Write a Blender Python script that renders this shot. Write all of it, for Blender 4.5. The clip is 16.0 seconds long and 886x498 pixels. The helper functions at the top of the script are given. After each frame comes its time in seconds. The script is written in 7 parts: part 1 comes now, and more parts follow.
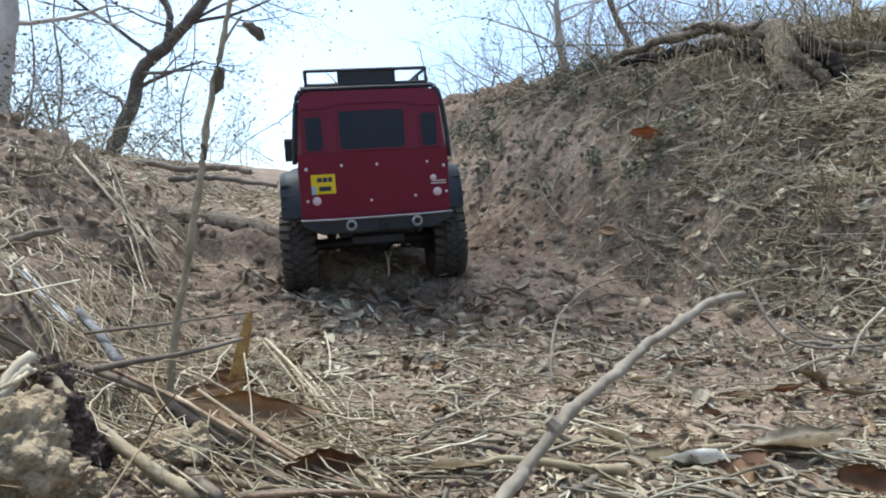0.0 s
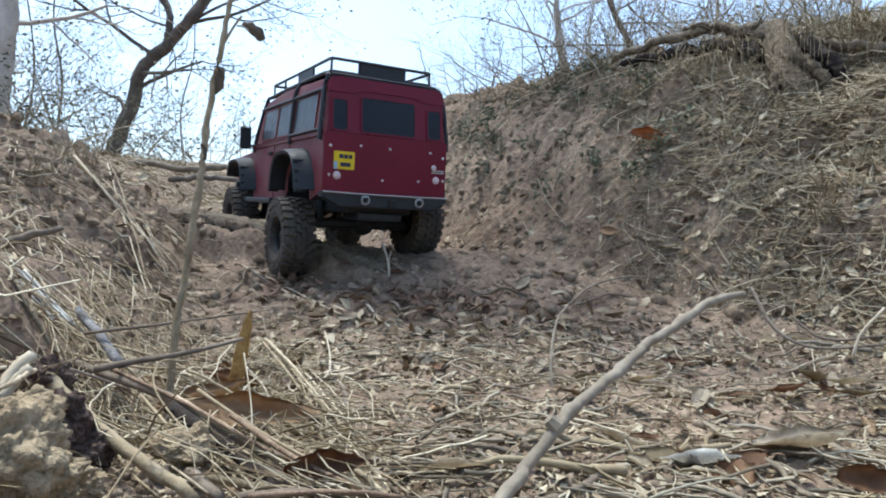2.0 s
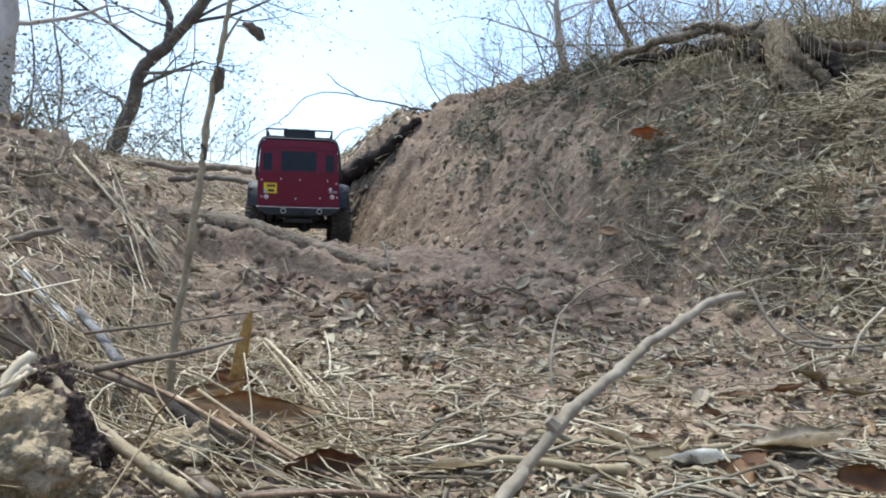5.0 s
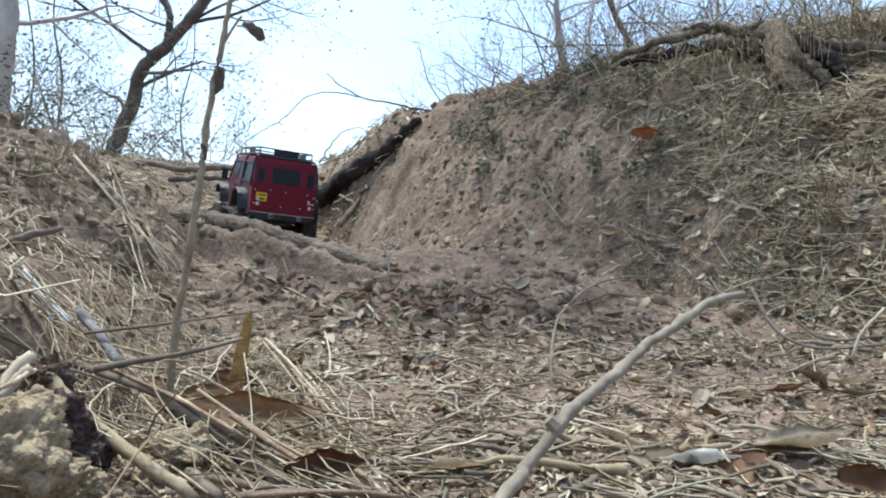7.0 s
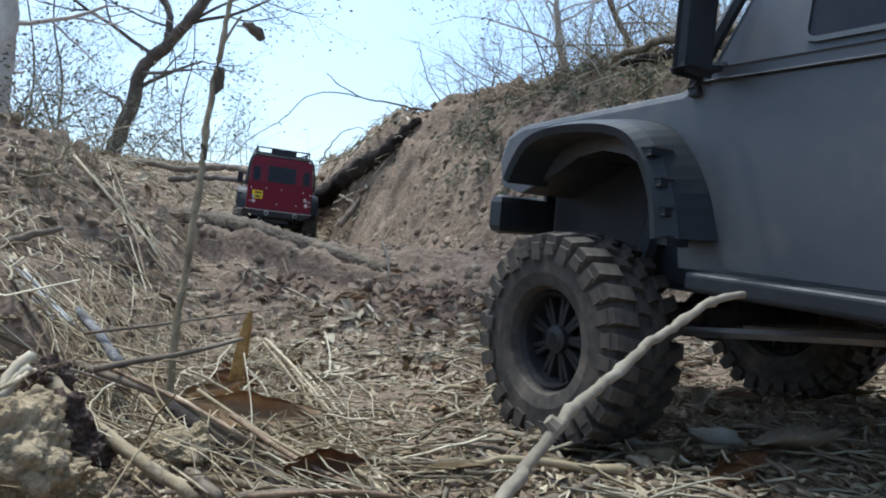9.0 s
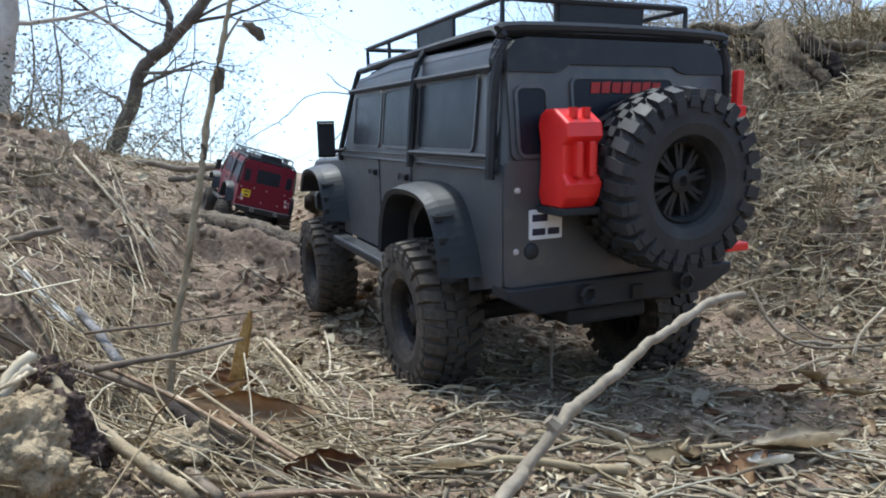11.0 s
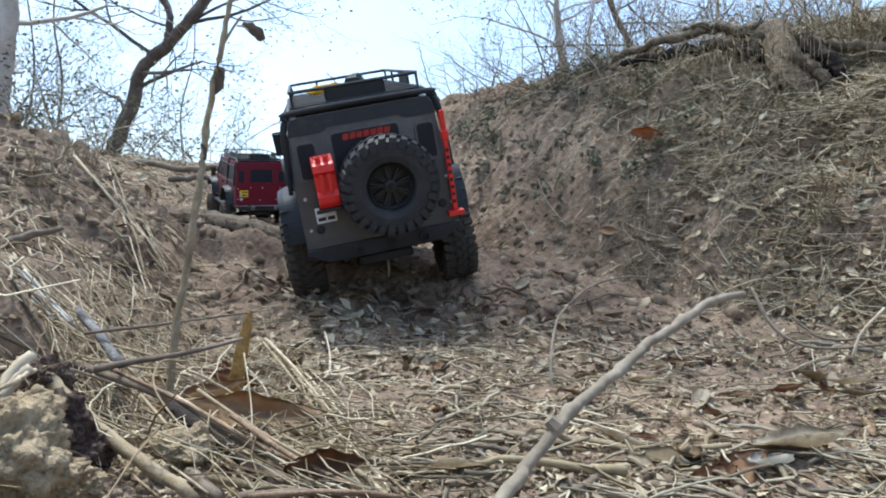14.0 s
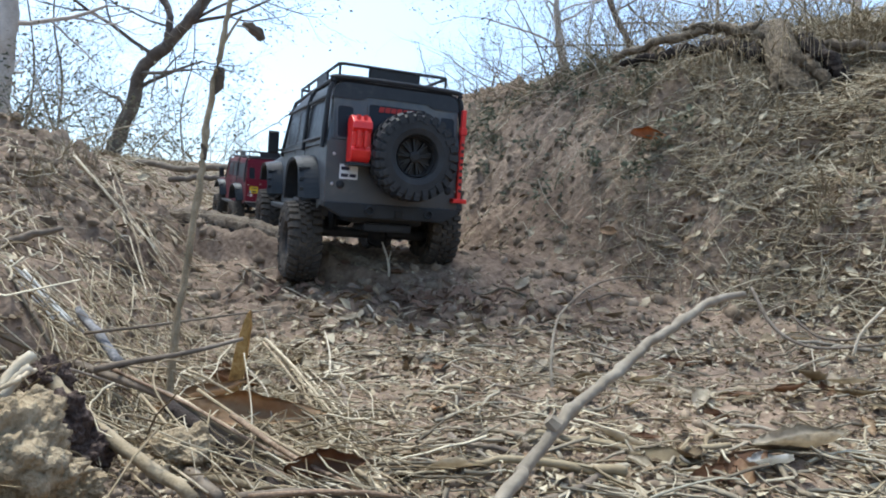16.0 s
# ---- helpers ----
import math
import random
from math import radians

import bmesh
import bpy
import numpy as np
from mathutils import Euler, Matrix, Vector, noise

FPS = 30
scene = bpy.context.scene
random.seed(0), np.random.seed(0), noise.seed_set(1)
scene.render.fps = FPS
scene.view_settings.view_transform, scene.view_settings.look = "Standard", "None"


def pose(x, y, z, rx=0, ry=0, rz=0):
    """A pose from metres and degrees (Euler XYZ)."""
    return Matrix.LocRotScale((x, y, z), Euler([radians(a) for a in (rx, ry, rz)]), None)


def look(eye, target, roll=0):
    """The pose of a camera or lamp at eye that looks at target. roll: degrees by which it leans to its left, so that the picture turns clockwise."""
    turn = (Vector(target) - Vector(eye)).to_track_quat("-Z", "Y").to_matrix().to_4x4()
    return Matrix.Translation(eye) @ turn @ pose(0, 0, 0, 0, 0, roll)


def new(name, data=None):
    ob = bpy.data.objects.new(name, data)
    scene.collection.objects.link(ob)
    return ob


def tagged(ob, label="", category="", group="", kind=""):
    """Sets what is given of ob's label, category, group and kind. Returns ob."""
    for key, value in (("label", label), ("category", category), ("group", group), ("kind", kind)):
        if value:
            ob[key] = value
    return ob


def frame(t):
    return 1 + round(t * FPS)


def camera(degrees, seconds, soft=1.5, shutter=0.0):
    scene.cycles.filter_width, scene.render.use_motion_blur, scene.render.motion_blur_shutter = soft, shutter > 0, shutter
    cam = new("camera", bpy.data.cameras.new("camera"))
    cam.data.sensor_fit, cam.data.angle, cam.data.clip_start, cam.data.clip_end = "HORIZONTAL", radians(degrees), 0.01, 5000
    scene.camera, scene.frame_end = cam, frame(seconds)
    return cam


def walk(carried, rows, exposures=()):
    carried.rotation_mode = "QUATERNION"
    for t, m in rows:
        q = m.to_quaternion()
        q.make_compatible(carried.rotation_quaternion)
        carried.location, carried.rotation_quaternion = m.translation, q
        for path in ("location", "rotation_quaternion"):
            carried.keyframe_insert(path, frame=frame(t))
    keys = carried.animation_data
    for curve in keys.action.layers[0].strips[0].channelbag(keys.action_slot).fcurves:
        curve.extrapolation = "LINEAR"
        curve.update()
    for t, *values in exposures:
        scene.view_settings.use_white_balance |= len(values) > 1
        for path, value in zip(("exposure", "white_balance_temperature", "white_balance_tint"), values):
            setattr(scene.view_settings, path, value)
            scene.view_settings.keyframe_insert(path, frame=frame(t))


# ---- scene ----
cam = camera(67.24, 16.0, soft=1.95)
walk(cam, [(0.0, look((0, 0, 0.12), (0, 1, 0.12))), (16.0, look((0, 0, 0.12), (0, 1, 0.12)))],
     exposures=[(0.0, 1.08, 5900, 2), (8.2, 1.08, 5900, 2), (8.5, 0.88, 5700, 0), (9.4, 0.82, 5700, 0), (11.0, 1.08, 5900, 2), (16.0, 1.08, 5900, 2)])

# ---- daylight ----
SUN_AZ, SUN_EL = radians(-40), radians(72)          # azimuth from +y towards +x
world = bpy.data.worlds.new("sky")
scene.world = world
world.use_nodes = True
sky = world.node_tree.nodes.new("ShaderNodeTexSky")
sky.sky_type, sky.sun_disc = "NISHITA", False
sky.sun_elevation, sky.sun_rotation = SUN_EL, SUN_AZ
sky.air_density, sky.dust_density, sky.ozone_density = 1.0, 3.2, 1.0
world.node_tree.links.new(sky.outputs[0], world.node_tree.nodes["Background"].inputs[0])
world.node_tree.nodes["Background"].inputs[1].default_value = 0.165
sun_data = bpy.data.lights.new("sun", "SUN")
sun_data.energy, sun_data.angle, sun_data.color = 1.95, radians(2.5), (1.0, 0.97, 0.92)
sun = new("sun", sun_data)
sun_dir = Vector((math.sin(SUN_AZ) * math.cos(SUN_EL), math.cos(SUN_AZ) * math.cos(SUN_EL), math.sin(SUN_EL)))
sun.matrix_world = look(sun_dir * 20, (0, 0, 0))


# ---- materials ----
def surf(name, stops, scale=20.0, rough=0.85, bump=0.3, depth=0.002, metal=0.0, island=0.0, obrand=0.0,
         detail=6.0, fine=6.0, fine_mix=0.35, coat=0.0, trans=0.0, spec=0.3):
    """Colour ramp over coarse and fine noise, with relief; island / obrand shift the ramp per piece."""
    m = bpy.data.materials.new(name)
    m.use_nodes = True
    nt = m.node_tree
    n, l = nt.nodes, nt.links
    b = n["Principled BSDF"]
    co = n.new("ShaderNodeTexCoord")
    a = n.new("ShaderNodeTexNoise")
    a.inputs["Scale"].default_value, a.inputs["Detail"].default_value = scale, detail
    f = n.new("ShaderNodeTexNoise")
    f.inputs["Scale"].default_value, f.inputs["Detail"].default_value = scale * fine, 4.0
    l.new(co.outputs["Object"], a.inputs["Vector"])
    l.new(co.outputs["Object"], f.inputs["Vector"])
    mix = n.new("ShaderNodeMix")
    mix.inputs[0].default_value = fine_mix
    l.new(a.outputs["Fac"], mix.inputs[2])
    l.new(f.outputs["Fac"], mix.inputs[3])
    fac = mix.outputs[0]
    for amount, kind, socket in ((island, "ShaderNodeNewGeometry", "Random Per Island"), (obrand, "ShaderNodeObjectInfo", "Random")):
        if amount:
            g, s = n.new(kind), n.new("ShaderNodeMath")
            s.operation = "MULTIPLY_ADD"
            s.inputs[1].default_value = amount
            l.new(g.outputs[socket], s.inputs[0])
            o = n.new("ShaderNodeMath")
            o.operation = "SUBTRACT"
            o.inputs[1].default_value = amount / 2
            l.new(fac, o.inputs[0])
            l.new(o.outputs[0], s.inputs[2])
            fac = s.outputs[0]
    ramp = n.new("ShaderNodeValToRGB")
    el = ramp.color_ramp.elements
    while len(el) < len(stops):
        el.new(0.5)
    for e, (p, c) in zip(el, stops):
        e.position, e.color = p, (*c, 1)
    l.new(fac, ramp.inputs[0])
    l.new(ramp.outputs[0], b.inputs["Base Color"])
    b.inputs["Roughness"].default_value, b.inputs["Metallic"].default_value = rough, metal
    b.inputs["Specular IOR Level"].default_value = spec
    b.inputs["Coat Weight"].default_value = coat
    b.inputs["Transmission Weight"].default_value = trans
    if rough < 0.8:
        r = n.new("ShaderNodeMapRange")
        r.inputs[3].default_value, r.inputs[4].default_value = max(rough - 0.12, 0.03), rough + 0.15
        l.new(f.outputs["Fac"], r.inputs[0])
        l.new(r.outputs[0], b.inputs["Roughness"])
    if bump:
        bp = n.new("ShaderNodeBump")
        bp.inputs["Strength"].default_value, bp.inputs["Distance"].default_value = bump, depth
        l.new(mix.outputs[0], bp.inputs["Height"])
        l.new(bp.outputs[0], b.inputs["Normal"])
    return m


SOIL = surf("soil", [(0.3, (0.0706, 0.0460, 0.0311)), (0.43, (0.1560, 0.1086, 0.0742)), (0.57, (0.2367, 0.1719, 0.1204)), (0.72, (0.3424, 0.2603, 0.1853))],
            scale=9, rough=0.95, bump=1.0, depth=0.008, fine=13, fine_mix=0.5)
CLOD = surf("clod", [(0.3, (0.1064, 0.0759, 0.0505)), (0.55, (0.2250, 0.1701, 0.1162)), (0.75, (0.3467, 0.2701, 0.1889))], scale=60, rough=0.95,
            bump=0.7, depth=0.003, island=0.25)
# purple-brown clod colour, which also stands in for shadow inside the hollow
DARKCLOD = surf("dark_shaded_clod", [(0.3, (0.035, 0.022, 0.018)), (0.5, (0.085, 0.058, 0.046)), (0.72, (0.17, 0.125, 0.1))], scale=90, rough=0.95, bump=1.0, depth=0.004, fine=6, fine_mix=0.5)
CRUMB = surf("crumbly_soil", [(0.3, (0.1737, 0.1250, 0.0707)), (0.5, (0.2991, 0.2300, 0.1414)), (0.72, (0.4439, 0.3600, 0.2373))], scale=90, rough=0.95, bump=1.0, depth=0.004, fine=6, fine_mix=0.5)
LEAF = surf("dead_leaf", [(0.1, (0.0971, 0.0592, 0.0310)), (0.36, (0.1940, 0.1391, 0.0812)), (0.58, (0.2999, 0.2392, 0.1508)), (0.9, (0.4851, 0.4261, 0.3015))],
            scale=45, rough=0.75, bump=0.35, depth=0.001, island=0.75)
LEAF1 = surf("large_dead_leaf", [(0.2, (0.10, 0.045, 0.022)), (0.45, (0.22, 0.12, 0.06)), (0.62, (0.34, 0.23, 0.13)), (0.85, (0.45, 0.34, 0.22))],
             scale=30, rough=0.6, bump=0.5, depth=0.0015, obrand=0.35)
LEAF2 = surf("tan_dead_leaf", [(0.2, (0.15, 0.075, 0.035)), (0.45, (0.29, 0.175, 0.09)), (0.62, (0.40, 0.28, 0.16)), (0.85, (0.5, 0.4, 0.27))], scale=40, rough=0.6, bump=0.5, depth=0.0015)
LEAF3 = surf("orange_dead_leaf", [(0.25, (0.16, 0.055, 0.02)), (0.5, (0.34, 0.14, 0.05)), (0.75, (0.45, 0.24, 0.11))], scale=40, rough=0.65, bump=0.5, depth=0.0015)
DARKLEAF = surf("dark_dead_leaf", [(0.1, (0.08, 0.045, 0.028)), (0.4, (0.16, 0.10, 0.066)), (0.65, (0.19, 0.13, 0.09)), (0.9, (0.34, 0.27, 0.2))], scale=45, rough=0.8, bump=0.35, depth=0.001, island=0.7)
BLEACHED = surf("bleached_leaf", [(0.3, (0.36, 0.34, 0.3)), (0.55, (0.55, 0.53, 0.48)), (0.8, (0.74, 0.72, 0.68))], scale=120, rough=0.8, bump=0.5, depth=0.001)
PALE = surf("pale_leaf", [(0.3, (0.2836, 0.2339, 0.1584)), (0.55, (0.4917, 0.4228, 0.3168)), (0.8, (0.6240, 0.5578, 0.4356))], scale=60, rough=0.8, bump=0.5, depth=0.001)
STRAW = surf("dry_straw", [(0.1, (0.1047, 0.0704, 0.0373)), (0.4, (0.2477, 0.1925, 0.1116)), (0.62, (0.3905, 0.3241, 0.2135)), (0.9, (0.5524, 0.4887, 0.3559))],
             scale=25, rough=0.7, bump=0.2, depth=0.0005, island=0.8)
TWIG = surf("grey_twig", [(0.2, (0.0932, 0.0718, 0.0474)), (0.5, (0.2052, 0.1701, 0.1186)), (0.8, (0.3544, 0.3127, 0.2290))], scale=50, rough=0.9,
            bump=0.5, depth=0.001, island=0.5)
STICK = surf("near_stick", [(0.25, (0.1170, 0.0945, 0.0666)), (0.5, (0.2250, 0.1890, 0.1395)), (0.75, (0.3600, 0.3150, 0.2448))], scale=70, rough=0.85,
             bump=0.6, depth=0.001, fine=5)
STEM = surf("tan_stem", [(0.25, (0.1564, 0.1150, 0.0644)), (0.5, (0.2944, 0.2300, 0.1426)), (0.75, (0.4140, 0.3450, 0.2392))], scale=150, rough=0.85, bump=0.8, depth=0.001)
CREAM = surf("cream_straw", [(0.2, (0.24, 0.18, 0.11)), (0.5, (0.42, 0.345, 0.235)), (0.8, (0.58, 0.51, 0.38))], scale=110, rough=0.75, bump=0.7, depth=0.0005, obrand=0.5)
REED = surf("yellow_reed", [(0.35, (0.17, 0.085, 0.025)), (0.5, (0.36, 0.205, 0.06)), (0.65, (0.50, 0.33, 0.13))], scale=110, rough=0.6, bump=0.4, depth=0.001)
BARK = surf("bark", [(0.25, (0.045, 0.036, 0.03)), (0.5, (0.11, 0.09, 0.074)), (0.75, (0.2, 0.17, 0.14))], scale=14, rough=0.95, bump=0.9, depth=0.01)
PALEBARK = surf("pale_bark", [(0.25, (0.26, 0.23, 0.2)), (0.5, (0.42, 0.38, 0.34)), (0.75, (0.55, 0.51, 0.46))], scale=14, rough=0.95, bump=0.8, depth=0.008)
ROOT = surf("root_bark", [(0.25, (0.07, 0.052, 0.038)), (0.5, (0.17, 0.135, 0.10)), (0.75, (0.30, 0.25, 0.195))], scale=30, rough=0.95, bump=0.9, depth=0.004)
FOLIAGE = surf("thin_foliage", [(0.2, (0.0525, 0.0570, 0.0390)), (0.5, (0.1125, 0.1200, 0.0825)), (0.8, (0.2100, 0.1950, 0.1275))], scale=3, rough=0.8,
               bump=0, island=0.6)
LOGSOIL = surf("soil_caked_bark", [(0.28, (0.0483, 0.0370, 0.0263)), (0.45, (0.1447, 0.1100, 0.0757)), (0.6, (0.2316, 0.1850, 0.1313)), (0.75, (0.3281, 0.2700, 0.2020))], scale=40, rough=0.95, bump=1.0, depth=0.008, fine=5, fine_mix=0.5)
BRUSH = surf("reddish_twig", [(0.2, (0.09, 0.06, 0.045)), (0.5, (0.2, 0.145, 0.11)), (0.8, (0.34, 0.27, 0.21))], scale=50, rough=0.9, bump=0.4, depth=0.001, island=0.5)
# near-black brown: rotten reed, and shade painted beneath turf and log
ROTSHADE = surf("rot_and_shade", [(0.3, (0.016, 0.011, 0.009)), (0.55, (0.034, 0.025, 0.02)), (0.8, (0.075, 0.056, 0.044))], scale=25, rough=1.0, bump=1.0, depth=0.01)
PAINT_RED = surf("red_paint", [(0.3, (0.1075, 0.002, 0.0132)), (0.55, (0.129, 0.003, 0.0176)), (0.74, (0.1376, 0.01, 0.0242)), (0.97, (0.1634, 0.07, 0.0715))], scale=18, rough=0.42,
                 bump=0.03, depth=0.0005, fine=8, spec=0.28)
PAINT_DUST = surf("dusty_red_paint", [(0.3, (0.12, 0.008, 0.018)), (0.5, (0.14, 0.028, 0.034)), (0.75, (0.16, 0.095, 0.08))], scale=16, rough=0.6, bump=0.04, depth=0.0005)
PAINT_GREY = surf("grey_paint", [(0.3, (0.0610, 0.0659, 0.0748)), (0.52, (0.0768, 0.0787, 0.0836)), (0.72, (0.1378, 0.1260, 0.1132))], scale=14, rough=0.42,
                  bump=0.03, depth=0.0005, metal=0.2, spec=0.5)
BLACK = surf("black_plastic", [(0.3, (0.0140, 0.0158, 0.0193)), (0.6, (0.0281, 0.0298, 0.0333)), (0.88, (0.0878, 0.0790, 0.0702))], scale=25, rough=0.5, bump=0.1, depth=0.0005)
FLARE = surf("grey_plastic", [(0.3, (0.0126, 0.0147, 0.0175)), (0.6, (0.0224, 0.0253, 0.0287)), (0.88, (0.0561, 0.0533, 0.0490))], scale=25, rough=0.52, bump=0.1, depth=0.0005)
GLASS = surf("tinted_glass", [(0.3, (0.0078, 0.0091, 0.0156)), (0.6, (0.0156, 0.0169, 0.0234)), (0.85, (0.0650, 0.0598, 0.0546))], scale=14, rough=0.32, bump=0, spec=0.2)
RUBBER = surf("dusty_rubber", [(0.3, (0.024, 0.0215, 0.019)), (0.52, (0.066, 0.056, 0.046)), (0.75, (0.18, 0.145, 0.11))], scale=30, rough=0.9, bump=0.3, depth=0.0008)
CLEANRUBBER = surf("clean_rubber", [(0.3, (0.0163, 0.0163, 0.0178)), (0.6, (0.0382, 0.0382, 0.0396)), (0.85, (0.0819, 0.0751, 0.0683))], scale=30, rough=0.58, bump=0.3, depth=0.0008)
RIM = surf("dark_rim", [(0.3, (0.010, 0.010, 0.011)), (0.7, (0.035, 0.033, 0.031))], scale=30, rough=0.5, bump=0.1, depth=0.0005)
LENS = surf("clear_lens", [(0.3, (0.5, 0.36, 0.36)), (0.7, (0.68, 0.55, 0.54))], scale=80, rough=0.2, bump=0)
BOLT = surf("bolt_head", [(0.3, (0.45, 0.4, 0.39)), (0.7, (0.62, 0.56, 0.54))], scale=80, rough=0.4, bump=0)
YELLOW = surf("yellow_plate", [(0.3, (0.62, 0.42, 0.01)), (0.7, (0.72, 0.52, 0.02))], scale=40, rough=0.5, bump=0)
WHITE = surf("white_plate", [(0.3, (0.66, 0.67, 0.7)), (0.7, (0.8, 0.8, 0.82))], scale=40, rough=0.5, bump=0)
INK = surf("dark_ink", [(0.3, (0.02, 0.02, 0.04)), (0.7, (0.04, 0.04, 0.07))], scale=40, rough=0.6, bump=0)
BLUEINK = surf("blue_band", [(0.3, (0.25, 0.35, 0.45)), (0.7, (0.35, 0.45, 0.5))], scale=40, rough=0.6, bump=0)
REDPLASTIC = surf("bright_red_plastic", [(0.3, (0.62, 0.012, 0.012)), (0.7, (0.75, 0.03, 0.025))], scale=20, rough=0.35, bump=0.05, depth=0.0005, spec=0.5)
LOGO = surf("faded_red_decal", [(0.3, (0.3, 0.02, 0.015)), (0.7, (0.4, 0.03, 0.025))], scale=40, rough=0.5, bump=0)
ROPE = surf("yellow_rope", [(0.3, (0.55, 0.3, 0.01)), (0.7, (0.75, 0.46, 0.03))], scale=300, rough=0.8, bump=0.6, depth=0.001)
STEEL = surf("bare_steel", [(0.3, (0.25, 0.24, 0.23)), (0.7, (0.42, 0.4, 0.38))], scale=60, rough=0.45, bump=0.1, depth=0.0005, metal=0.8)


# ---- mesh helpers ----
def part(name, bm, material, parent=None, label="", smooth=False):
    me = bpy.data.meshes.new(name)
    bm.to_mesh(me)
    bm.free()
    me.materials.append(material)
    if smooth:
        me.polygons.foreach_set("use_smooth", [True] * len(me.polygons))
    ob = new(name, me)
    ob.parent = parent
    return tagged(ob, label) if label else ob


def from_arrays(name, verts, faces, material, smooth=False):
    me = bpy.data.meshes.new(name)
    faces = np.asarray(faces, dtype=np.int32)
    k = faces.shape[1]
    me.vertices.add(len(verts))
    me.vertices.foreach_set("co", np.asarray(verts, dtype=np.float32).ravel())
    me.loops.add(faces.size)
    me.loops.foreach_set("vertex_index", faces.ravel())
    me.polygons.add(len(faces))
    me.polygons.foreach_set("loop_start", np.arange(0, faces.size, k, dtype=np.int32))
    me.update(calc_edges=True)
    me.materials.append(material)
    me.polygons.foreach_set("use_smooth", [smooth] * len(faces))
    return new(name, me)


def box(bm, x0, x1, y0, y1, z0, z1, bevel=0.0):
    made = bmesh.ops.create_cube(bm, size=1)["verts"]
    for v in made:
        v.co = Vector(((x0 + x1) / 2 + v.co.x * (x1 - x0), (y0 + y1) / 2 + v.co.y * (y1 - y0), (z0 + z1) / 2 + v.co.z * (z1 - z0)))
    if bevel:
        edges = list({e for v in made for e in v.link_edges})
        bmesh.ops.bevel(bm, geom=edges, offset=bevel, segments=2, affect="EDGES", profile=0.5)
    return bm


def boxed(*args):
    return box(bmesh.new(), *args)


def tube(bm, pts, r, n=6, wobble=0.0, cap=True):
    """A round bar along pts; r is one radius or one for each point."""
    pts = [Vector(p) for p in pts]
    rs = r if isinstance(r, (list, tuple)) else [r] * len(pts)
    rings, up = [], Vector((0.13, 0.21, 0.97))
    for i, p in enumerate(pts):
        d = (pts[min(i + 1, len(pts) - 1)] - pts[max(i - 1, 0)]).normalized()
        a = d.cross(up)
        if a.length < 0.1:
            a = d.cross(Vector((1, 0, 0)))
        a.normalize()
        b = d.cross(a)
        rings.append([bm.verts.new(p + (a * math.cos(t) + b * math.sin(t)) * rs[i] * (1 + wobble * random.uniform(-1, 1)))
                      for t in (2 * math.pi * k / n for k in range(n))])
    for q, s in zip(rings, rings[1:]):
        for k in range(n):
            bm.faces.new((q[k], q[(k + 1) % n], s[(k + 1) % n], s[k]))
    if cap:
        bm.faces.new(rings[0][::-1])
        bm.faces.new(rings[-1])
    return bm


def prism(bm, outline, axis, a, b, bevel=0.0, segments=2):
    """A solid from a closed outline of (u, v): axis x takes (y, z), axis y takes (x, z), axis z takes (x, y)."""
    def at(u, v, w):
        return {"x": (w, u, v), "y": (u, w, v), "z": (u, v, w)}[axis]
    lo = [bm.verts.new(at(u, v, a)) for u, v in outline]
    hi = [bm.verts.new(at(u, v, b)) for u, v in outline]
    n = len(lo)
    made = [bm.faces.new(lo[::-1]), bm.faces.new(hi)]
    for i in range(n):
        made.append(bm.faces.new((lo[i], lo[(i + 1) % n], hi[(i + 1) % n], hi[i])))
    bmesh.ops.recalc_face_normals(bm, faces=made)
    if bevel:
        edges = list({e for f in made[:2] for e in f.edges})
        bmesh.ops.bevel(bm, geom=edges, offset=bevel, segments=segments, affect="EDGES", profile=0.5)
    return bm


def lathe(bm, profile, n, axis_x=True):
    """Turns a profile of (x, r) about the x axis."""
    rings = [[bm.verts.new((x, r * math.cos(t), r * math.sin(t))) for t in (2 * math.pi * k / n for k in range(n))] for x, r in profile]
    for q, s in zip(rings, rings[1:]):
        for k in range(n):
            bm.faces.new((q[k], q[(k + 1) % n], s[(k + 1) % n], s[k]))
    return rings


def fine_path(pts, steps=6, jitter=0.0, rng=random):
    """A Catmull-Rom line through pts."""
    P = [Vector(p) for p in pts]
    P = [2 * P[0] - P[1]] + P + [2 * P[-1] - P[-2]]
    out = []
    for i in range(1, len(P) - 2):
        a, b, c, d = P[i - 1:i + 3]
        for k in range(steps):
            t = k / steps
            q = 0.5 * (2 * b + (c - a) * t + (2 * a - 5 * b + 4 * c - d) * t * t + (3 * b - a - 3 * c + d) * t ** 3)
            if jitter and (i > 1 or k):
                q = q + Vector([rng.uniform(-jitter, jitter) for _ in range(3)])
            out.append(q)
    return out + [P[-2]]


# ---- the lie of the land ----
def value_noise(x, y, seed):
    xi, yi = np.floor(x).astype(np.int64), np.floor(y).astype(np.int64)
    fx, fy = x - xi, y - yi
    fx, fy = fx * fx * (3 - 2 * fx), fy * fy * (3 - 2 * fy)

    def h(i, j):
        k = (i * 374761393 + j * 668265263 + seed * 974634777) & 0x7FFFFFFF
        k = ((k ^ (k >> 13)) * 1274126177) & 0x7FFFFFFF
        return ((k ^ (k >> 16)) & 0xFFFF) / 65535.0
    return (h(xi, yi) * (1 - fx) + h(xi + 1, yi) * fx) * (1 - fy) + (h(xi, yi + 1) * (1 - fx) + h(xi + 1, yi + 1) * fx) * fy - 0.5


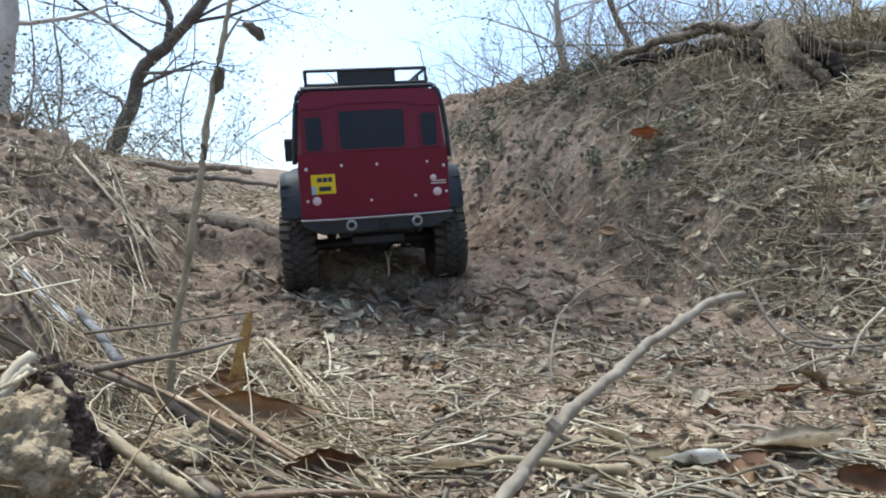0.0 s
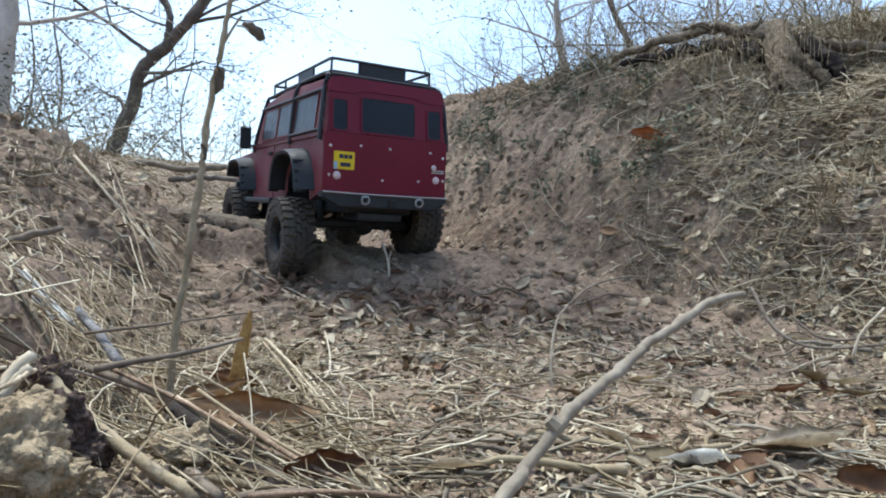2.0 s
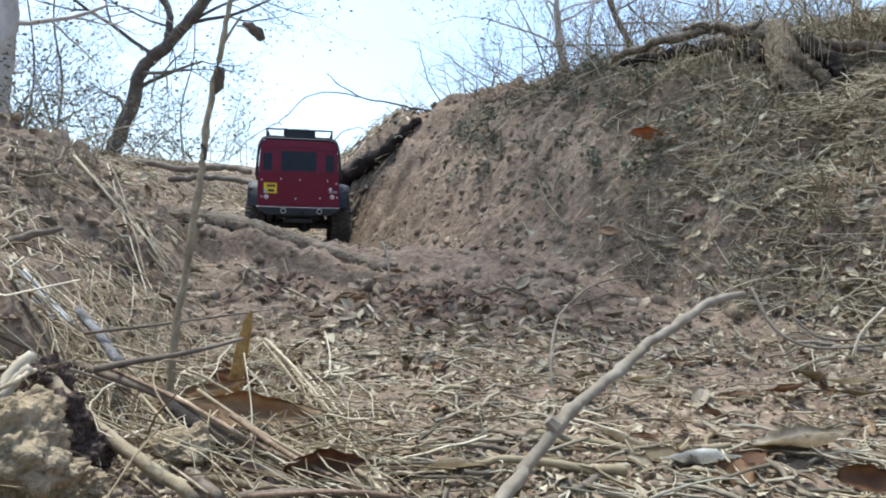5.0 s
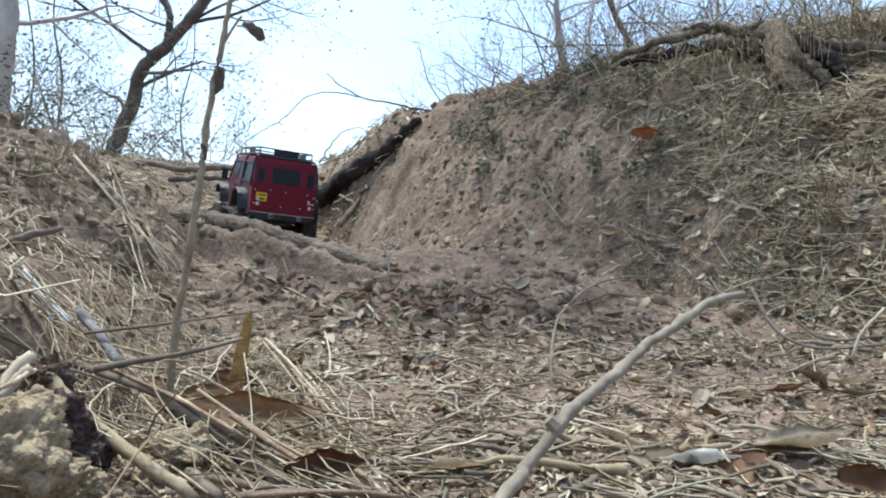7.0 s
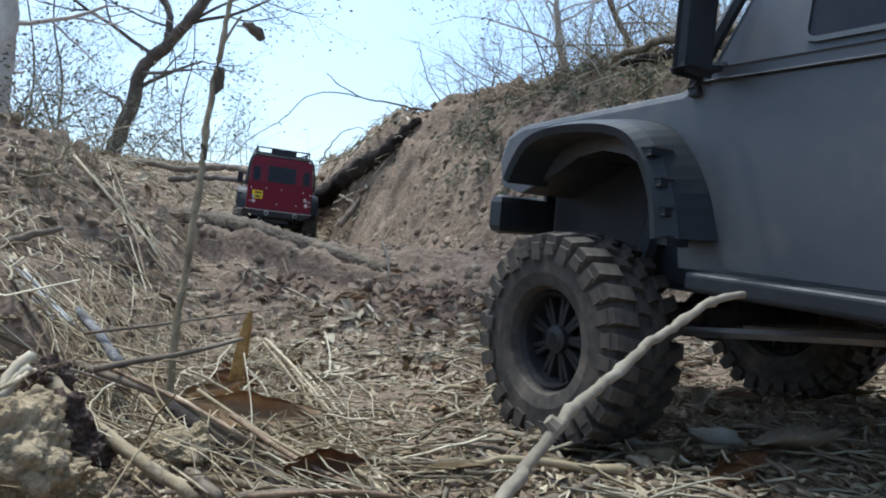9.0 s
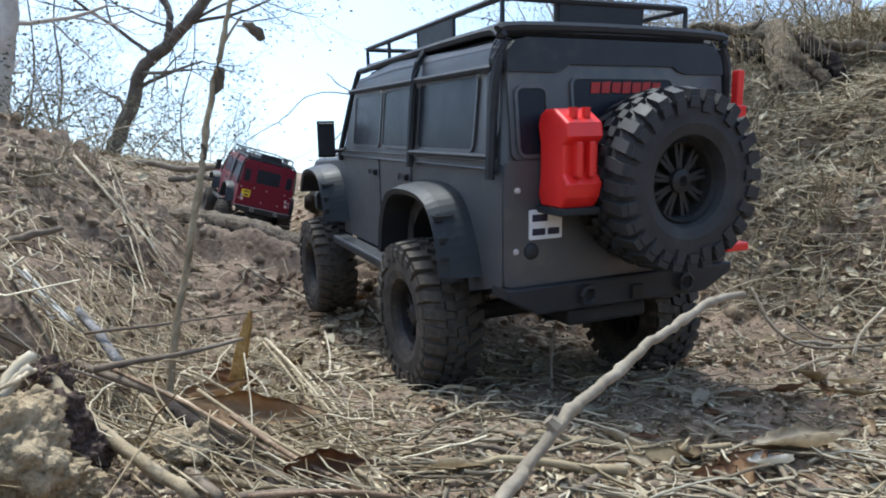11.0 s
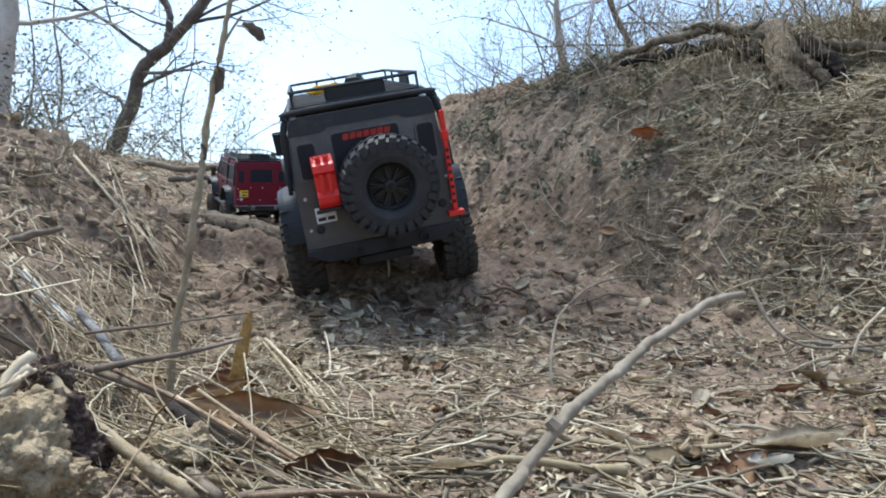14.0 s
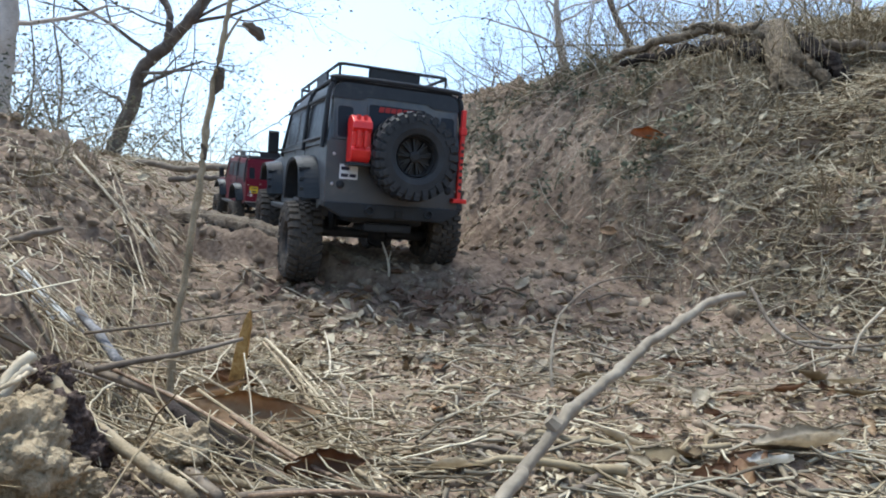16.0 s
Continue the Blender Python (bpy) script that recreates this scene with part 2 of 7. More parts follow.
def curve(knots):
    """A smoothed line through a few (place, height) knots."""
    k, v = np.array(knots).T
    s = np.linspace(k[0], k[-1], 4000)
    w = np.interp(s, k, v)

    def f(t):
        e = np.clip(np.abs(np.asarray(t)) * 0.05, 0.015, 0.6)
        return sum(np.interp(t + o * e, s, w) for o in (-1, -0.5, 0, 0.5, 1)) / 5
    return f


FLOOR = curve([(-300, 0), (-0.5, 0), (0.2, -0.002), (0.45, -0.008), (0.62, -0.012), (0.78, -0.002), (0.9, 0.03), (1.06, 0.094), (1.17, 0.102), (1.4, 0.092), (1.7, 0.10),
               (2.0, 0.112), (2.3, 0.132), (2.7, 0.2), (3.2, 0.3), (4, 0.42), (6, 0.6), (12, 1.1), (40, 2.0), (400, 2.5)])
RIGHT_FOOT = curve([(-400, 60), (-3, 2.2), (-0.5, 1.1), (0, 0.82), (0.3, 0.68), (0.6, 0.53), (0.8, 0.40), (0.95, 0.25), (1.05, 0.14), (1.2, 0.06), (1.4, -0.06),
                    (1.7, -0.2), (2.0, -0.34), (2.5, -0.5), (3, -0.62), (4, -0.8), (6, -0.9), (400, -0.9)])
RIGHT_RISE = curve([(-2, 0), (0, 0), (0.05, 0.06), (0.1, 0.155), (0.16, 0.26), (0.25, 0.345), (0.4, 0.415), (0.6, 0.45), (1, 0.48), (2, 0.50), (5, 0.6), (400, 1.0)])
LEFT_FOOT = curve([(-400, 40), (-3, 0.6), (-0.3, 0.1), (0.1, 0.08), (0.3, 0.14), (0.5, 0.2), (0.7, 0.25), (0.85, 0.30), (1.0, 0.36), (1.2, 0.44), (1.4, 0.5),
                   (1.7, 0.6), (2.1, 0.82), (2.7, 1.05), (4, 1.5), (6, 1.9), (400, 3)])
LEFT_RISE = curve([(-2, 0), (0, 0), (0.05, 0.04), (0.12, 0.1), (0.2, 0.165), (0.3, 0.215), (0.5, 0.27), (1, 0.34), (2, 0.42), (5, 0.7), (400, 1.5)])


def bump_at(x, y, cx, cy, r, h):
    return h * np.exp(-((x - cx) ** 2 + (y - cy) ** 2) / (r * r))


def smooth_height(x, y):
    z = FLOOR(y)
    e = 0.01
    slope = (RIGHT_FOOT(y + e) - RIGHT_FOOT(y - e)) / (2 * e)
    dr = (x - RIGHT_FOOT(y)) / np.sqrt(1 + slope ** 2)
    dr = dr * (1 + 1.3 * np.clip((y - 1.75) / 0.35, 0, 1) * np.clip((5 - y) / 2, 0, 1))      # steeper cut further on
    z = z + RIGHT_RISE(np.maximum(dr, 0)) * (1 - (0.13 * np.clip((1.45 - y) / 0.3, 0, 1) + 0.40 * np.clip((y - 1.95) / 0.9, 0, 1)) * np.clip(dr / 0.3, 0, 1))
    slope = (LEFT_FOOT(y + e) - LEFT_FOOT(y - e)) / (2 * e)
    dl = (-x - LEFT_FOOT(y)) / np.sqrt(1 + slope ** 2)
    z = z + LEFT_RISE(np.maximum(dl, 0))
    # the lip of hard soil that runs from the bank down to the track
    t = (0.6 * np.clip((-0.03 - x) / 0.14, 0, 1) + 0.4 * np.clip((-0.2 - x) / 0.2, 0, 1)) * np.clip((x + 0.56) / 0.15, 0, 1)
    s = y - (0.94 - 0.48 * (x + 0.08)) - 0.02 * value_noise(x * 18, y * 6, 8)
    face = np.clip(s / 0.016 + 0.5, 0, 1)
    z = z + 0.05 * t * face * face * (3 - 2 * face) * np.exp(-(np.maximum(s, 0) / 0.11) ** 2) - 0.012 * t * np.exp(-((s + 0.02) / 0.02) ** 2)
    z = z + bump_at(x, y, -0.180, 0.2, 0.070, 0.056) + bump_at(x, y, -0.07, 0.16, 0.03, 0.012)
    return z, np.maximum(dr, dl)


def height(x, y):
    x, y = np.asarray(x, float), np.asarray(y, float)
    z, d = smooth_height(x, y)
    near = np.exp(-((np.hypot(x, y - 1) / 5) ** 2))
    bank = np.clip(d / 0.08, 0, 1)
    z = z + 0.018 * value_noise(x * 5, y * 5, 1) * (0.5 + bank) + 0.25 * (1 - near) * value_noise(x * 0.35, y * 0.35, 2)
    climb = near * np.clip((y - 0.7) / 0.15, 0, 1)
    z = z + (0.010 + 0.004 * climb + 0.030 * bank) * value_noise(x * 16, y * 16, 3)
    z = z + (0.006 + 0.006 * climb + 0.022 * bank) * value_noise(x * 41 + 3 * value_noise(x * 11, y * 11, 6), y * 41, 4)
    pits = np.abs(value_noise(x * 27, y * 27, 7)) * 2
    z = z - near * (0.004 + 0.020 * bank) * np.clip(0.35 - pits, 0, 1)
    z = z + near * (0.004 + 0.003 * climb + 0.009 * bank) * value_noise(x * 95, y * 95, 5)
    return z


def slope_normal(x, y, e=0.012):
    gx = (smooth_height(x + e, y)[0] - smooth_height(x - e, y)[0]) / (2 * e)
    gy = (smooth_height(x, y + e)[0] - smooth_height(x, y - e)[0]) / (2 * e)
    n = np.stack([-gx, -gy, np.ones_like(gx)], -1)
    return n / np.linalg.norm(n, axis=-1, keepdims=True)


def spaced(lo, hi, step, reach, growth=1.12):
    s = list(np.arange(lo, hi + step / 2, step))
    d = step
    while s[-1] < reach:
        d *= growth
        s.append(s[-1] + d)
    d = step
    while s[0] > -reach:
        d *= growth
        s.insert(0, s[0] - d)
    return np.array(s)


gx, gy = spaced(-0.75, 0.8, 0.0042, 320, 1.08), spaced(0.12, 1.75, 0.0042, 320, 1.06)
GX, GY = np.meshgrid(gx, gy)
GZ = height(GX, GY)
idx = np.arange(GX.size).reshape(GX.shape)
ground = from_arrays("ground", np.stack([GX, GY, GZ], -1).reshape(-1, 3),
                     np.stack([idx[:-1, :-1], idx[:-1, 1:], idx[1:, 1:], idx[1:, :-1]], -1).reshape(-1, 4), SOIL, smooth=True)
tagged(ground, "dry brown soil gully with steep crumbling banks", "ground", kind="structure")


# ---- the two model trucks ----
WHEEL_R, WHEEL_W = 0.0585, 0.044


def tyre_mesh():
    bm = bmesh.new()
    w = WHEEL_W / 2
    lathe(bm, [(-w * 0.62, 0.0265), (-w * 0.9, 0.029), (-w, 0.036), (-w * 0.98, 0.045), (-w * 0.88, 0.0515), (-w * 0.6, 0.0548), (0, 0.0556), (w * 0.6, 0.0548),
               (w * 0.88, 0.0515), (w * 0.98, 0.045), (w, 0.036), (w * 0.9, 0.029), (w * 0.62, 0.0265)], 40)
    bmesh.ops.recalc_face_normals(bm, faces=bm.faces)
    return bm


def lug_mesh(kind, side, odd, material):
    """One tread block at the top of the tyre: shoulder, side or centre block."""
    w = WHEEL_W / 2
    x0, x1, r0, r1, half = ((0.46 if odd else 0.38, 1.02, 0.049, WHEEL_R, 0.0042), (0.9, 1.06, 0.0425 if odd else 0.0455, 0.0540, 0.0036), (0.03, 0.33, 0.052, WHEEL_R, 0.0037))[kind]
    bm = bmesh.new()
    box(bm, x0 * w * side, x1 * w * side, -half, half, r0, r1)
    for v in bm.verts:
        if v.co.z > (r0 + r1) / 2:
            v.co.y *= 0.86
            if abs(v.co.x) > 0.9 * w:
                v.co.z -= 0.0025
        v.co.y += (abs(v.co.x) - 0.6 * w) * 0.25
    bmesh.ops.recalc_face_normals(bm, faces=bm.faces)
    me = bpy.data.meshes.new("lug")
    bm.to_mesh(me)
    bm.free()
    me.materials.append(material)
    return me


def rim_mesh():
    bm = bmesh.new()
    lathe(bm, [(-0.014, 0.0268), (-0.016, 0.0255), (-0.013, 0.024), (0.0, 0.0225), (0.013, 0.024), (0.016, 0.0255), (0.014, 0.0268)], 32)
    for side in (-1, 1):
        for k in range(18):
            spoke = bmesh.new()
            fan = 0.0016 if k % 2 else -0.0016
            prism(spoke, [(fan * 0.4 - 0.0011, 0.006), (fan * 0.4 + 0.0011, 0.006), (fan * 1.5 + 0.0014, 0.0243), (fan * 1.5 - 0.0014, 0.0243)], "x", side * 0.0035, side * 0.0095)
            for v in spoke.verts:
                v.co.x -= side * 0.12 * max(0.0, v.co.z - 0.012)
            bmesh.ops.rotate(spoke, verts=spoke.verts, matrix=Matrix.Rotation(2 * math.pi * (k // 2) / 9, 3, "X"))
            tmp = bpy.data.meshes.new("spoke")
            spoke.to_mesh(tmp)
            spoke.free()
            bm.from_mesh(tmp)
            bpy.data.meshes.remove(tmp)
        rings = lathe(bm, [(side * 0.0135, 0.0262), (side * 0.0125, 0.0238), (side * 0.006, 0.0236)], 32)
        rings = lathe(bm, [(side * 0.004, 0.0085), (side * 0.012, 0.0075), (side * 0.0135, 0.004)], 14)
        bm.faces.new(rings[-1])
    rings = lathe(bm, [(-0.002, 0.0235), (0.002, 0.0235)], 24)
    bm.faces.new(rings[0])
    bm.faces.new(rings[-1])
    bmesh.ops.recalc_face_normals(bm, faces=bm.faces)
    return bm


TYRE, RIMDATA = bpy.data.meshes.new("tyre"), bpy.data.meshes.new("rim")
for data, bm, m in ((TYRE, tyre_mesh(), RUBBER), (RIMDATA, rim_mesh(), RIM)):
    bm.to_mesh(data)
    bm.free()
    data.materials.append(m)
SPARE = TYRE.copy()
SPARE.materials[0] = CLEANRUBBER
LUGS = {(kind, side, odd, m.name): lug_mesh(kind, side, odd, m) for kind in (0, 1, 2) for side in (-1, 1) for odd in (0, 1) for m in (RUBBER, CLEANRUBBER)}


def wheel(truck, x, y, z, name="wheel", tyre=TYRE, turn=0.0):
    bm = bmesh.new()
    rings = lathe(bm, [(-0.0135, 0.0035), (0.0135, 0.0035)], 6)
    bm.faces.new(rings[0])
    bm.faces.new(rings[1])
    hub = part(name, bm, RIM, truck, "chunky off-road wheel with a dark spoked rim")
    hub.matrix_basis = pose(x, y, z, 0, 0, turn)
    for n, d in (("tyre", tyre), ("rim", RIMDATA)):
        new(n, d).parent = hub
    for k in range(28):
        for side in (-1, 1):
            for kind in (0, 1, 2):
                lug = new("lug", LUGS[kind, side, k % 2, tyre.materials[0].name])
                lug.parent = hub
                lug.matrix_basis = Matrix.Rotation(2 * math.pi * (k + (0.42 if kind == 2 else 0.0) + (0.5 if side > 0 else 0)) / 28, 4, "X")
    return hub


def arch(cy, r, n=10):
    """Points of a wheel arch from back to front, up from the sill and over."""
    return [(cy - r * math.cos(math.pi * k / n), 0.0915 + r * math.sin(math.pi * k / n)) for k in range(n + 1)]


def half_width(z):
    return 0.093 - max(0, z - 0.182) * 0.10


def rear_y(z):
    return -0.268 + max(0, z - 0.182) * 0.12


def tapered(bm, outline, inset=0.0):
    """A closed cabin shape: a (y, z) outline whose sides lean in towards the roof."""
    sides = []
    for s in (-1, 1):
        sides.append([bm.verts.new((s * (half_width(z) - inset), y, z)) for y, z in outline])
    n = len(outline)
    bm.faces.new(sides[0])
    bm.faces.new(sides[1][::-1])
    for i in range(n):
        bm.faces.new((sides[0][i], sides[1][i], sides[1][(i + 1) % n], sides[0][(i + 1) % n]))
    bmesh.ops.recalc_face_normals(bm, faces=bm.faces)
    return bm


def panel(outline, place, thick):
    """A thin plate with rounded corners: an outline of (u, v), and place(u, v, w) that lays it on a face."""
    bm = bmesh.new()
    lo = [bm.verts.new(place(u, v, 0)) for u, v in outline]
    hi = [bm.verts.new(place(u, v, thick)) for u, v in outline]
    bm.faces.new(lo[::-1])
    bm.faces.new(hi)
    for i in range(len(lo)):
        j = (i + 1) % len(lo)
        bm.faces.new((lo[i], lo[j], hi[j], hi[i]))
    bmesh.ops.recalc_face_normals(bm, faces=bm.faces)
    return bm


def rounded(u0, u1, v0, v1, r, n=3):
    out = []
    for cu, cv, a in ((u1 - r, v1 - r, 0), (u0 + r, v1 - r, 90), (u0 + r, v0 + r, 180), (u1 - r, v0 + r, 270)):
        for k in range(n + 1):
            t = radians(a + 90 * k / n)
            out.append((cu + r * math.cos(t), cv + r * math.sin(t)))
    return out


def ring_panel(u0, u1, v0, v1, r, wide, place, thick):
    """A rounded frame round an opening."""
    bm = bmesh.new()
    inner, outer = rounded(u0, u1, v0, v1, r), rounded(u0 - wide, u1 + wide, v0 - wide, v1 + wide, r + wide)
    rows = [[bm.verts.new(place(u, v, w)) for u, v in o] for o, w in ((inner, 0), (inner, thick), (outer, thick), (outer, 0))]
    n = len(inner)
    for a, b in zip(rows, rows[1:]):
        for i in range(n):
            j = (i + 1) % n
            bm.faces.new((a[i], a[j], b[j], b[i]))
    bmesh.ops.recalc_face_normals(bm, faces=bm.faces)
    return bm


def on_rear(u, v, w):
    return (u, rear_y(v) - w, v)


def on_side(s):
    def place(u, v, w):
        return (s * (half_width(v) + w), u, v)
    return place


def dome(bm, x, y, z, r, h, axis="-y", n=10):
    """A low round lens that stands off a rear face."""
    rings = []
    for k in range(4):
        a = k / 3 * math.pi / 2
        rr, d = r * math.cos(a), h * math.sin(a)
        if k == 3:
            tip = bm.verts.new((x, y - d, z))
            for i in range(n):
                bm.faces.new((rings[-1][i], rings[-1][(i + 1) % n], tip))
        else:
            rings.append([bm.verts.new((x + rr * math.cos(t), y - d, z + rr * math.sin(t))) for t in (2 * math.pi * i / n for i in range(n))])
    for a, b in zip(rings, rings[1:]):
        for i in range(n):
            bm.faces.new((a[i], a[(i + 1) % n], b[(i + 1) % n], b[i]))
    bmesh.ops.recalc_face_normals(bm, faces=bm.faces)
    return bm


def fender(truck, s, cy):
    """A squared flare over one wheel, with dark slots."""
    r0, r1 = 0.063, 0.068
    back = [(-0.98, 0.16), (-0.92, 0.45), (-0.80, 0.70), (-0.64, 0.87), (-0.42, 0.95), (-0.15, 0.98)]
    front = [(-u * (0.9 if cy > 0 else 1), v) for u, v in back[::-1]]
    path = [(q.x, q.y) for q in fine_path([(u, v, 0) for u, v in back + (front[:-2] + [(0.80, 0.56)] if cy > 0 else front)], 3)]
    bm = bmesh.new()
    rows = []
    for rr, x, wide in ((r0, 0.088, 0), (r0, 0.118, 0), (r1 - 0.001, 0.1195, 0), (r1 + 0.002, 0.112, 0.005), (r1 + 0.005, 0.0925, 0.009)):
        # the legs are broader than the crown
        rows.append([bm.verts.new((s * x, cy + u * (rr + wide * (u < 0 or cy < 0) * (1 - v)), 0.094 + v * rr)) for u, v in path])
    for a, b in zip(rows, rows[1:] + rows[:1]):
        for i in range(len(path) - 1):
            bm.faces.new((a[i], a[i + 1], b[i + 1], b[i]))
    for i in (0, -1):
        bm.faces.new([r[i] for r in rows])
    bmesh.ops.recalc_face_normals(bm, faces=bm.faces)
    flare = part("fender_flare", bm, FLARE, truck, "grey plastic fender flare")
    for side in ((-1,) if cy > 0 else (-1, 1)):
        for z in (0.104, 0.117, 0.130, 0.144):
            y = cy + side * (0.068 if z < 0.11 else 0.0655 if z < 0.125 else 0.0615 if z < 0.14 else 0.0545)
            part("slot", boxed(s * 0.104, s * 0.1172, y - 0.003, y + 0.003, z - 0.0017, z + 0.0017, 0.0007), BLACK, flare)
    return flare


def model_truck(paint, side_paint, roof_paint, label, spare):
    t = tagged(new("model_truck"), label, "model truck")
    low = [(-0.268, 0.104), (-0.269, 0.182)] + [(0.100, 0.182), (0.112, 0.176), (0.235, 0.169), (0.252, 0.163), (0.257, 0.15), (0.252, 0.130), (0.232, 0.125)] + \
        arch(0.162, 0.058)[::-1][3:] + arch(-0.162, 0.058)[::-1]
    bm = prism(bmesh.new(), low, "x", -0.093, 0.093)
    edges = [e for e in bm.edges if all(v.co.z > 0.15 for v in e.verts)]
    bmesh.ops.bevel(bm, geom=edges, offset=0.004, segments=2, affect="EDGES", profile=0.5)
    body = part("lower_body", bm, side_paint, t)
    body.data.materials.append(BLACK)
    for p in body.data.polygons:
        if abs(p.normal.x) < 0.3 and p.center.z < 0.158 and -0.262 < p.center.y < 0.25:
            p.material_index = 1
    part("tailgate", panel(rounded(-0.0925, 0.0925, 0.1035, 0.1835, 0.004), lambda u, v, w: (u, -0.2692 - w, v), 0.0016), paint, t)
    cab = tapered(bmesh.new(), [(-0.268, 0.181), (-0.2605, 0.244), (-0.257, 0.253), (-0.249, 0.258), (-0.05, 0.261), (0.055, 0.257), (0.066, 0.249), (0.101, 0.181)])
    bmesh.ops.bevel(cab, geom=[e for e in cab.edges if all(v.co.z > 0.244 for v in e.verts) or (abs(e.verts[0].co.x - e.verts[1].co.x) < 0.02 and abs(e.verts[0].co.z - e.verts[1].co.z) > 0.03)],
                    offset=0.0045, segments=3, affect="EDGES", profile=0.5)
    bmesh.ops.bevel(cab, geom=[e for e in cab.edges if abs(e.verts[0].co.y - e.verts[1].co.y) > 0.05 and all(v.co.z > 0.25 and abs(v.co.x) > 0.07 for v in e.verts)], offset=0.008, segments=3, affect="EDGES", profile=0.5)
    part("cabin", cab, side_paint if not spare else paint, t)
    part("rear_panel", panel(rounded(-0.0865, 0.0865, 0.1837, 0.2485, 0.005), on_rear, 0.0022), paint, t, smooth=False)
    # stepped roof cap above the windows
    cap_line = [(-0.072, 0.2585), (-0.080, 0.2565), (-0.0852, 0.251), (-0.0868, 0.245), (-0.0872, 0.2375), (-0.052, 0.2375), (-0.046, 0.2395), (-0.042, 0.2425), (0.042, 0.2425), (0.046, 0.2395), (0.052, 0.2375), (0.0872, 0.2375), (0.0868, 0.245), (0.0852, 0.251), (0.080, 0.2565), (0.072, 0.2585)]
    part("roof_cap", panel(cap_line, on_rear, 0.0036), roof_paint, t)
    part("roof", boxed(-0.0745, 0.0745, -0.249, 0.05, 0.2565, 0.2635, 0.003), roof_paint, t)
    # windows
    def window(name, u0, u1, v0, v1, place, base, trim):
        pane = part(name, panel(rounded(u0, u1, v0, v1, 0.004), lambda u, v, w: place(u, v, w + base), 0.0008), GLASS, t)
        part("window_frame", ring_panel(u0, u1, v0, v1, 0.004, 0.0022, lambda u, v, w: place(u, v, w + base), 0.0016), trim, pane)
    window("rear_window", -0.040, 0.040, 0.187, 0.2335, on_rear, 0.0023, paint)
    window("quarter_window", -0.081, -0.061, 0.187, 0.2275, on_rear, 0.0023, paint)
    window("quarter_window", 0.061, 0.081, 0.187, 0.2275, on_rear, 0.0023, paint)
    for s in (-1, 1):
        window("side_window", -0.228, -0.128, 0.190, 0.2375, on_side(s), 0.0002, side_paint)
        window("side_window", -0.118, -0.040, 0.190, 0.2375, on_side(s), 0.0002, side_paint)
        window("side_window", -0.030, 0.052, 0.190, 0.2375, on_side(s), 0.0002, side_paint)
        # belt line, doors and handles
        part("belt_rail", boxed(s * 0.0925, s * 0.0955, -0.262, 0.098, 0.178, 0.1835, 0.001), side_paint, t)
        for y0, y1 in ((-0.114, -0.034), (-0.030, 0.079)):
            door = part("door", panel(rounded(y0, y1, 0.093 if y1 > 0 else 0.1, 0.177, 0.003), lambda u, v, w: (s * (0.0929 + w), u, v), 0.0013), side_paint, t)
            part("door_handle", boxed(s * 0.094, s * 0.0972, y0 + 0.006, y0 + 0.021, 0.163, 0.1665, 0.0008), BLACK, door)
        part("rock_slider", prism(bmesh.new(), rounded(s * 0.104 - 0.009, s * 0.104 + 0.009, 0.083, 0.0915, 0.002), "y", -0.082, 0.083), BLACK, t)
        # mirror
        bm = tube(bmesh.new(), [(s * 0.092, 0.090, 0.184), (s * 0.106, 0.092, 0.182), (s * 0.113, 0.091, 0.19)], 0.0025)
        mirror = part("mirror", bm, BLACK, t, "black door mirror")
        part("mirror_housing", boxed(s * 0.1075, s * 0.1195, 0.087, 0.0935, 0.179, 0.212, 0.0028), BLACK, mirror)
        for cy in (-0.162, 0.162):
            fender(t, s, cy)
    window("windscreen", -0.075, 0.075, 0.194, 0.240, lambda u, v, w: (u, 0.1015 - (v - 0.181) * 0.515 + w, v), 0.0004, side_paint)
    part("bonnet", prism(bmesh.new(), [(0.098, 0.180), (0.110, 0.1825), (0.225, 0.1755), (0.244, 0.1715), (0.244, 0.166), (0.098, 0.172)], "x", -0.068, 0.068, 0.002), side_paint, t)
    # front end
    grille = part("grille", boxed(-0.05, 0.05, 0.2575, 0.262, 0.112, 0.156, 0.001), BLACK, t)
    for k in range(5):
        part("grille_slat", boxed(-0.047, 0.047, 0.2615, 0.2640, 0.117 + 0.0078 * k, 0.1205 + 0.0078 * k), FLARE, grille)
    for s in (-1, 1):
        bm = bmesh.new()
        rings = lathe(bm, [(0, 0.013), (0.006, 0.013), (0.008, 0.010), (0.0085, 0.0)], 16)
        bmesh.ops.rotate(bm, verts=bm.verts, matrix=Matrix.Rotation(radians(90), 3, "Z"))
        bmesh.ops.translate(bm, verts=bm.verts, vec=(s * 0.070, 0.2575, 0.14))
        part("headlight", bm, LENS, t, "round clear headlight")
    bumper = part("front_bumper", prism(bmesh.new(), [(-0.09, 0.268), (-0.06, 0.288), (0.06, 0.288), (0.09, 0.268), (0.09, 0.256), (-0.09, 0.256)], "z", 0.098, 0.124, 0.005), BLACK, t)
    part("winch", tube(bmesh.new(), [(-0.025, 0.272, 0.130), (0.025, 0.272, 0.130)], 0.008, 10), BLACK, bumper)
    # rear bumper with two towing eyes and a hitch hole
    bm = prism(bmesh.new(), [(-0.094, 0.1035), (-0.094, 0.097), (-0.070, 0.0845), (0.070, 0.0845), (0.094, 0.097), (0.094, 0.1035)], "y", -0.2755, -0.255, 0.0015)
    bumper = part("rear_bumper", bm, BLACK, t)
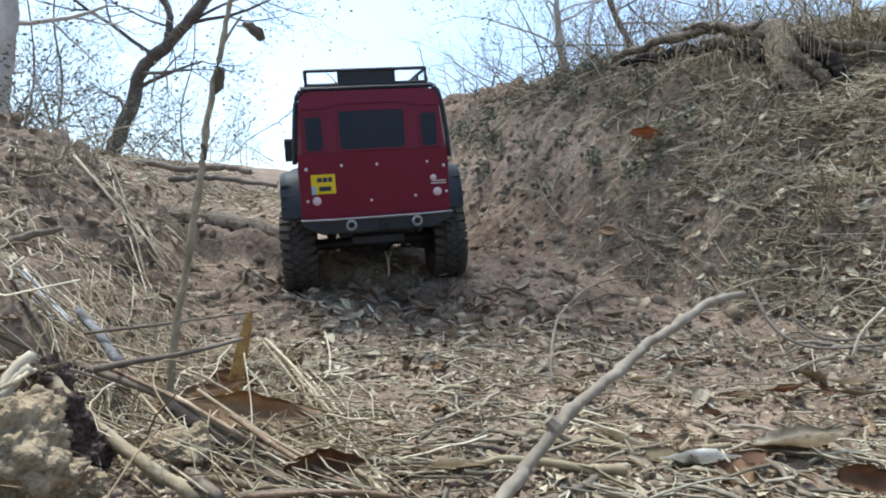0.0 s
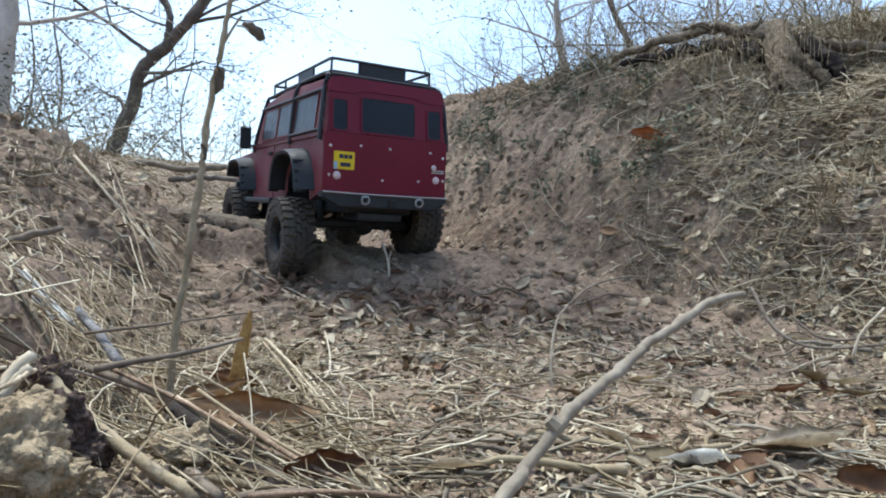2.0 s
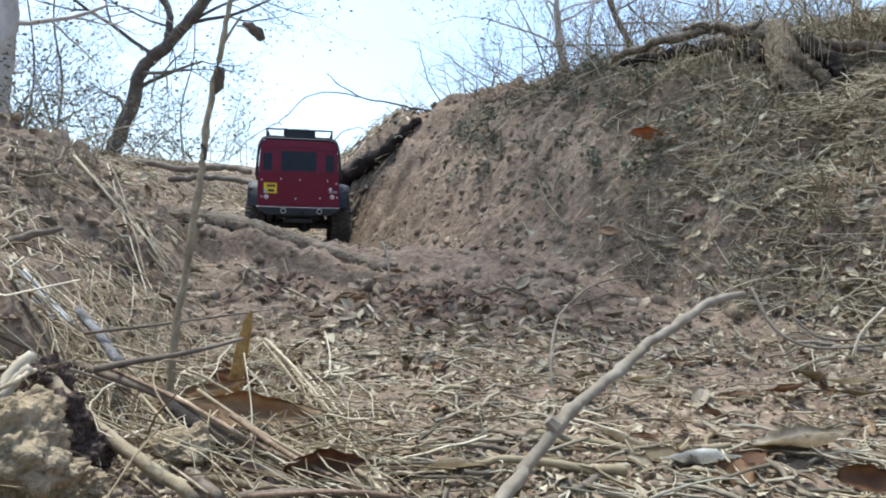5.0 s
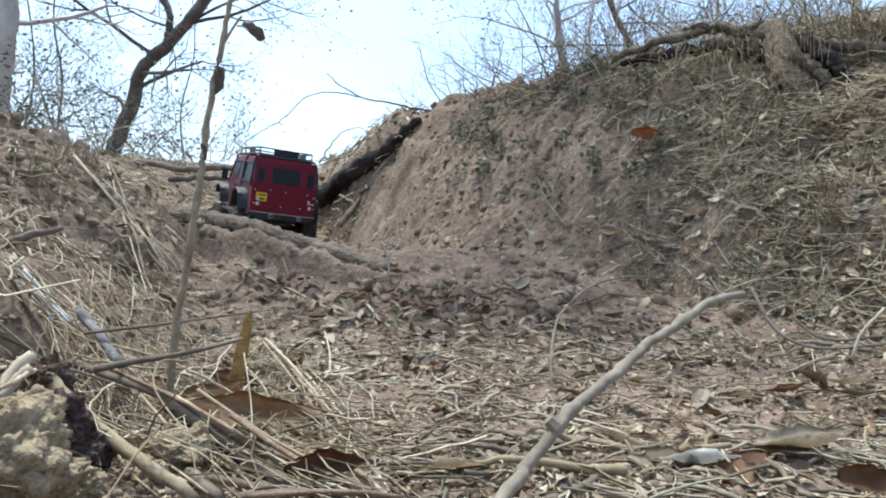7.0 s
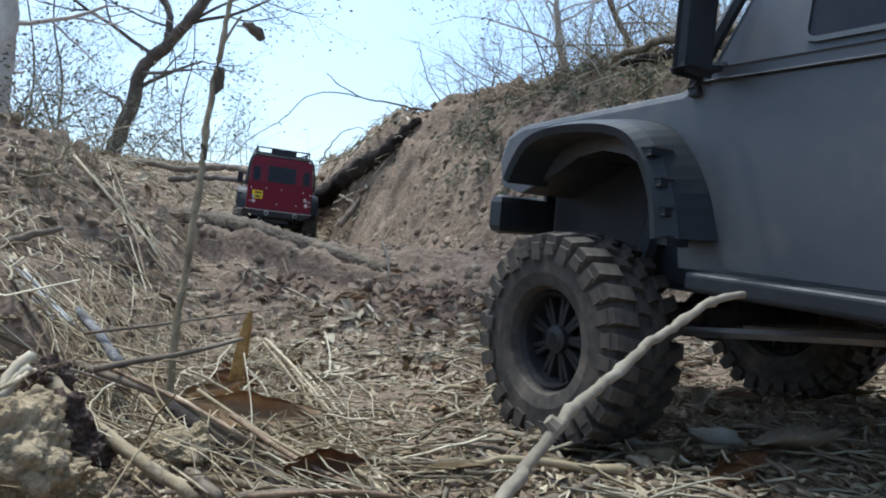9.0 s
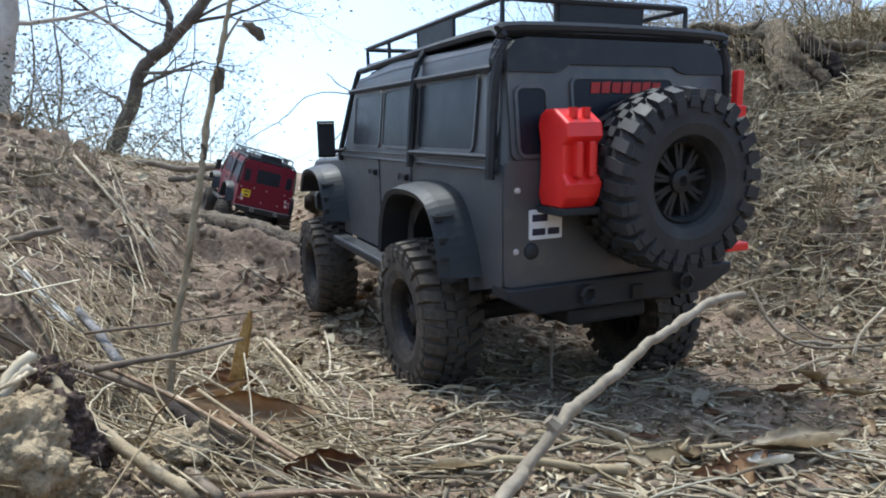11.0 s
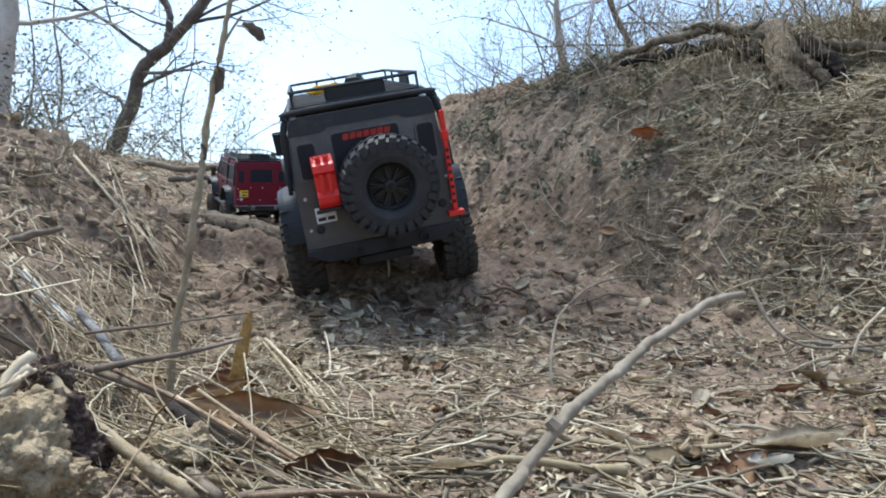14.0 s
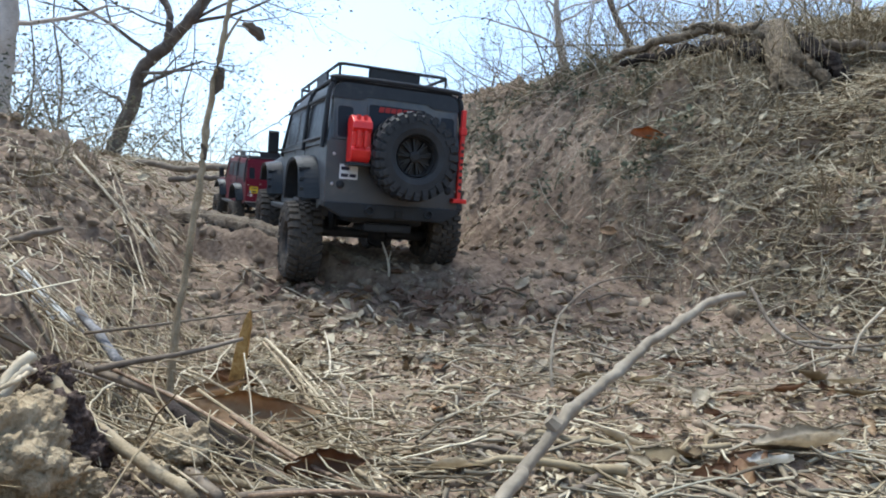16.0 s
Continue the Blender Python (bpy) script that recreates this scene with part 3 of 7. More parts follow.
    for x in (-0.034, 0.048):
        eye = [(x + 0.0055 * math.cos(a), -0.2790, 0.0945 + 0.0055 * math.sin(a)) for a in (2 * math.pi * k / 12 for k in range(13))]
        part("towing_eye", tube(bmesh.new(), eye, 0.0018, 5), STEEL if not spare else BLACK, bumper)
    part("hitch", boxed(0.002, 0.012, -0.2785, -0.272, 0.087, 0.097, 0.001), RIM, bumper)
    # lamps and bolts on the tail
    bolts = [(-0.0845, 0.1265, 0.0028), (-0.0835, 0.165, 0.003), (-0.0405, 0.168, 0.0026), (0.0029, 0.1672, 0.0026), (0.066, 0.167, 0.0026), (-0.0068, 0.1232, 0.0026),
             (0.049, 0.1255, 0.0026), (0.087, 0.161, 0.003), (0.0885, 0.1285, 0.0026)]
    lamps = [(-0.0733, 0.1261, 0.0056), (0.0773, 0.1288, 0.0056), (0.0730, 0.1465, 0.0042)]
    for x, z, r in bolts:
        part("bolt", dome(bmesh.new(), x, -0.2708, z, r * 0.75, 0.0016, n=8), BOLT, t)
    for x, z, r in lamps:
        part("tail_light", dome(bmesh.new(), x, -0.2708, z, r, 0.003, n=12), LENS if not spare else REDPLASTIC if z < 0 else BLACK, t, "small round tail light")
    # roof rack
    rack = part("roof_rack", boxed(-0.0745, 0.0745, -0.236, 0.048, 0.2648, 0.2665), BLACK, t, "black tubular roof rack")
    z0, z1 = 0.268, 0.2855
    for z, r in ((z0, 0.0024), (z1, 0.0022)):
        loop = [(x, y, z) for x, y in rounded(-0.0765, 0.0765, -0.240, 0.052, 0.006, 3)]
        part("rack_rail", tube(bmesh.new(), loop + loop[:1], r, 6), BLACK, rack)
    posts = [(x, y) for y in (-0.238, 0.05) for x in (-0.0755, -0.035, 0.035, 0.0755)] + [(s * 0.0765, y) for y in (-0.165, -0.095, -0.02) for s in (-1, 1)]
    for x, y in posts:
        part("rack_post", tube(bmesh.new(), [(x, y, z0), (x, y, z1)], 0.0018, 5), BLACK, rack)
    part("rack_panel", boxed(-0.034, 0.034, -0.2405, -0.2375, z0, z1 - 0.001), BLACK, rack)
    for s in (-1, 1):
        part("rack_panel", boxed(s * 0.0755, s * 0.0775, -0.165, -0.095, z0, z1 - 0.001), BLACK, rack)
    for k in range(9):
        y = -0.225 + 0.033 * k
        part("rack_bar", tube(bmesh.new(), [(-0.076, y, z0), (0.076, y, z0)], 0.0016, 5), BLACK, rack)
    # outer cage
    for s in (-1, 1):
        o = 0.0052 if spare else 0.0038
        part("cage_tube", tube(bmesh.new(), fine_path([(s * (half_width(0.18) + o), -0.262, 0.172), (s * (half_width(0.2) + o), -0.261, 0.20), (s * (half_width(0.25) + o), -0.255, 0.245), (s * 0.083, -0.248, 0.2615),
                                              (s * 0.0815, -0.2, 0.266), (s * 0.0815, 0.03, 0.2645), (s * 0.0845, 0.064, 0.2555), (s * 0.094, 0.100, 0.187), (s * 0.0945, 0.103, 0.172)], 4), 0.0031, 6), BLACK, t)
        part("cage_tube", tube(bmesh.new(), [(s * (half_width(0.245) + o), -0.256, 0.2405), (s * (half_width(0.245) + o), 0.065, 0.2435)], 0.0024, 6), BLACK, t)
        part("cage_tube", tube(bmesh.new(), fine_path([(s * (half_width(0.18) + o), -0.122, 0.174), (s * (half_width(0.245) + o), -0.122, 0.245), (s * 0.0815, -0.122, 0.266)], 3), 0.0029, 6), BLACK, t)
        part("cage_tube", tube(bmesh.new(), [(s * (half_width(0.186) + o), -0.262, 0.186), (s * (half_width(0.186) + o), -0.12, 0.186)], 0.0022, 6), BLACK, t)
    part("cage_tube", tube(bmesh.new(), [(-0.08, -0.25, 0.2625), (0.08, -0.25, 0.2625)], 0.003, 6), BLACK, t)
    if spare:
        part("cage_tube", tube(bmesh.new(), fine_path([(-0.0955, -0.258, 0.176), (-0.0935, -0.2615, 0.235), (-0.088, -0.262, 0.2555), (-0.076, -0.261, 0.2645), (0.076, -0.261, 0.2645),
                                                       (0.088, -0.262, 0.2555), (0.0935, -0.2615, 0.235), (0.0955, -0.258, 0.176)], 5), 0.0034, 7), BLACK, t)
    # underside
    part("chassis", boxed(-0.05, 0.05, -0.25, 0.25, 0.076, 0.15, 0.004), BLACK, t)
    part("fuel_tank", boxed(-0.034, 0.034, -0.255, -0.195, 0.066, 0.078, 0.003), BLACK, t)
    for y in (-0.162, 0.162):
        axle = part("axle", tube(bmesh.new(), [(-0.085, y, 0.0585), (0.085, y, 0.0585)], 0.008, 10), BLACK, t)
        bm = bmesh.new()
        bmesh.ops.create_uvsphere(bm, u_segments=12, v_segments=8, radius=0.017)
        bmesh.ops.translate(bm, verts=bm.verts, vec=(0.012, y, 0.058))
        part("differential", bm, BLACK, axle)
        for s in (-1, 1):
            part("shock", tube(bmesh.new(), [(s * 0.058, y, 0.06), (s * 0.052, y * 0.93, 0.14)], 0.0065, 8), BLACK, t)
            part("link", tube(bmesh.new(), [(s * 0.05, y, 0.05), (s * 0.03, y * 0.15, 0.07)], 0.003, 6), STEEL, t)
    wheels = [wheel(t, s * 0.1025, y, WHEEL_R) for y in (0.162, -0.162) for s in (-1, 1)]
    return t, wheels


def plate(truck, u0, u1, v0, v1, ground_mat, lines, band):
    p = part("number_plate", panel(rounded(u0, u1, v0, v1, 0.001), lambda u, v, w: (u, -0.2709 - w, v), 0.0014), ground_mat, truck, "small registration plate with dark bars" )
    for a, b, c, d in lines:
        part("bar", panel([(a, c), (b, c), (b, d), (a, d)], lambda u, v, w: (u, -0.2723 - w, v), 0.0003), INK, p)
    if band:
        part("band", panel([(u0, v0), (u0 + 0.005, v0), (u0 + 0.005, v0 + 0.010), (u0, v0 + 0.010)], lambda u, v, w: (u, -0.2724 - w, v), 0.0003), BLUEINK, p)


red_truck, red_wheels = model_truck(PAINT_RED, PAINT_DUST, PAINT_RED, "dark red dusty model off-road truck with a black roof rack", False)
plate(red_truck, -0.0788, -0.0495, 0.1345, 0.1583, YELLOW, [(-0.0715, -0.0655, 0.149, 0.1545), (-0.0645, -0.059, 0.149, 0.1545), (-0.058, -0.053, 0.149, 0.1545), (-0.0695, -0.055, 0.138, 0.1435)], True)
for x0, x1, z in ((0.069, 0.089, 0.1395), (0.071, 0.089, 0.1425)):
    part("badge", boxed(x0, x1, -0.2722, -0.2706, z - 0.0007, z + 0.0007), BOLT, red_truck)

part("bumper_strip", tube(bmesh.new(), [(-0.094, -0.2775, 0.1035), (-0.05, -0.2785, 0.1025), (0.05, -0.2785, 0.1025), (0.094, -0.2775, 0.1035)], 0.0013, 6), STEEL, red_truck, "bare steel strip along the bumper")

grey_truck, grey_wheels = model_truck(PAINT_GREY, PAINT_GREY, BLACK, "grey model off-road truck carrying a spare wheel", True)
plate(grey_truck, -0.0755, -0.0515, 0.1335, 0.1525, WHITE, [(-0.0735, -0.0625, 0.1450, 0.1495), (-0.0735, -0.0640, 0.1362, 0.1405), (-0.0622, -0.0535, 0.1362, 0.1405)], False)
spare = wheel(grey_truck, 0.0145, -0.2945, 0.1685, "spare_wheel", SPARE, 90)
tagged(spare, "clean black spare wheel on the tailgate")
part("spare_mount", boxed(0.006, 0.034, -0.285, -0.268, 0.158, 0.186, 0.003), BLACK, grey_truck)
# tail decal, plain shape
for k in range(7):
    u = -0.027 + 0.0082 * k
    part("decal", panel([(u, 0.2245 + 0.0004 * (k % 3)), (u + 0.0066, 0.2245), (u + 0.0082, 0.2315 + 0.0006 * (k % 2)), (u + 0.0014, 0.2315)], lambda u, v, w: on_rear(u, v, w + 0.0036), 0.0004), LOGO, grey_truck)
# fuel can with its carrier
can_line = [(-0.301, 0.162), (-0.296, 0.1555), (-0.274, 0.1555), (-0.2705, 0.162), (-0.2725, 0.174), (-0.2725, 0.194), (-0.270, 0.2045), (-0.272, 0.211), (-0.278, 0.2145), (-0.288, 0.2145), (-0.302, 0.206),
            (-0.3035, 0.198), (-0.2985, 0.193), (-0.2985, 0.176), (-0.3035, 0.170)]
can = part("fuel_can", prism(bmesh.new(), can_line, "x", -0.0685, -0.0435, 0.0015), REDPLASTIC, grey_truck, "bright red plastic fuel can")
for x in (-0.0605, -0.0515):
    part("rib", boxed(x - 0.0022, x + 0.0022, -0.3045, -0.2975, 0.174, 0.195, 0.001), REDPLASTIC, can)
    bm = bmesh.new()
    rings = lathe(bm, [(-0.003, 0.0028), (0.003, 0.0028)], 8)
    bm.faces.new(rings[0])
    bm.faces.new(rings[1])
    bmesh.ops.rotate(bm, verts=bm.verts, matrix=Matrix.Rotation(radians(90), 3, "Y"))
    bmesh.ops.translate(bm, verts=bm.verts, vec=(x, -0.2960, 0.2118))
    part("cap", bm, REDPLASTIC, can)
part("can_carrier", boxed(-0.070, -0.042, -0.300, -0.2705, 0.1508, 0.1555, 0.001), BLACK, grey_truck)
# lifting jack strapped beside the tail
jack = part("lifting_jack", boxed(0.0885, 0.0945, -0.2775, -0.2712, 0.118, 0.240, 0.001), REDPLASTIC, grey_truck, "bright red upright lifting jack")
part("jack_foot", boxed(0.081, 0.101, -0.284, -0.2712, 0.113, 0.119, 0.001), REDPLASTIC, jack)
part("jack_runner", boxed(0.087, 0.096, -0.2795, -0.2712, 0.206, 0.216, 0.001), REDPLASTIC, jack)
for k in range(8):
    part("jack_hole", boxed(0.0895, 0.0935, -0.2781, -0.2773, 0.128 + 0.009 * k, 0.132 + 0.009 * k), RIM, jack)
# load on the rack: coiled rope and a hand winch
rng = random.Random(4)
for k in range(4):
    cx, cy, a, b = -0.022 + rng.uniform(-0.006, 0.006), -0.02 + rng.uniform(-0.006, 0.006), rng.uniform(0.014, 0.026), rng.uniform(0.007, 0.012)
    coil = [(cx + a * math.cos(q), cy + b * math.sin(q) * (1 + 0.3 * math.sin(2 * q)), 0.2712 + 0.0028 * k + 0.001 * math.sin(3 * q)) for q in (2 * math.pi * i / 24 for i in range(25))]
    part("tow_rope", tube(bmesh.new(), coil, 0.0018, 5), ROPE, grey_truck, "yellow coiled tow rope")
part("tow_rope", tube(bmesh.new(), fine_path([(0.002, -0.02, 0.272), (0.022, -0.03, 0.276), (0.04, -0.022, 0.274), (0.05, -0.03, 0.271)], 4), 0.002, 5), ROPE, grey_truck)
bm = bmesh.new()
bmesh.ops.create_icosphere(bm, subdivisions=2, radius=0.012)
for v in bm.verts:
    v.co = Vector((v.co.x * 1.3 + 0.018, v.co.y - 0.025, v.co.z * 0.9 + 0.279)) * (1 + 0.01 * rng.uniform(-1, 1))
part("load_bundle", bm, FLARE, grey_truck, "grey bundle lashed on the rack")


# ---- scattered ground cover ----
def turned(n, yaw, tilt, rng):
    """Frames (rows: along, across, up) on normals n, turned by yaw and tipped at random by up to tilt."""
    n = n + tilt[:, None] * rng.normal(size=n.shape)
    n /= np.linalg.norm(n, axis=1, keepdims=True)
    a = np.stack([np.cos(yaw), np.sin(yaw), np.zeros_like(yaw)], -1)
    a -= n * (a * n).sum(1, keepdims=True)
    a /= np.linalg.norm(a, axis=1, keepdims=True) + 1e-9
    return np.stack([a, np.cross(n, a), n], 1)


def leaf_templates(rng, count):
    """Curled, folded blades: unit length along x."""
    out = []
    st = np.array([0, 0.18, 0.42, 0.68, 0.88, 1.0])
    w = np.array([0.02, 0.17, 0.27, 0.24, 0.12, 0.01])
    for _ in range(count):
        fold, curl, twist, wide = rng.uniform(-0.5, 0.9), rng.uniform(-0.5, 0.5), rng.uniform(-0.6, 0.6), rng.uniform(0.6, 1.3)
        v = []
        for s, k in zip(st, w):
            k = k * wide * rng.uniform(0.75, 1.2)
            for side in (-1, 0, 1):
                a = side * (fold + twist * s)
                v.append((s - 0.5 + 0.02 * side, side * k * math.cos(a), abs(side) * k * math.sin(abs(fold)) * np.sign(fold) + curl * (s - 0.5) ** 2 + side * k * math.sin(twist * s) + rng.uniform(-0.02, 0.02)))
        out.append(np.array(v))
    f = []
    for i in range(5):
        for j in range(2):
            q = 3 * i + j
            f.append((q, q + 3, q + 4, q + 1))
    return out, np.array(f)


def put_all(name, templates, faces, xyz, frames, size, material, smooth=False):
    pick = np.arange(len(xyz)) % len(templates)
    T = np.stack(templates)[pick] * size[:, None, :]
    V = np.einsum("nvi,nij->nvj", T, frames) + xyz[:, None, :]
    F = faces[None] + (np.arange(len(xyz)) * T.shape[1])[:, None, None]
    return from_arrays(name, V.reshape(-1, 3), F.reshape(-1, faces.shape[1]), material, smooth)


def spots(rng, n, keep=None):
    """Random places, dense near the eye and thinner with distance, within the gully's view."""
    u = rng.uniform(-0.80, 0.80, n * 4)
    y = 0.13 + 2.9 * rng.random(n * 4) ** 1.7
    x = u * (y + 0.05)
    ok = np.ones(len(x), bool) if keep is None else keep(x, y)
    x, y = x[ok][:n], y[ok][:n]
    return x, y


def side_of(x, y):
    """(distance into the right bank, distance into the left bank), negative on the track."""
    return x - RIGHT_FOOT(y), -x - LEFT_FOOT(y)


def keep_for(track, wall, upper, left, seed):
    """Chance of litter by zone, broken up in drifts."""
    rng = np.random.default_rng(seed)

    def f(x, y):
        dr, dl = side_of(x, y)
        p = np.where(dl > 0, left, np.where(dr > 0.3, upper, np.where(dr > 0.04, wall, track)))
        p = np.where((dr < 0) & (dl < 0) & (y > 0.80), p * 0.07, p)          # scraped bare on the climb
        p = np.where(dr > 0.02, np.maximum(p, upper * np.clip((x / y - 0.12) / 0.35, 0, 1)), p)    # the littered end of the bank
        p = np.where((y < 0.32) & (x < -0.06), p * 0.03, p)
        p = np.where(y < 0.2, 0, p)
        drift = 0.55 + 1.3 * value_noise(x * 7, y * 7, seed) + 0.6 * value_noise(x * 23, y * 23, seed + 1)
        return rng.random(len(x)) < p * np.clip(drift, 0.05, 1)
    return f


R = np.random.default_rng(11)
LEAVES, LEAF_FACES = leaf_templates(R, 14)


def litter(name, label, n, keep, lo, hi, lift, tilt, material):
    x, y = spots(R, n, keep)
    m = len(x)
    s = R.uniform(lo, hi, m) * R.uniform(0.6, 1.3, m) * np.clip(y / 0.75, 0.5, 1)       # trodden finer on the low track
    z = height(x, y) + lift * R.random(m)
    fr = turned(slope_normal(x, y), R.uniform(0, 6.28, m), np.full(m, tilt), R)
    ob = put_all(name, LEAVES, LEAF_FACES, np.stack([x, y, z], -1), fr, np.stack([s, s, s], -1), material)
    return tagged(ob, label, "leaf litter", kind="stuff")


litter("leaf_litter", "small curled dead brown leaves strewn over soil", 10500, keep_for(0.75, 0.2, 0.9, 0.3, 21), 0.006, 0.021, 0.004, 0.35, LEAF)
litter("leaf_crumbs", "tiny broken leaf crumbs strewn over soil", 34000, keep_for(0.9, 0.55, 1.0, 0.5, 31), 0.003, 0.010, 0.003, 0.5, LEAF)


def bar_templates(rng, count, seg=7, sides=3, bend=0.4):
    """Thin bars: centre line of unit length and ring offsets of unit radius, kept apart."""
    line, ring = [], []
    for _ in range(count):
        b1, b2, k = rng.normal(0, bend), rng.normal(0, bend * 0.5), rng.normal(0, 0.007, (seg + 1, 2))
        s = np.linspace(-0.5, 0.5, seg + 1)
        c = np.stack([s, b1 * (s ** 2 - 0.08) + k[:, 0], b2 * (s ** 2 - 0.08) + k[:, 1]], -1)
        line.append(np.repeat(c, sides, 0))
        t = np.linspace(0, 2 * np.pi, sides, endpoint=False)
        r = np.stack([np.zeros(sides), np.cos(t), np.sin(t)], -1)
        ring.append(np.concatenate([r * (1 - 0.55 * i / seg) for i in range(seg + 1)]))
    f = [(i * sides + j, i * sides + (j + 1) % sides, (i + 1) * sides + (j + 1) % sides, (i + 1) * sides + j) for i in range(seg) for j in range(sides)]
    return np.stack(line), np.stack(ring), np.array(f)


BARS = bar_templates(R, 24)


def bars(name, label, category, xyz, frames, length, radius, material):
    line, ring, f = BARS
    pick = R.integers(0, len(line), len(xyz))
    T = line[pick] * length[:, None, None] + ring[pick] * radius[:, None, None]
    V = np.einsum("nvi,nij->nvj", T, frames) + xyz[:, None, :]
    F = f[None] + (np.arange(len(xyz)) * T.shape[1])[:, None, None]
    return tagged(from_arrays(name, V.reshape(-1, 3), F.reshape(-1, 4), material, True), label, category, kind="stuff")


def strewn(name, label, category, n, keep, l0, l1, r0, r1, lift, tilt, material, yaw=None):
    x, y = spots(R, n, keep)
    m = len(x)
    L = R.uniform(l0, l1, m)
    a = R.uniform(0, 6.28, m) if yaw is None else yaw(x, y, m)
    fr = turned(slope_normal(x, y), a, np.full(m, tilt), R)
    return bars(name, label, category, np.stack([x, y, height(x, y) + lift * R.random(m) + 0.001], -1), fr, L, R.uniform(r0, r1, m), material)


strewn("straw_litter", "pale broken straw lying over the litter", "straw", 3400, keep_for(0.22, 0.10, 0.7, 0.7, 41), 0.015, 0.075, 0.0004, 0.0011, 0.006, 0.16, STRAW)
strewn("twig_litter", "short grey and brown twigs lying on soil", "twigs", 2600, keep_for(0.8, 0.30, 0.8, 0.5, 51), 0.012, 0.06, 0.0005, 0.0016, 0.004, 0.12, TWIG)


def in_left(x, y):
    return (side_of(x, y)[1] > -0.03) & (y < 1.3) & ((y > 0.3) | (R.random(len(x)) < 0.12))


def in_right_top(x, y):
    return (side_of(x, y)[0] > 0.22) & (y < 2.2)


# long stems that slide down the left bank towards the track
strewn("fallen_stems", "long bleached grass stems lying down the bank", "straw", 640, in_left, 0.06, 0.24, 0.0004, 0.0011, 0.016, 0.10, STRAW,
       yaw=lambda x, y, m: R.normal(-0.75, 0.5, m))
strewn("bank_stems", "dry grass stems over the top of the bank", "straw", 700, in_right_top, 0.06, 0.22, 0.0006, 0.0014, 0.02, 0.25, STRAW)


# straw heaped at the foot of the left bank, most of it pointing down to the track
n = 300
y = 0.33 + 0.36 * R.random(n)
x = -y * R.uniform(0.17, 0.52, n) - 0.015
fr = turned(slope_normal(x, y), R.normal(-1.05, 0.4, n), np.full(n, 0.12), R)
bars("heaped_straw", "pale dry straw heaped at the foot of the bank", "straw", np.stack([x, y, height(x, y) + 0.003 + 0.016 * R.random(n) ** 1.5], -1), fr, R.uniform(0.03, 0.15, n), R.uniform(0.0003, 0.0009, n), STRAW)

# thin straw lying over the heap of reeds
n = 240
y = 0.25 + 0.20 * R.random(n)
x = -y * R.uniform(0.08, 0.60, n) - 0.01
fr = turned(slope_normal(x, y), R.normal(-0.95, 0.35, n), np.full(n, 0.14), R)
bars("reed_straw", "thin tan straw lying over heaped reeds", "straw", np.stack([x, y, height(x, y) + 0.006 + 0.014 * R.random(n)], -1), fr, R.uniform(0.04, 0.14, n), R.uniform(0.0003, 0.0007, n), STRAW)

# thin roots that hang down the cut face
x, y = spots(R, 1100, lambda x, y: (side_of(x, y)[0] > 0.03) & (side_of(x, y)[0] < 0.32) & (y < 1.9))
n = slope_normal(x, y)
down = np.arctan2(n[:, 1], n[:, 0])
fr = turned(n, down + R.normal(0, 0.35, len(x)), np.full(len(x), 0.15), R)
bars("hanging_roots", "thin pale roots hanging down the cut soil", "roots", np.stack([x, y, height(x, y) + 0.006], -1), fr, R.uniform(0.05, 0.2, len(x)), R.uniform(0.0005, 0.0013, len(x)), TWIG)

# crumbs and clods of soil
bm = bmesh.new()
bmesh.ops.create_icosphere(bm, subdivisions=2, radius=1)
ico = np.array([v.co[:] for v in bm.verts])
ico_faces = np.array([[v.index for v in f.verts] for f in bm.faces])
bm.free()
CLODS = [ico * (0.72 + 0.9 * np.abs(np.array([noise.noise(Vector(p * 1.7 + 9 * q)) for p in ico]))[:, None]) * R.uniform(0.9, 1.1, (len(ico), 1)) * np.array([1, R.uniform(0.6, 1), R.uniform(0.5, 0.9)]) for q in range(10)]
x, y = spots(R, 12000, lambda x, y: keep_for(0.5, 0.95, 0.6, 0.6, 61)(x, y) | ((y > 0.8) & (y < 1.5) & (R.random(len(x)) < 0.3)))
s = (0.0015 + 0.011 * R.random(len(x)) ** 3.5) * np.where((y < 0.34) & (x < -0.03), 0.35, np.where(y < 0.75, 0.5, 1))
fr = turned(slope_normal(x, y), R.uniform(0, 6.28, len(x)), np.full(len(x), 0.4), R)
tagged(put_all("soil_clods", CLODS, ico_faces, np.stack([x, y, height(x, y)], -1), fr, np.stack([s, s, s], -1), CLOD, True), "loose crumbs and clods of dry soil", "soil", kind="stuff")


def on_bank(x, y):
    dr = side_of(x, y)[0]
    p = np.clip((x / y - 0.05) / 0.3, 0.12, 1) * np.clip(0.6 + 1.6 * value_noise(x * 8, y * 8, 95) + 0.8 * value_noise(x * 25, y * 25, 96), 0.05, 1)
    return (dr > 0.015) & (y < 1.8) & (y > 0.5) & (R.random(len(x)) < p)


litter("bank_leaves", "dead leaves and leaf scraps caught on the bank", 7500, on_bank, 0.006, 0.022, 0.008, 0.55, LEAF)
litter("bank_crumbs", "broken leaf crumbs caught on the bank", 15000, on_bank, 0.003, 0.009, 0.005, 0.7, LEAF)
strewn("bank_straw", "pale straw and fine roots strewn down the bank", "straw", 4200, on_bank, 0.015, 0.09, 0.0004, 0.0011, 0.010, 0.3, STRAW,
       yaw=lambda x, y, m: np.arctan2(slope_normal(x, y)[:, 1], slope_normal(x, y)[:, 0]) + R.normal(0, 0.8, m))
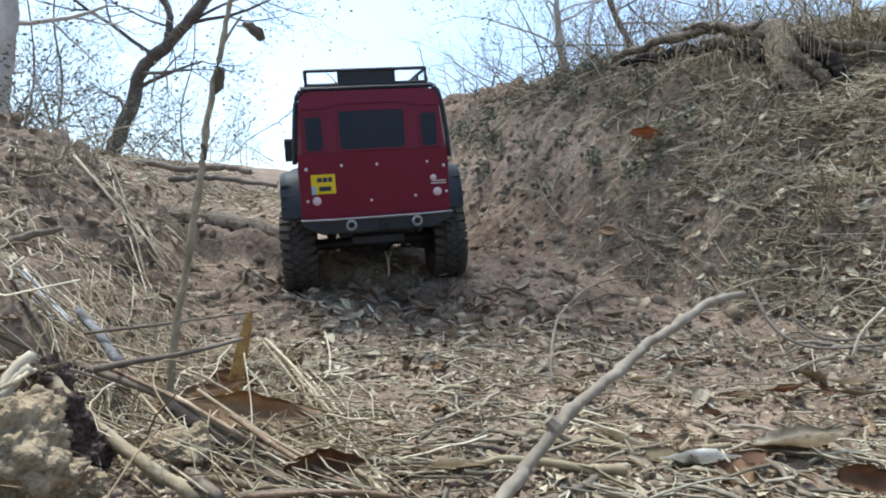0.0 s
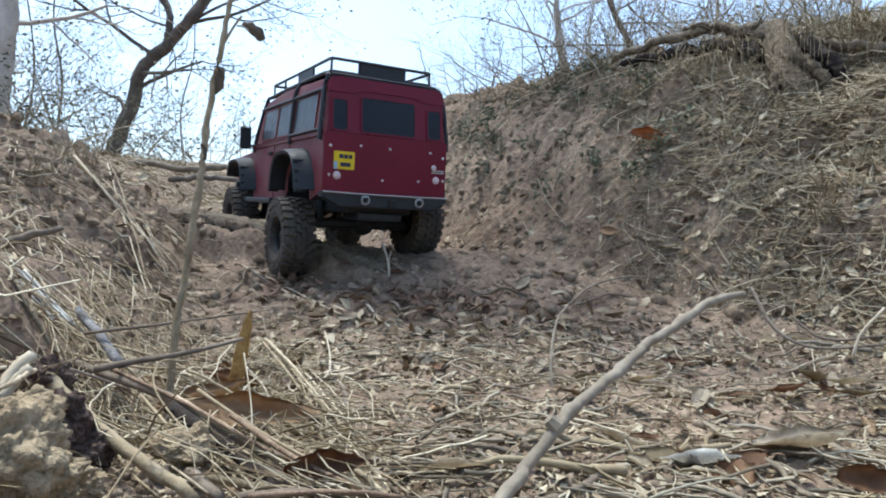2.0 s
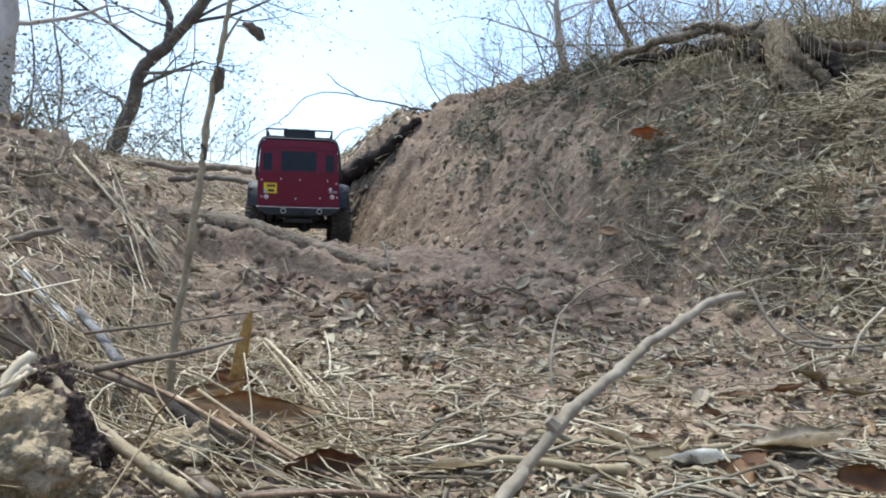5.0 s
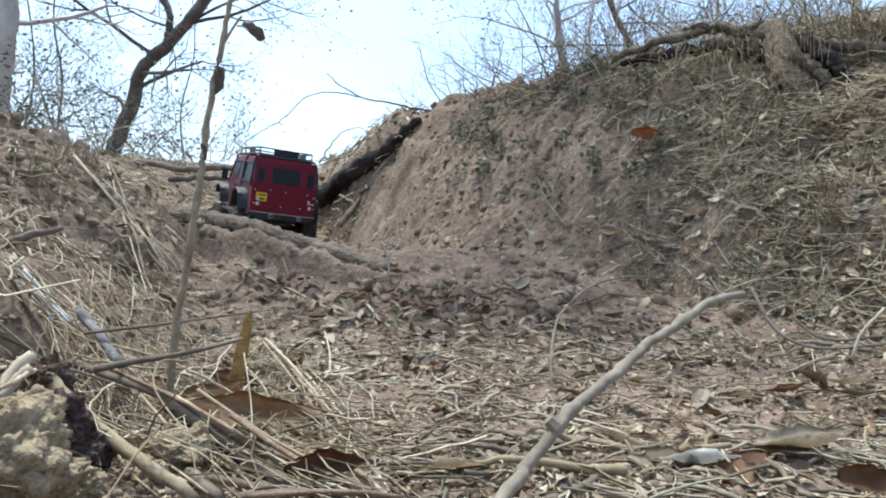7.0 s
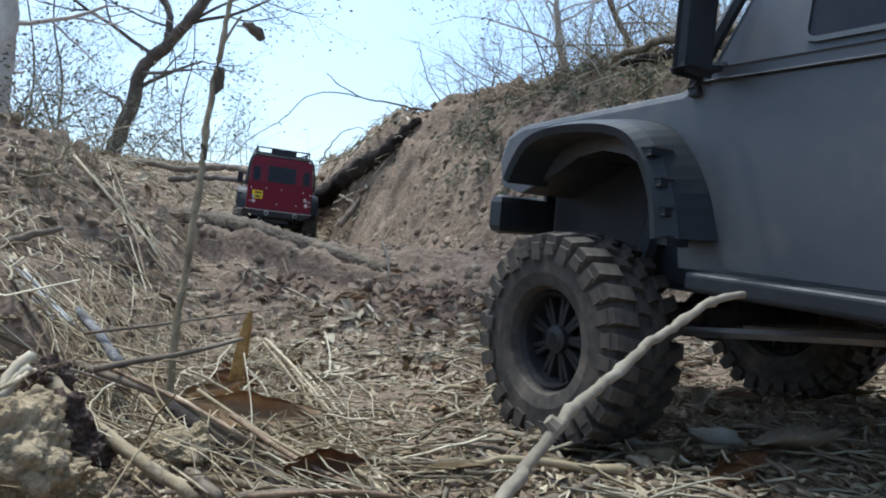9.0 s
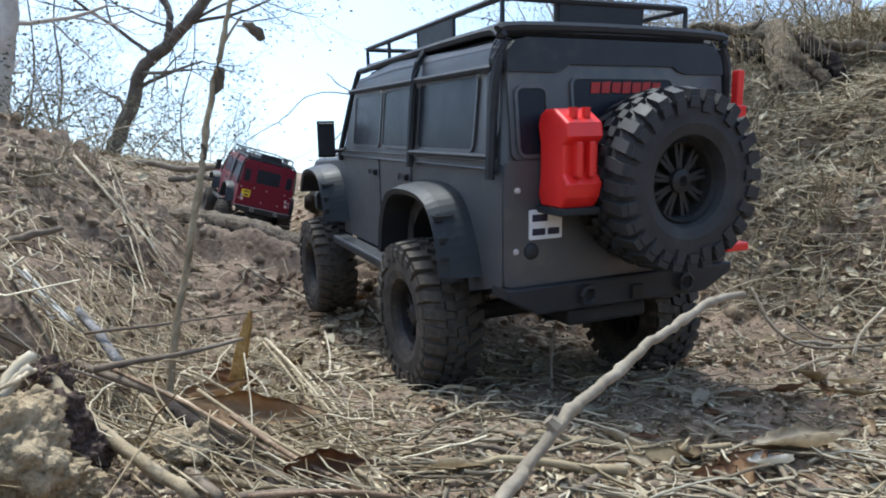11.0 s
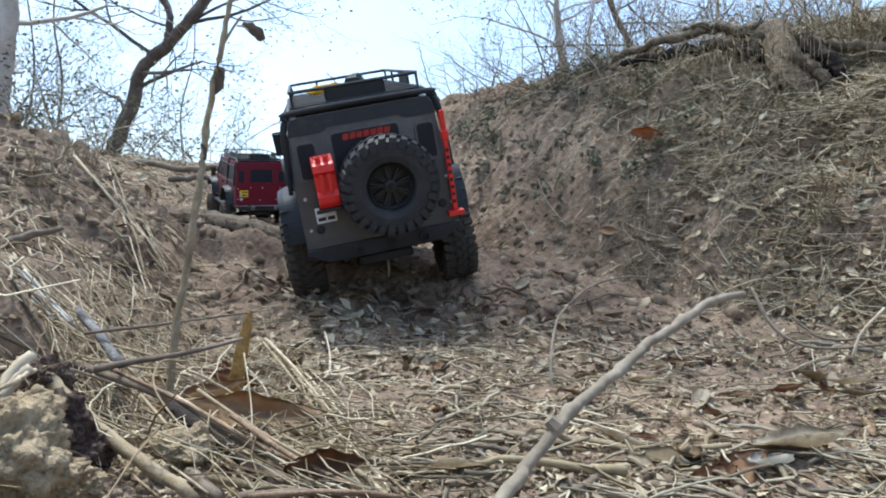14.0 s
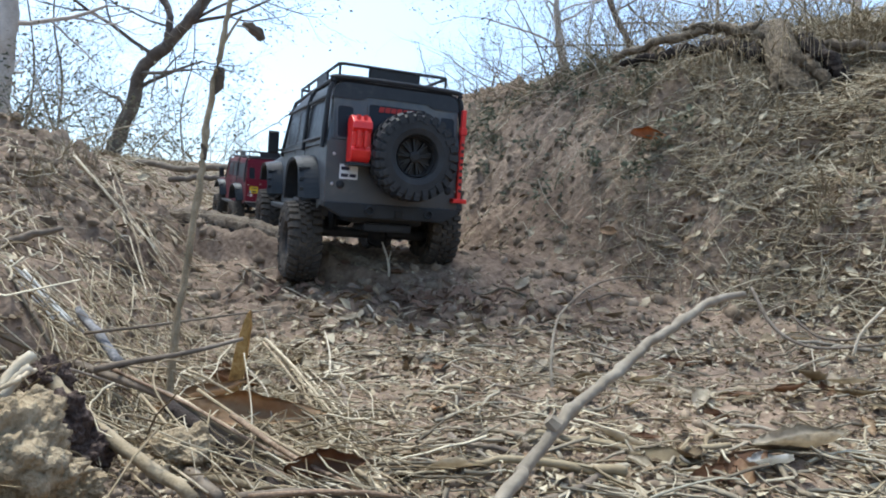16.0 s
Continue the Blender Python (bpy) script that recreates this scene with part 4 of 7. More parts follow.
# thatch of straw, fibrous roots and leaves over the littered end of the bank
def end_spots(n, lo, hi, near=0.60, far=1.28):
    """Places on the littered end of the bank, in drifts."""
    y = R.uniform(near, far, n * 3)
    u = lo + (hi - lo) * R.random(n * 3) ** 0.8
    x = u * y
    ok = (side_of(x, y)[0] > 0.015) & (R.random(n * 3) < np.clip((u - lo) / 0.12, 0, 1) * np.clip(0.6 + 1.5 * value_noise(x * 9, y * 9, 97), 0.08, 1))
    return x[ok][:n], y[ok][:n]


def downhill(x, y, m, wander):
    n = slope_normal(x, y)
    return np.arctan2(n[:, 1], n[:, 0]) + R.normal(0, wander, m)


x, y = end_spots(3600, 0.24, 0.74)
m = len(x)
bars("bank_thatch", "pale straw and stems matted over the bank", "straw", np.stack([x, y, height(x, y) + 0.002 + 0.018 * R.random(m) ** 2], -1), turned(slope_normal(x, y), R.uniform(0, 6.28, m), np.full(m, 0.3), R),
     R.uniform(0.025, 0.11, m), R.uniform(0.0004, 0.0010, m), STRAW)
x, y = end_spots(4200, 0.26, 0.74)
m = len(x)
sz = R.uniform(0.007, 0.022, m)
tagged(put_all("bank_end_leaves", LEAVES, LEAF_FACES, np.stack([x, y, height(x, y) + 0.012 * R.random(m)], -1), turned(slope_normal(x, y), R.uniform(0, 6.28, m), np.full(m, 0.6), R), np.stack([sz, sz, sz], -1), LEAF),
       "tan dead leaves caught in straw on the bank", "leaf litter", kind="stuff")
x, y = end_spots(2200, 0.16, 0.55, 0.62, 1.2)
m = len(x)
bars("fibrous_roots", "fine fibrous roots bared down the cut face", "roots", np.stack([x, y, height(x, y) + 0.003 + 0.010 * R.random(m)], -1), turned(slope_normal(x, y), downhill(x, y, m, 0.4), np.full(m, 0.25), R),
     R.uniform(0.03, 0.11, m), R.uniform(0.0003, 0.0008, m), TWIG)
# fine scraps trodden into the track
litter("track_scraps", "fine scraps of dead leaf trodden into the track", 17000, lambda x, y: (side_of(x, y)[0] < 0.05) & (y < 1.0), 0.002, 0.008, 0.004, 0.6, LEAF)
strewn("track_straw", "short broken straw trodden into the track", "straw", 1500, lambda x, y: (side_of(x, y)[0] < 0.05) & (y < 1.0), 0.006, 0.03, 0.0002, 0.0006, 0.006, 0.2, STRAW)
# crumbled soil on the near mound
x, y = R.normal(-0.15, 0.05, 2600), R.normal(0.21, 0.04, 2600)
ok = (y > 0.13) & (x < -0.06)
x, y = x[ok], y[ok]
s = 0.0006 + 0.0024 * R.random(len(x)) ** 3
tagged(put_all("mound_crumbs", CLODS, ico_faces, np.stack([x, y, height(x, y) + s * 0.3], -1), turned(slope_normal(x, y), R.uniform(0, 6.28, len(x)), np.full(len(x), 0.4), R), np.stack([s, s, s], -1), CLOD, True), "crumbled light soil on a small mound", "soil", kind="stuff")

WEED = surf("grey_green_weed", [(0.2, (0.06, 0.065, 0.04)), (0.5, (0.13, 0.135, 0.085)), (0.8, (0.24, 0.235, 0.16))], scale=30, rough=0.85, bump=0.2, depth=0.001, island=0.6)
drift = lambda x, y: (side_of(x, y)[0] > 0.05) & (side_of(x, y)[0] < 0.6) & (x / y < 0.4) & (value_noise(x * 6, y * 6, 91) + 0.6 * value_noise(x * 17, y * 17, 92) > 0.06) & (y < 2.3)
litter("bank_weeds", "small grey-green weeds growing on the bank", 5200, drift, 0.006, 0.016, 0.012, 0.9, WEED)

# ---- single things on the ground ----
def ground_z(x, y):
    return float(height(np.array([x]), np.array([y]))[0])


def fallen_leaf(x, y, size, yaw, tip=0.2, lift=0.003, material=LEAF1, curl=0.5, fold=0.5, label="curled brown dead leaf lying on litter", seed=0, wide=1.0):
    rng = random.Random(seed)
    bm = bmesh.new()
    rows, n, m = [], 12, 6
    for i in range(n + 1):
        s = i / n
        w = 0.26 * wide * math.sin(math.pi * (0.03 + 0.94 * s)) ** 0.75 * (1 - 0.3 * s) * (1 + 0.15 * rng.uniform(-1, 1))
        row = []
        for j in range(m + 1):
            q = j / m * 2 - 1
            row.append(bm.verts.new(((s - 0.5) * size, size * w * q * math.cos(fold * abs(q)), size * (w * math.sin(fold) * q * q + curl * (s - 0.5) ** 2 + 0.02 * math.sin(9 * s + 3 * q) + 0.008 * rng.uniform(-1, 1)))))
        rows.append(row)
    for a, b in zip(rows, rows[1:]):
        for j in range(m):
            bm.faces.new((a[j], b[j], b[j + 1], a[j + 1]))
    bmesh.ops.solidify(bm, geom=bm.faces[:], thickness=size * 0.006)
    ob = part("fallen_leaf", bm, material, None, label, smooth=True)
    nrm = Vector(slope_normal(np.array([x]), np.array([y]))[0])
    q = nrm.to_track_quat("Z", "Y").to_matrix().to_4x4()
    ob.matrix_basis = Matrix.Translation((x, y, ground_z(x, y) + lift)) @ q @ pose(0, 0, 0, math.degrees(tip) * rng.uniform(-1, 1), math.degrees(tip) * rng.uniform(-1, 1), yaw)
    return tagged(ob, "", "leaf", "fallen leaves")


def stick(pts, r, material=TWIG, name="stick", label="dry grey stick lying on litter", category="stick", steps=5, jitter=0.0, n=7, wobble=0.1, seed=0, knots=()):
    random.seed(seed)
    line = fine_path(pts, steps, jitter, random.Random(seed))
    rs = [r[0] + (r[1] - r[0]) * i / (len(line) - 1) for i in range(len(line))]
    for at, grow in knots:
        i = min(len(line) - 1, int(at * (len(line) - 1)))
        rs[i] *= grow
    ob = part(name, tube(bmesh.new(), line, rs, n, wobble), material, None, label, smooth=True)
    return tagged(ob, "", category)


# big leaves and bark scraps
rng = random.Random(8)
big_leaf = fallen_leaf(-0.0992, 0.3400, 0.078, 8, 0.1, 0.012, LEAF2, 0.10, 0.45, "large curled brown dead leaf on straw", 1, 0.52)
big_leaf.matrix_basis = Matrix.Translation((-0.0992, 0.3450, 0.0360)) @ pose(0, 0, 0, 62, 4, 4)
fallen_leaf(-0.1564, 0.4200, 0.07, 30, 0.2, 0.010, LEAF1, 0.3, 0.9, "large curled brown dead leaf on straw", 2, 0.6)
red_leaf = fallen_leaf(-0.0467, 0.2700, 0.034, 15, 0.2, 0.008, LEAF1, 0.3, 0.9, "curled reddish brown dead leaf on straw", 3, 1.1)
red_leaf.matrix_basis = Matrix.Translation((-0.0487, 0.2750, 0.0297)) @ pose(0, 0, 0, 55, 0, 20)
fallen_leaf(-0.1607, 0.5000, 0.05, -20, 0.2, 0.008, LEAF1, 0.4, 0.8, "dark curled dead leaf on straw", 4)
fallen_leaf(0.1705, 0.3161, 0.05, 5, 0.1, 0.006, PALE, 0.3, 0.7, "pale grey curled dead leaf on litter", 5)
pushed_leaf = fallen_leaf(0.1193, 0.3084, 0.036, -8, 0.1, 0.005, BLEACHED, 0.2, 0.6, "bleached torn dead leaf on litter", 6)
fallen_leaf(0.1076, 0.9000, 0.045, 60, 0.3, 0.012, PALE, 0.4, 0.6, "pale upright dead leaf on litter", 7)
brown_leaf = fallen_leaf(0.1658, 0.2620, 0.030, 10, 0.1, 0.006, LEAF1, 0.3, 0.6, "large reddish brown dead leaf on litter", 9, 1.1)
for k in range(70):
    y0 = 0.28 + 0.75 * rng.random() ** 1.3
    x0 = y0 * rng.uniform(-0.45, 0.68)
    if x0 > float(RIGHT_FOOT(y0)) + 0.25:
        continue
    fallen_leaf(x0, y0, rng.uniform(0.018, 0.042), rng.uniform(0, 360), 0.35, 0.004, rng.choice([LEAF1, LEAF1, PALE, STRAW, LEAF]), rng.uniform(-0.3, 0.6), rng.uniform(0.1, 0.9), seed=20 + k)
for k in range(34):
    y0 = rng.uniform(0.3, 0.62)
    x0 = y0 * rng.uniform(0.12, 0.68)
    fallen_leaf(x0, y0, rng.uniform(0.014, 0.036), rng.uniform(0, 360), 0.3, 0.005, rng.choice([PALE, STRAW, PALE, LEAF1]), rng.uniform(-0.2, 0.5), rng.uniform(0.1, 0.9), "pale weathered dead leaf lying on litter", seed=120 + k, wide=rng.uniform(0.6, 1.1))
for k in range(45):
    y0 = 0.26 + 0.8 * rng.random() ** 1.2
    x0, a, L = y0 * rng.uniform(-0.6, 0.68), rng.uniform(0, 6.28), rng.uniform(0.03, 0.10)
    if x0 > float(RIGHT_FOOT(y0)) + 0.1:
        continue
    pts = []
    for s in (-0.5, -0.15, 0.2, 0.5):
        px, py = x0 + L * s * math.cos(a) + rng.uniform(-1, 1) * 0.004, y0 + L * s * math.sin(a) + rng.uniform(-1, 1) * 0.004
        pts.append((px, py, ground_z(px, py) + 0.003 + 0.004 * rng.random()))
    r0 = rng.uniform(0.0009, 0.0024)
    tagged(stick(pts, (r0, r0 * 0.6), rng.choice([TWIG, STRAW, STICK, ROOT]), seed=k, jitter=0.0006), group="loose sticks")

# dark leaves heaped at the foot of the climb
for k, (cx, cy, w) in enumerate(((-0.205, 0.90, 0.045), (-0.03, 0.885, 0.05), (0.03, 0.87, 0.05), (-0.12, 0.82, 0.05), (0.10, 0.80, 0.07))):
    n = 60
    x, y = R.normal(cx, w, n), R.normal(cy, w * 0.6, n)
    s = R.uniform(0.010, 0.026, n)
    tagged(put_all("leaf_drift", LEAVES, LEAF_FACES, np.stack([x, y, height(x, y) + 0.004 + 0.012 * R.random(n)], -1), turned(slope_normal(x, y), R.uniform(0, 6.28, n), np.full(n, 0.6), R), np.stack([s, s, s], -1), DARKLEAF if k < 3 else LEAF),
           "dark brown leaves drifted against the climb", "leaf litter", kind="stuff")
orange_leaf = fallen_leaf(0.3264, 1.066, 0.062, 10, 0.1, 0.012, LEAF3, 0.4, 0.7, "orange brown curled dead leaf on the bank", 91, 1.1)
orange_leaf.matrix_basis = Matrix.Translation((0.3169, 1.0350, 0.2938)) @ pose(0, 0, 0, 50, 0, 15)

# tall dead stem with its withered leaves
stem = stick([(-0.1585, 0.3800, 0.0043), (-0.1564, 0.3850, 0.0550), (-0.1508, 0.3900, 0.1071), (-0.1447, 0.3950, 0.1572), (-0.1431, 0.4000, 0.1848), (-0.1388, 0.4050, 0.2234), (-0.1342, 0.4100, 0.2542), (-0.1309, 0.4150, 0.2858)], (0.0024, 0.0016), STEM,
             "dead_stem", "tall thin dead weed stem with withered leaves", "plant", 6, 0.0006, 8, 0.12, 3, ((0.42, 1.35), (0.6, 1.3), (0.85, 1.3)))
part("side_twig", tube(bmesh.new(), fine_path([(-0.1346, 0.4090, 0.2459), (-0.1287, 0.4080, 0.2553), (-0.1229, 0.4070, 0.2625)], 4), 0.0008, 5), STEM, stem)
part("side_twig", tube(bmesh.new(), fine_path([(-0.1259, 0.4080, 0.2567), (-0.1215, 0.4070, 0.2556), (-0.1184, 0.4060, 0.2529)], 4), 0.0006, 5), STICK, stem)


def withered(parent, a, b, w, seed):
    rng = random.Random(seed)
    a, b = Vector(a), Vector(b)
    bm, rows, side = bmesh.new(), [], Vector((0.2, 1, 0.3)).normalized()
    d = (b - a).normalized()
    up = d.cross(side).normalized()
    for i in range(8):
        s = i / 7
        k = w * math.sin(math.pi * (0.06 + 0.9 * s)) ** 0.7
        rows.append([bm.verts.new(a + (b - a) * s + up * (q * k * (0.7 + 0.5 * rng.random())) + side * (abs(q) * k * 0.8 + rng.uniform(-0.1, 0.1) * k)) for q in (-1, -0.4, 0.3, 1)])
    for p, q in zip(rows, rows[1:]):
        for j in range(3):
            bm.faces.new((p[j], q[j], q[j + 1], p[j + 1]))
    bmesh.ops.solidify(bm, geom=bm.faces[:], thickness=0.0003)
    part("withered_leaf", bm, ROOT, parent, "shrivelled brown leaf")


withered(stem, (-0.1229, 0.4070, 0.2577), (-0.1083, 0.4040, 0.2471), 0.004, 1)
withered(stem, (-0.1353, 0.4040, 0.2293), (-0.1401, 0.4020, 0.2117), 0.0042, 2)
withered(stem, (-0.1445, 0.3980, 0.1828), (-0.1417, 0.3960, 0.1724), 0.0022, 3)
withered(stem, (-0.1364, 0.4040, 0.2300), (-0.1336, 0.4020, 0.2243), 0.003, 4)

# crumbling lumps of soil round a hollow at the foot of the left bank, its shade put into dark clods
def soil_lump(at, size, seed, turn=0, material=CRUMB):
    bm = bmesh.new()
    bmesh.ops.create_icosphere(bm, subdivisions=5, radius=1)
    for v in bm.verts:
        p = v.co * 1.0
        k = 0.85 + 0.45 * noise.noise(p * 1.3 + Vector((seed, 0, 0))) + 0.22 * noise.noise(p * 3.1 + Vector((0, seed, 0)))
        k += 0.20 * abs(noise.noise(p * 5 + Vector((0, 0, seed)))) - 0.10 * abs(noise.noise(p * 9 + Vector((seed, seed, 0))))
        k += 0.09 * noise.noise(p * 18 + Vector((seed, 3, seed))) + 0.05 * noise.noise(p * 37 + Vector((0, seed, seed)))
        v.co = Vector((p.x * size[0], p.y * size[1], p.z * size[2])) * k
    ob = tagged(part("soil_lump", bm, material, None, "crumbling khaki lump of dry soil" if material == CRUMB else "dark brown clod with the hollow's shade in its colour", smooth=True), "", "soil", "soil lumps")
    ob.matrix_basis = Matrix.Translation(at) @ pose(0, 0, 0, 0, 0, turn)
    return ob


soil_lump((-0.1199, 0.1850, 0.0637), (0.017, 0.014, 0.015), 3, 0)
soil_lump((-0.1237, 0.2000, 0.0701), (0.010, 0.010, 0.008), 11, 20)
soil_lump((-0.1343, 0.2350, 0.0594), (0.011, 0.010, 0.012), 17, -40, DARKCLOD)
soil_lump((-0.1290, 0.2400, 0.0469), (0.010, 0.010, 0.008), 23, -40, DARKCLOD)
soil_lump((-0.1142, 0.1900, 0.0541), (0.014, 0.010, 0.008), 29, 10)
soil_lump((-0.1129, 0.2750, 0.0363), (0.016, 0.010, 0.008), 37, 0)
soil_lump((-0.1155, 0.2550, 0.0348), (0.010, 0.008, 0.005), 43, 30)
soil_lump((-0.1530, 0.2600, 0.0691), (0.010, 0.010, 0.010), 41, 30, DARKCLOD)
soil_lump((-0.1049, 0.2850, 0.0369), (0.007, 0.006, 0.008), 47, 10)
soil_lump((-0.1120, 0.2050, 0.0472), (0.008, 0.008, 0.006), 53, 0)

# the heap of split reeds, stalks and straw at the foot of the left bank
STALK = surf("brown_stalk", [(0.25, (0.08, 0.05, 0.03)), (0.5, (0.2, 0.13, 0.08)), (0.75, (0.36, 0.27, 0.18))], scale=160, rough=0.7, bump=0.6, depth=0.0012, fine=4, fine_mix=0.5)
CHAR = surf("charred_bark", [(0.3, (0.05, 0.048, 0.05)), (0.5, (0.13, 0.125, 0.125)), (0.7, (0.3, 0.29, 0.28))], scale=70, rough=0.9, bump=0.8, depth=0.002)
stick([(-0.1533, 0.2550, 0.0737), (-0.1387, 0.2500, 0.0619), (-0.1158, 0.2400, 0.0490), (-0.0838, 0.2250, 0.0353)], (0.0030, 0.0022), STEM, label="thick grey pithy stalk leaning on soil lumps", category="straw", seed=200, jitter=0.0006)
stick([(-0.2259, 0.4000, 0.0525), (-0.1445, 0.3450, 0.0442), (-0.0931, 0.3100, 0.0309), (-0.0324, 0.2650, 0.0213)], (0.0029, 0.0022), ROOT, label="dark split reed sheath on straw", category="straw", seed=201)
stick([(-0.1355, 0.3300, 0.0419), (-0.0977, 0.3000, 0.0312), (-0.0746, 0.2800, 0.0229), (-0.0605, 0.2700, 0.0172)], (0.0033, 0.0026), ROTSHADE, label="nearly black rotten reed sheath in straw", category="straw", seed=202)
stick([(-0.1367, 0.3400, 0.0439), (-0.0957, 0.3100, 0.0335), (-0.0638, 0.2850, 0.0248), (-0.0522, 0.2750, 0.0199)], (0.0019, 0.0014), CREAM, label="pale split reed stalk on straw", category="straw", seed=203)
stick([(-0.1947, 0.3800, 0.0543), (-0.1271, 0.3300, 0.0433), (-0.0786, 0.2950, 0.0314), (-0.0273, 0.2600, 0.0243)], (0.0010, 0.0007), STALK, label="reddish brown stalk lying on straw", category="straw", seed=204)
stick([(-0.0983, 0.3100, 0.0427), (-0.0627, 0.2800, 0.0324), (-0.0225, 0.2550, 0.0240)], (0.0014, 0.0009), STALK, label="reddish brown stalk lying on straw", category="straw", seed=205)
stick([(-0.1251, 0.3400, 0.0482), (-0.0799, 0.3000, 0.0363), (-0.0324, 0.2650, 0.0254)], (0.0009, 0.0006), STEM, label="thin tan stalk lying on straw", category="straw", seed=206)
stick([(-0.1540, 0.3400, 0.0453), (-0.1117, 0.2900, 0.0342), (-0.0879, 0.2700, 0.0263)], (0.0009, 0.0006), STEM, label="thin tan stalk lying on straw", category="straw", seed=207)
stick([(-0.1995, 0.3000, 0.0694), (-0.1772, 0.3100, 0.0651), (-0.1550, 0.3300, 0.0503)], (0.0009, 0.0006), ROOT, label="brown stalk lying on straw", category="straw", seed=208)
stick([(-0.2660, 0.4000, 0.0678), (-0.2253, 0.4000, 0.0576), (-0.1799, 0.3900, 0.0509), (-0.1502, 0.3900, 0.0502)], (0.0011, 0.0006), STEM, label="tan stalk lying across straw", category="straw", seed=209)
stick([(-0.2851, 0.4400, 0.0756), (-0.2329, 0.4400, 0.0607), (-0.1724, 0.4200, 0.0491), (-0.1173, 0.3800, 0.0365)], (0.0009, 0.0006), STEM, label="tan stalk lying down the straw", category="straw", seed=210)
stick([(-0.1430, 0.2150, 0.0746), (-0.1416, 0.2200, 0.0801), (-0.1382, 0.2250, 0.0843)], (0.0019, 0.0021), CREAM, label="broken cream stalk end on a soil lump", category="straw", seed=211)
stick([(-0.1393, 0.2100, 0.0730), (-0.1368, 0.2140, 0.0781), (-0.1342, 0.2170, 0.0815)], (0.0016, 0.0017), PALE, label="broken pale stalk end on a soil lump", category="straw", seed=212)
stick([(-0.2512, 0.4600, 0.0783), (-0.2232, 0.4300, 0.0657), (-0.1930, 0.4000, 0.0508)], (0.0029, 0.0032), CHAR, label="grey charred stick half buried in straw", category="stick", seed=213, jitter=0.0008)
stick([(-0.1651, 0.6200, 0.0364), (-0.1119, 0.5000, 0.0314), (-0.0762, 0.4200, 0.0242), (-0.0523, 0.3650, 0.0188)], (0.0016, 0.0007), CREAM, label="pale bent grass blade lying over litter", category="straw", seed=214)
stick([(-0.1623, 0.6000, 0.0365), (-0.1115, 0.4800, 0.0308), (-0.0773, 0.4000, 0.0237), (-0.0562, 0.3600, 0.0180)], (0.0010, 0.0006), CREAM, label="pale bent grass blade lying over litter", category="straw", seed=215)
stick([(-0.0576, 0.3100, 0.0282), (-0.0342, 0.2800, 0.0253), (-0.0189, 0.2650, 0.0191)], (0.0015, 0.0011), STEM, label="pale flattened reed blade on litter", category="straw", seed=216)
stick([(-0.0515, 0.3300, 0.0279), (-0.0305, 0.2900, 0.0243), (-0.0215, 0.2700, 0.0218)], (0.0007, 0.0006), CREAM, label="pale straw on litter", category="straw", seed=217)
stick([(-0.1386, 0.3600, 0.0592), (-0.1481, 0.3500, 0.0609), (-0.1455, 0.3350, 0.0521), (-0.1314, 0.3200, 0.0416), (-0.1123, 0.3050, 0.0323), (-0.0841, 0.2800, 0.0276)], (0.0006, 0.0005), STEM, label="thin curved root over the straw", category="root", seed=218)
stick([(-0.1308, 0.3000, 0.0427), (-0.1351, 0.2800, 0.0502), (-0.1308, 0.2650, 0.0438), (-0.1185, 0.2500, 0.0375), (-0.1004, 0.2350, 0.0325)], (0.0006, 0.0005), STEM, label="thin curved root over the straw", category="root", seed=219)
stick([(-0.1075, 0.3600, 0.0638), (-0.0992, 0.3400, 0.0511), (-0.0932, 0.3250, 0.0376), (-0.0870, 0.3000, 0.0210)], (0.0004, 0.0004), CREAM, label="thin pale stem standing in the straw", category="straw", seed=220)
stick([(-0.1089, 0.3700, 0.0544), (-0.0945, 0.3550, 0.0450), (-0.0889, 0.3450, 0.0340), (-0.0891, 0.3400, 0.0295)], (0.0004, 0.0003), CREAM, label="thin pale curled stem over a leaf", category="straw", seed=221)
stick([(-0.0948, 0.4400, 0.0364), (-0.0811, 0.4000, 0.0304), (-0.0592, 0.3600, 0.0196), (-0.0487, 0.3400, 0.0165)], (0.0005, 0.0004), STEM, label="thin pale curled stem over litter", category="straw", seed=222)
stick([(-0.0686, 0.2350, 0.0325), (-0.0493, 0.2380, 0.0330), (-0.0296, 0.2420, 0.0315), (-0.0154, 0.2450, 0.0288)], (0.0011, 0.0008), STALK, label="reddish bent twig on the ground", category="stick", seed=223)
stick([(-0.0814, 0.2500, 0.0248), (-0.0692, 0.2600, 0.0272), (-0.0498, 0.2620, 0.0251)], (0.0007, 0.0006), STEM, label="thin twig on the ground", category="stick", seed=224)
stick([(-0.2988, 0.4600, 0.1118), (-0.2744, 0.4550, 0.0889), (-0.2504, 0.4500, 0.0689)], (0.0012, 0.0009), BLEACHED, label="bleached grey-white grass stem lying down the bank", category="straw", seed=225)
stick([(-0.2942, 0.4600, 0.1048), (-0.2751, 0.4550, 0.0864), (-0.2565, 0.4500, 0.0708)], (0.0011, 0.0009), BLEACHED, label="bleached grey-white grass stem lying down the bank", category="straw", seed=226)
stick([(-0.3027, 0.4600, 0.1087), (-0.2827, 0.4550, 0.0893), (-0.2629, 0.4500, 0.0727)], (0.0011, 0.0009), BLEACHED, label="bleached grey-white grass stem lying down the bank", category="straw", seed=227)
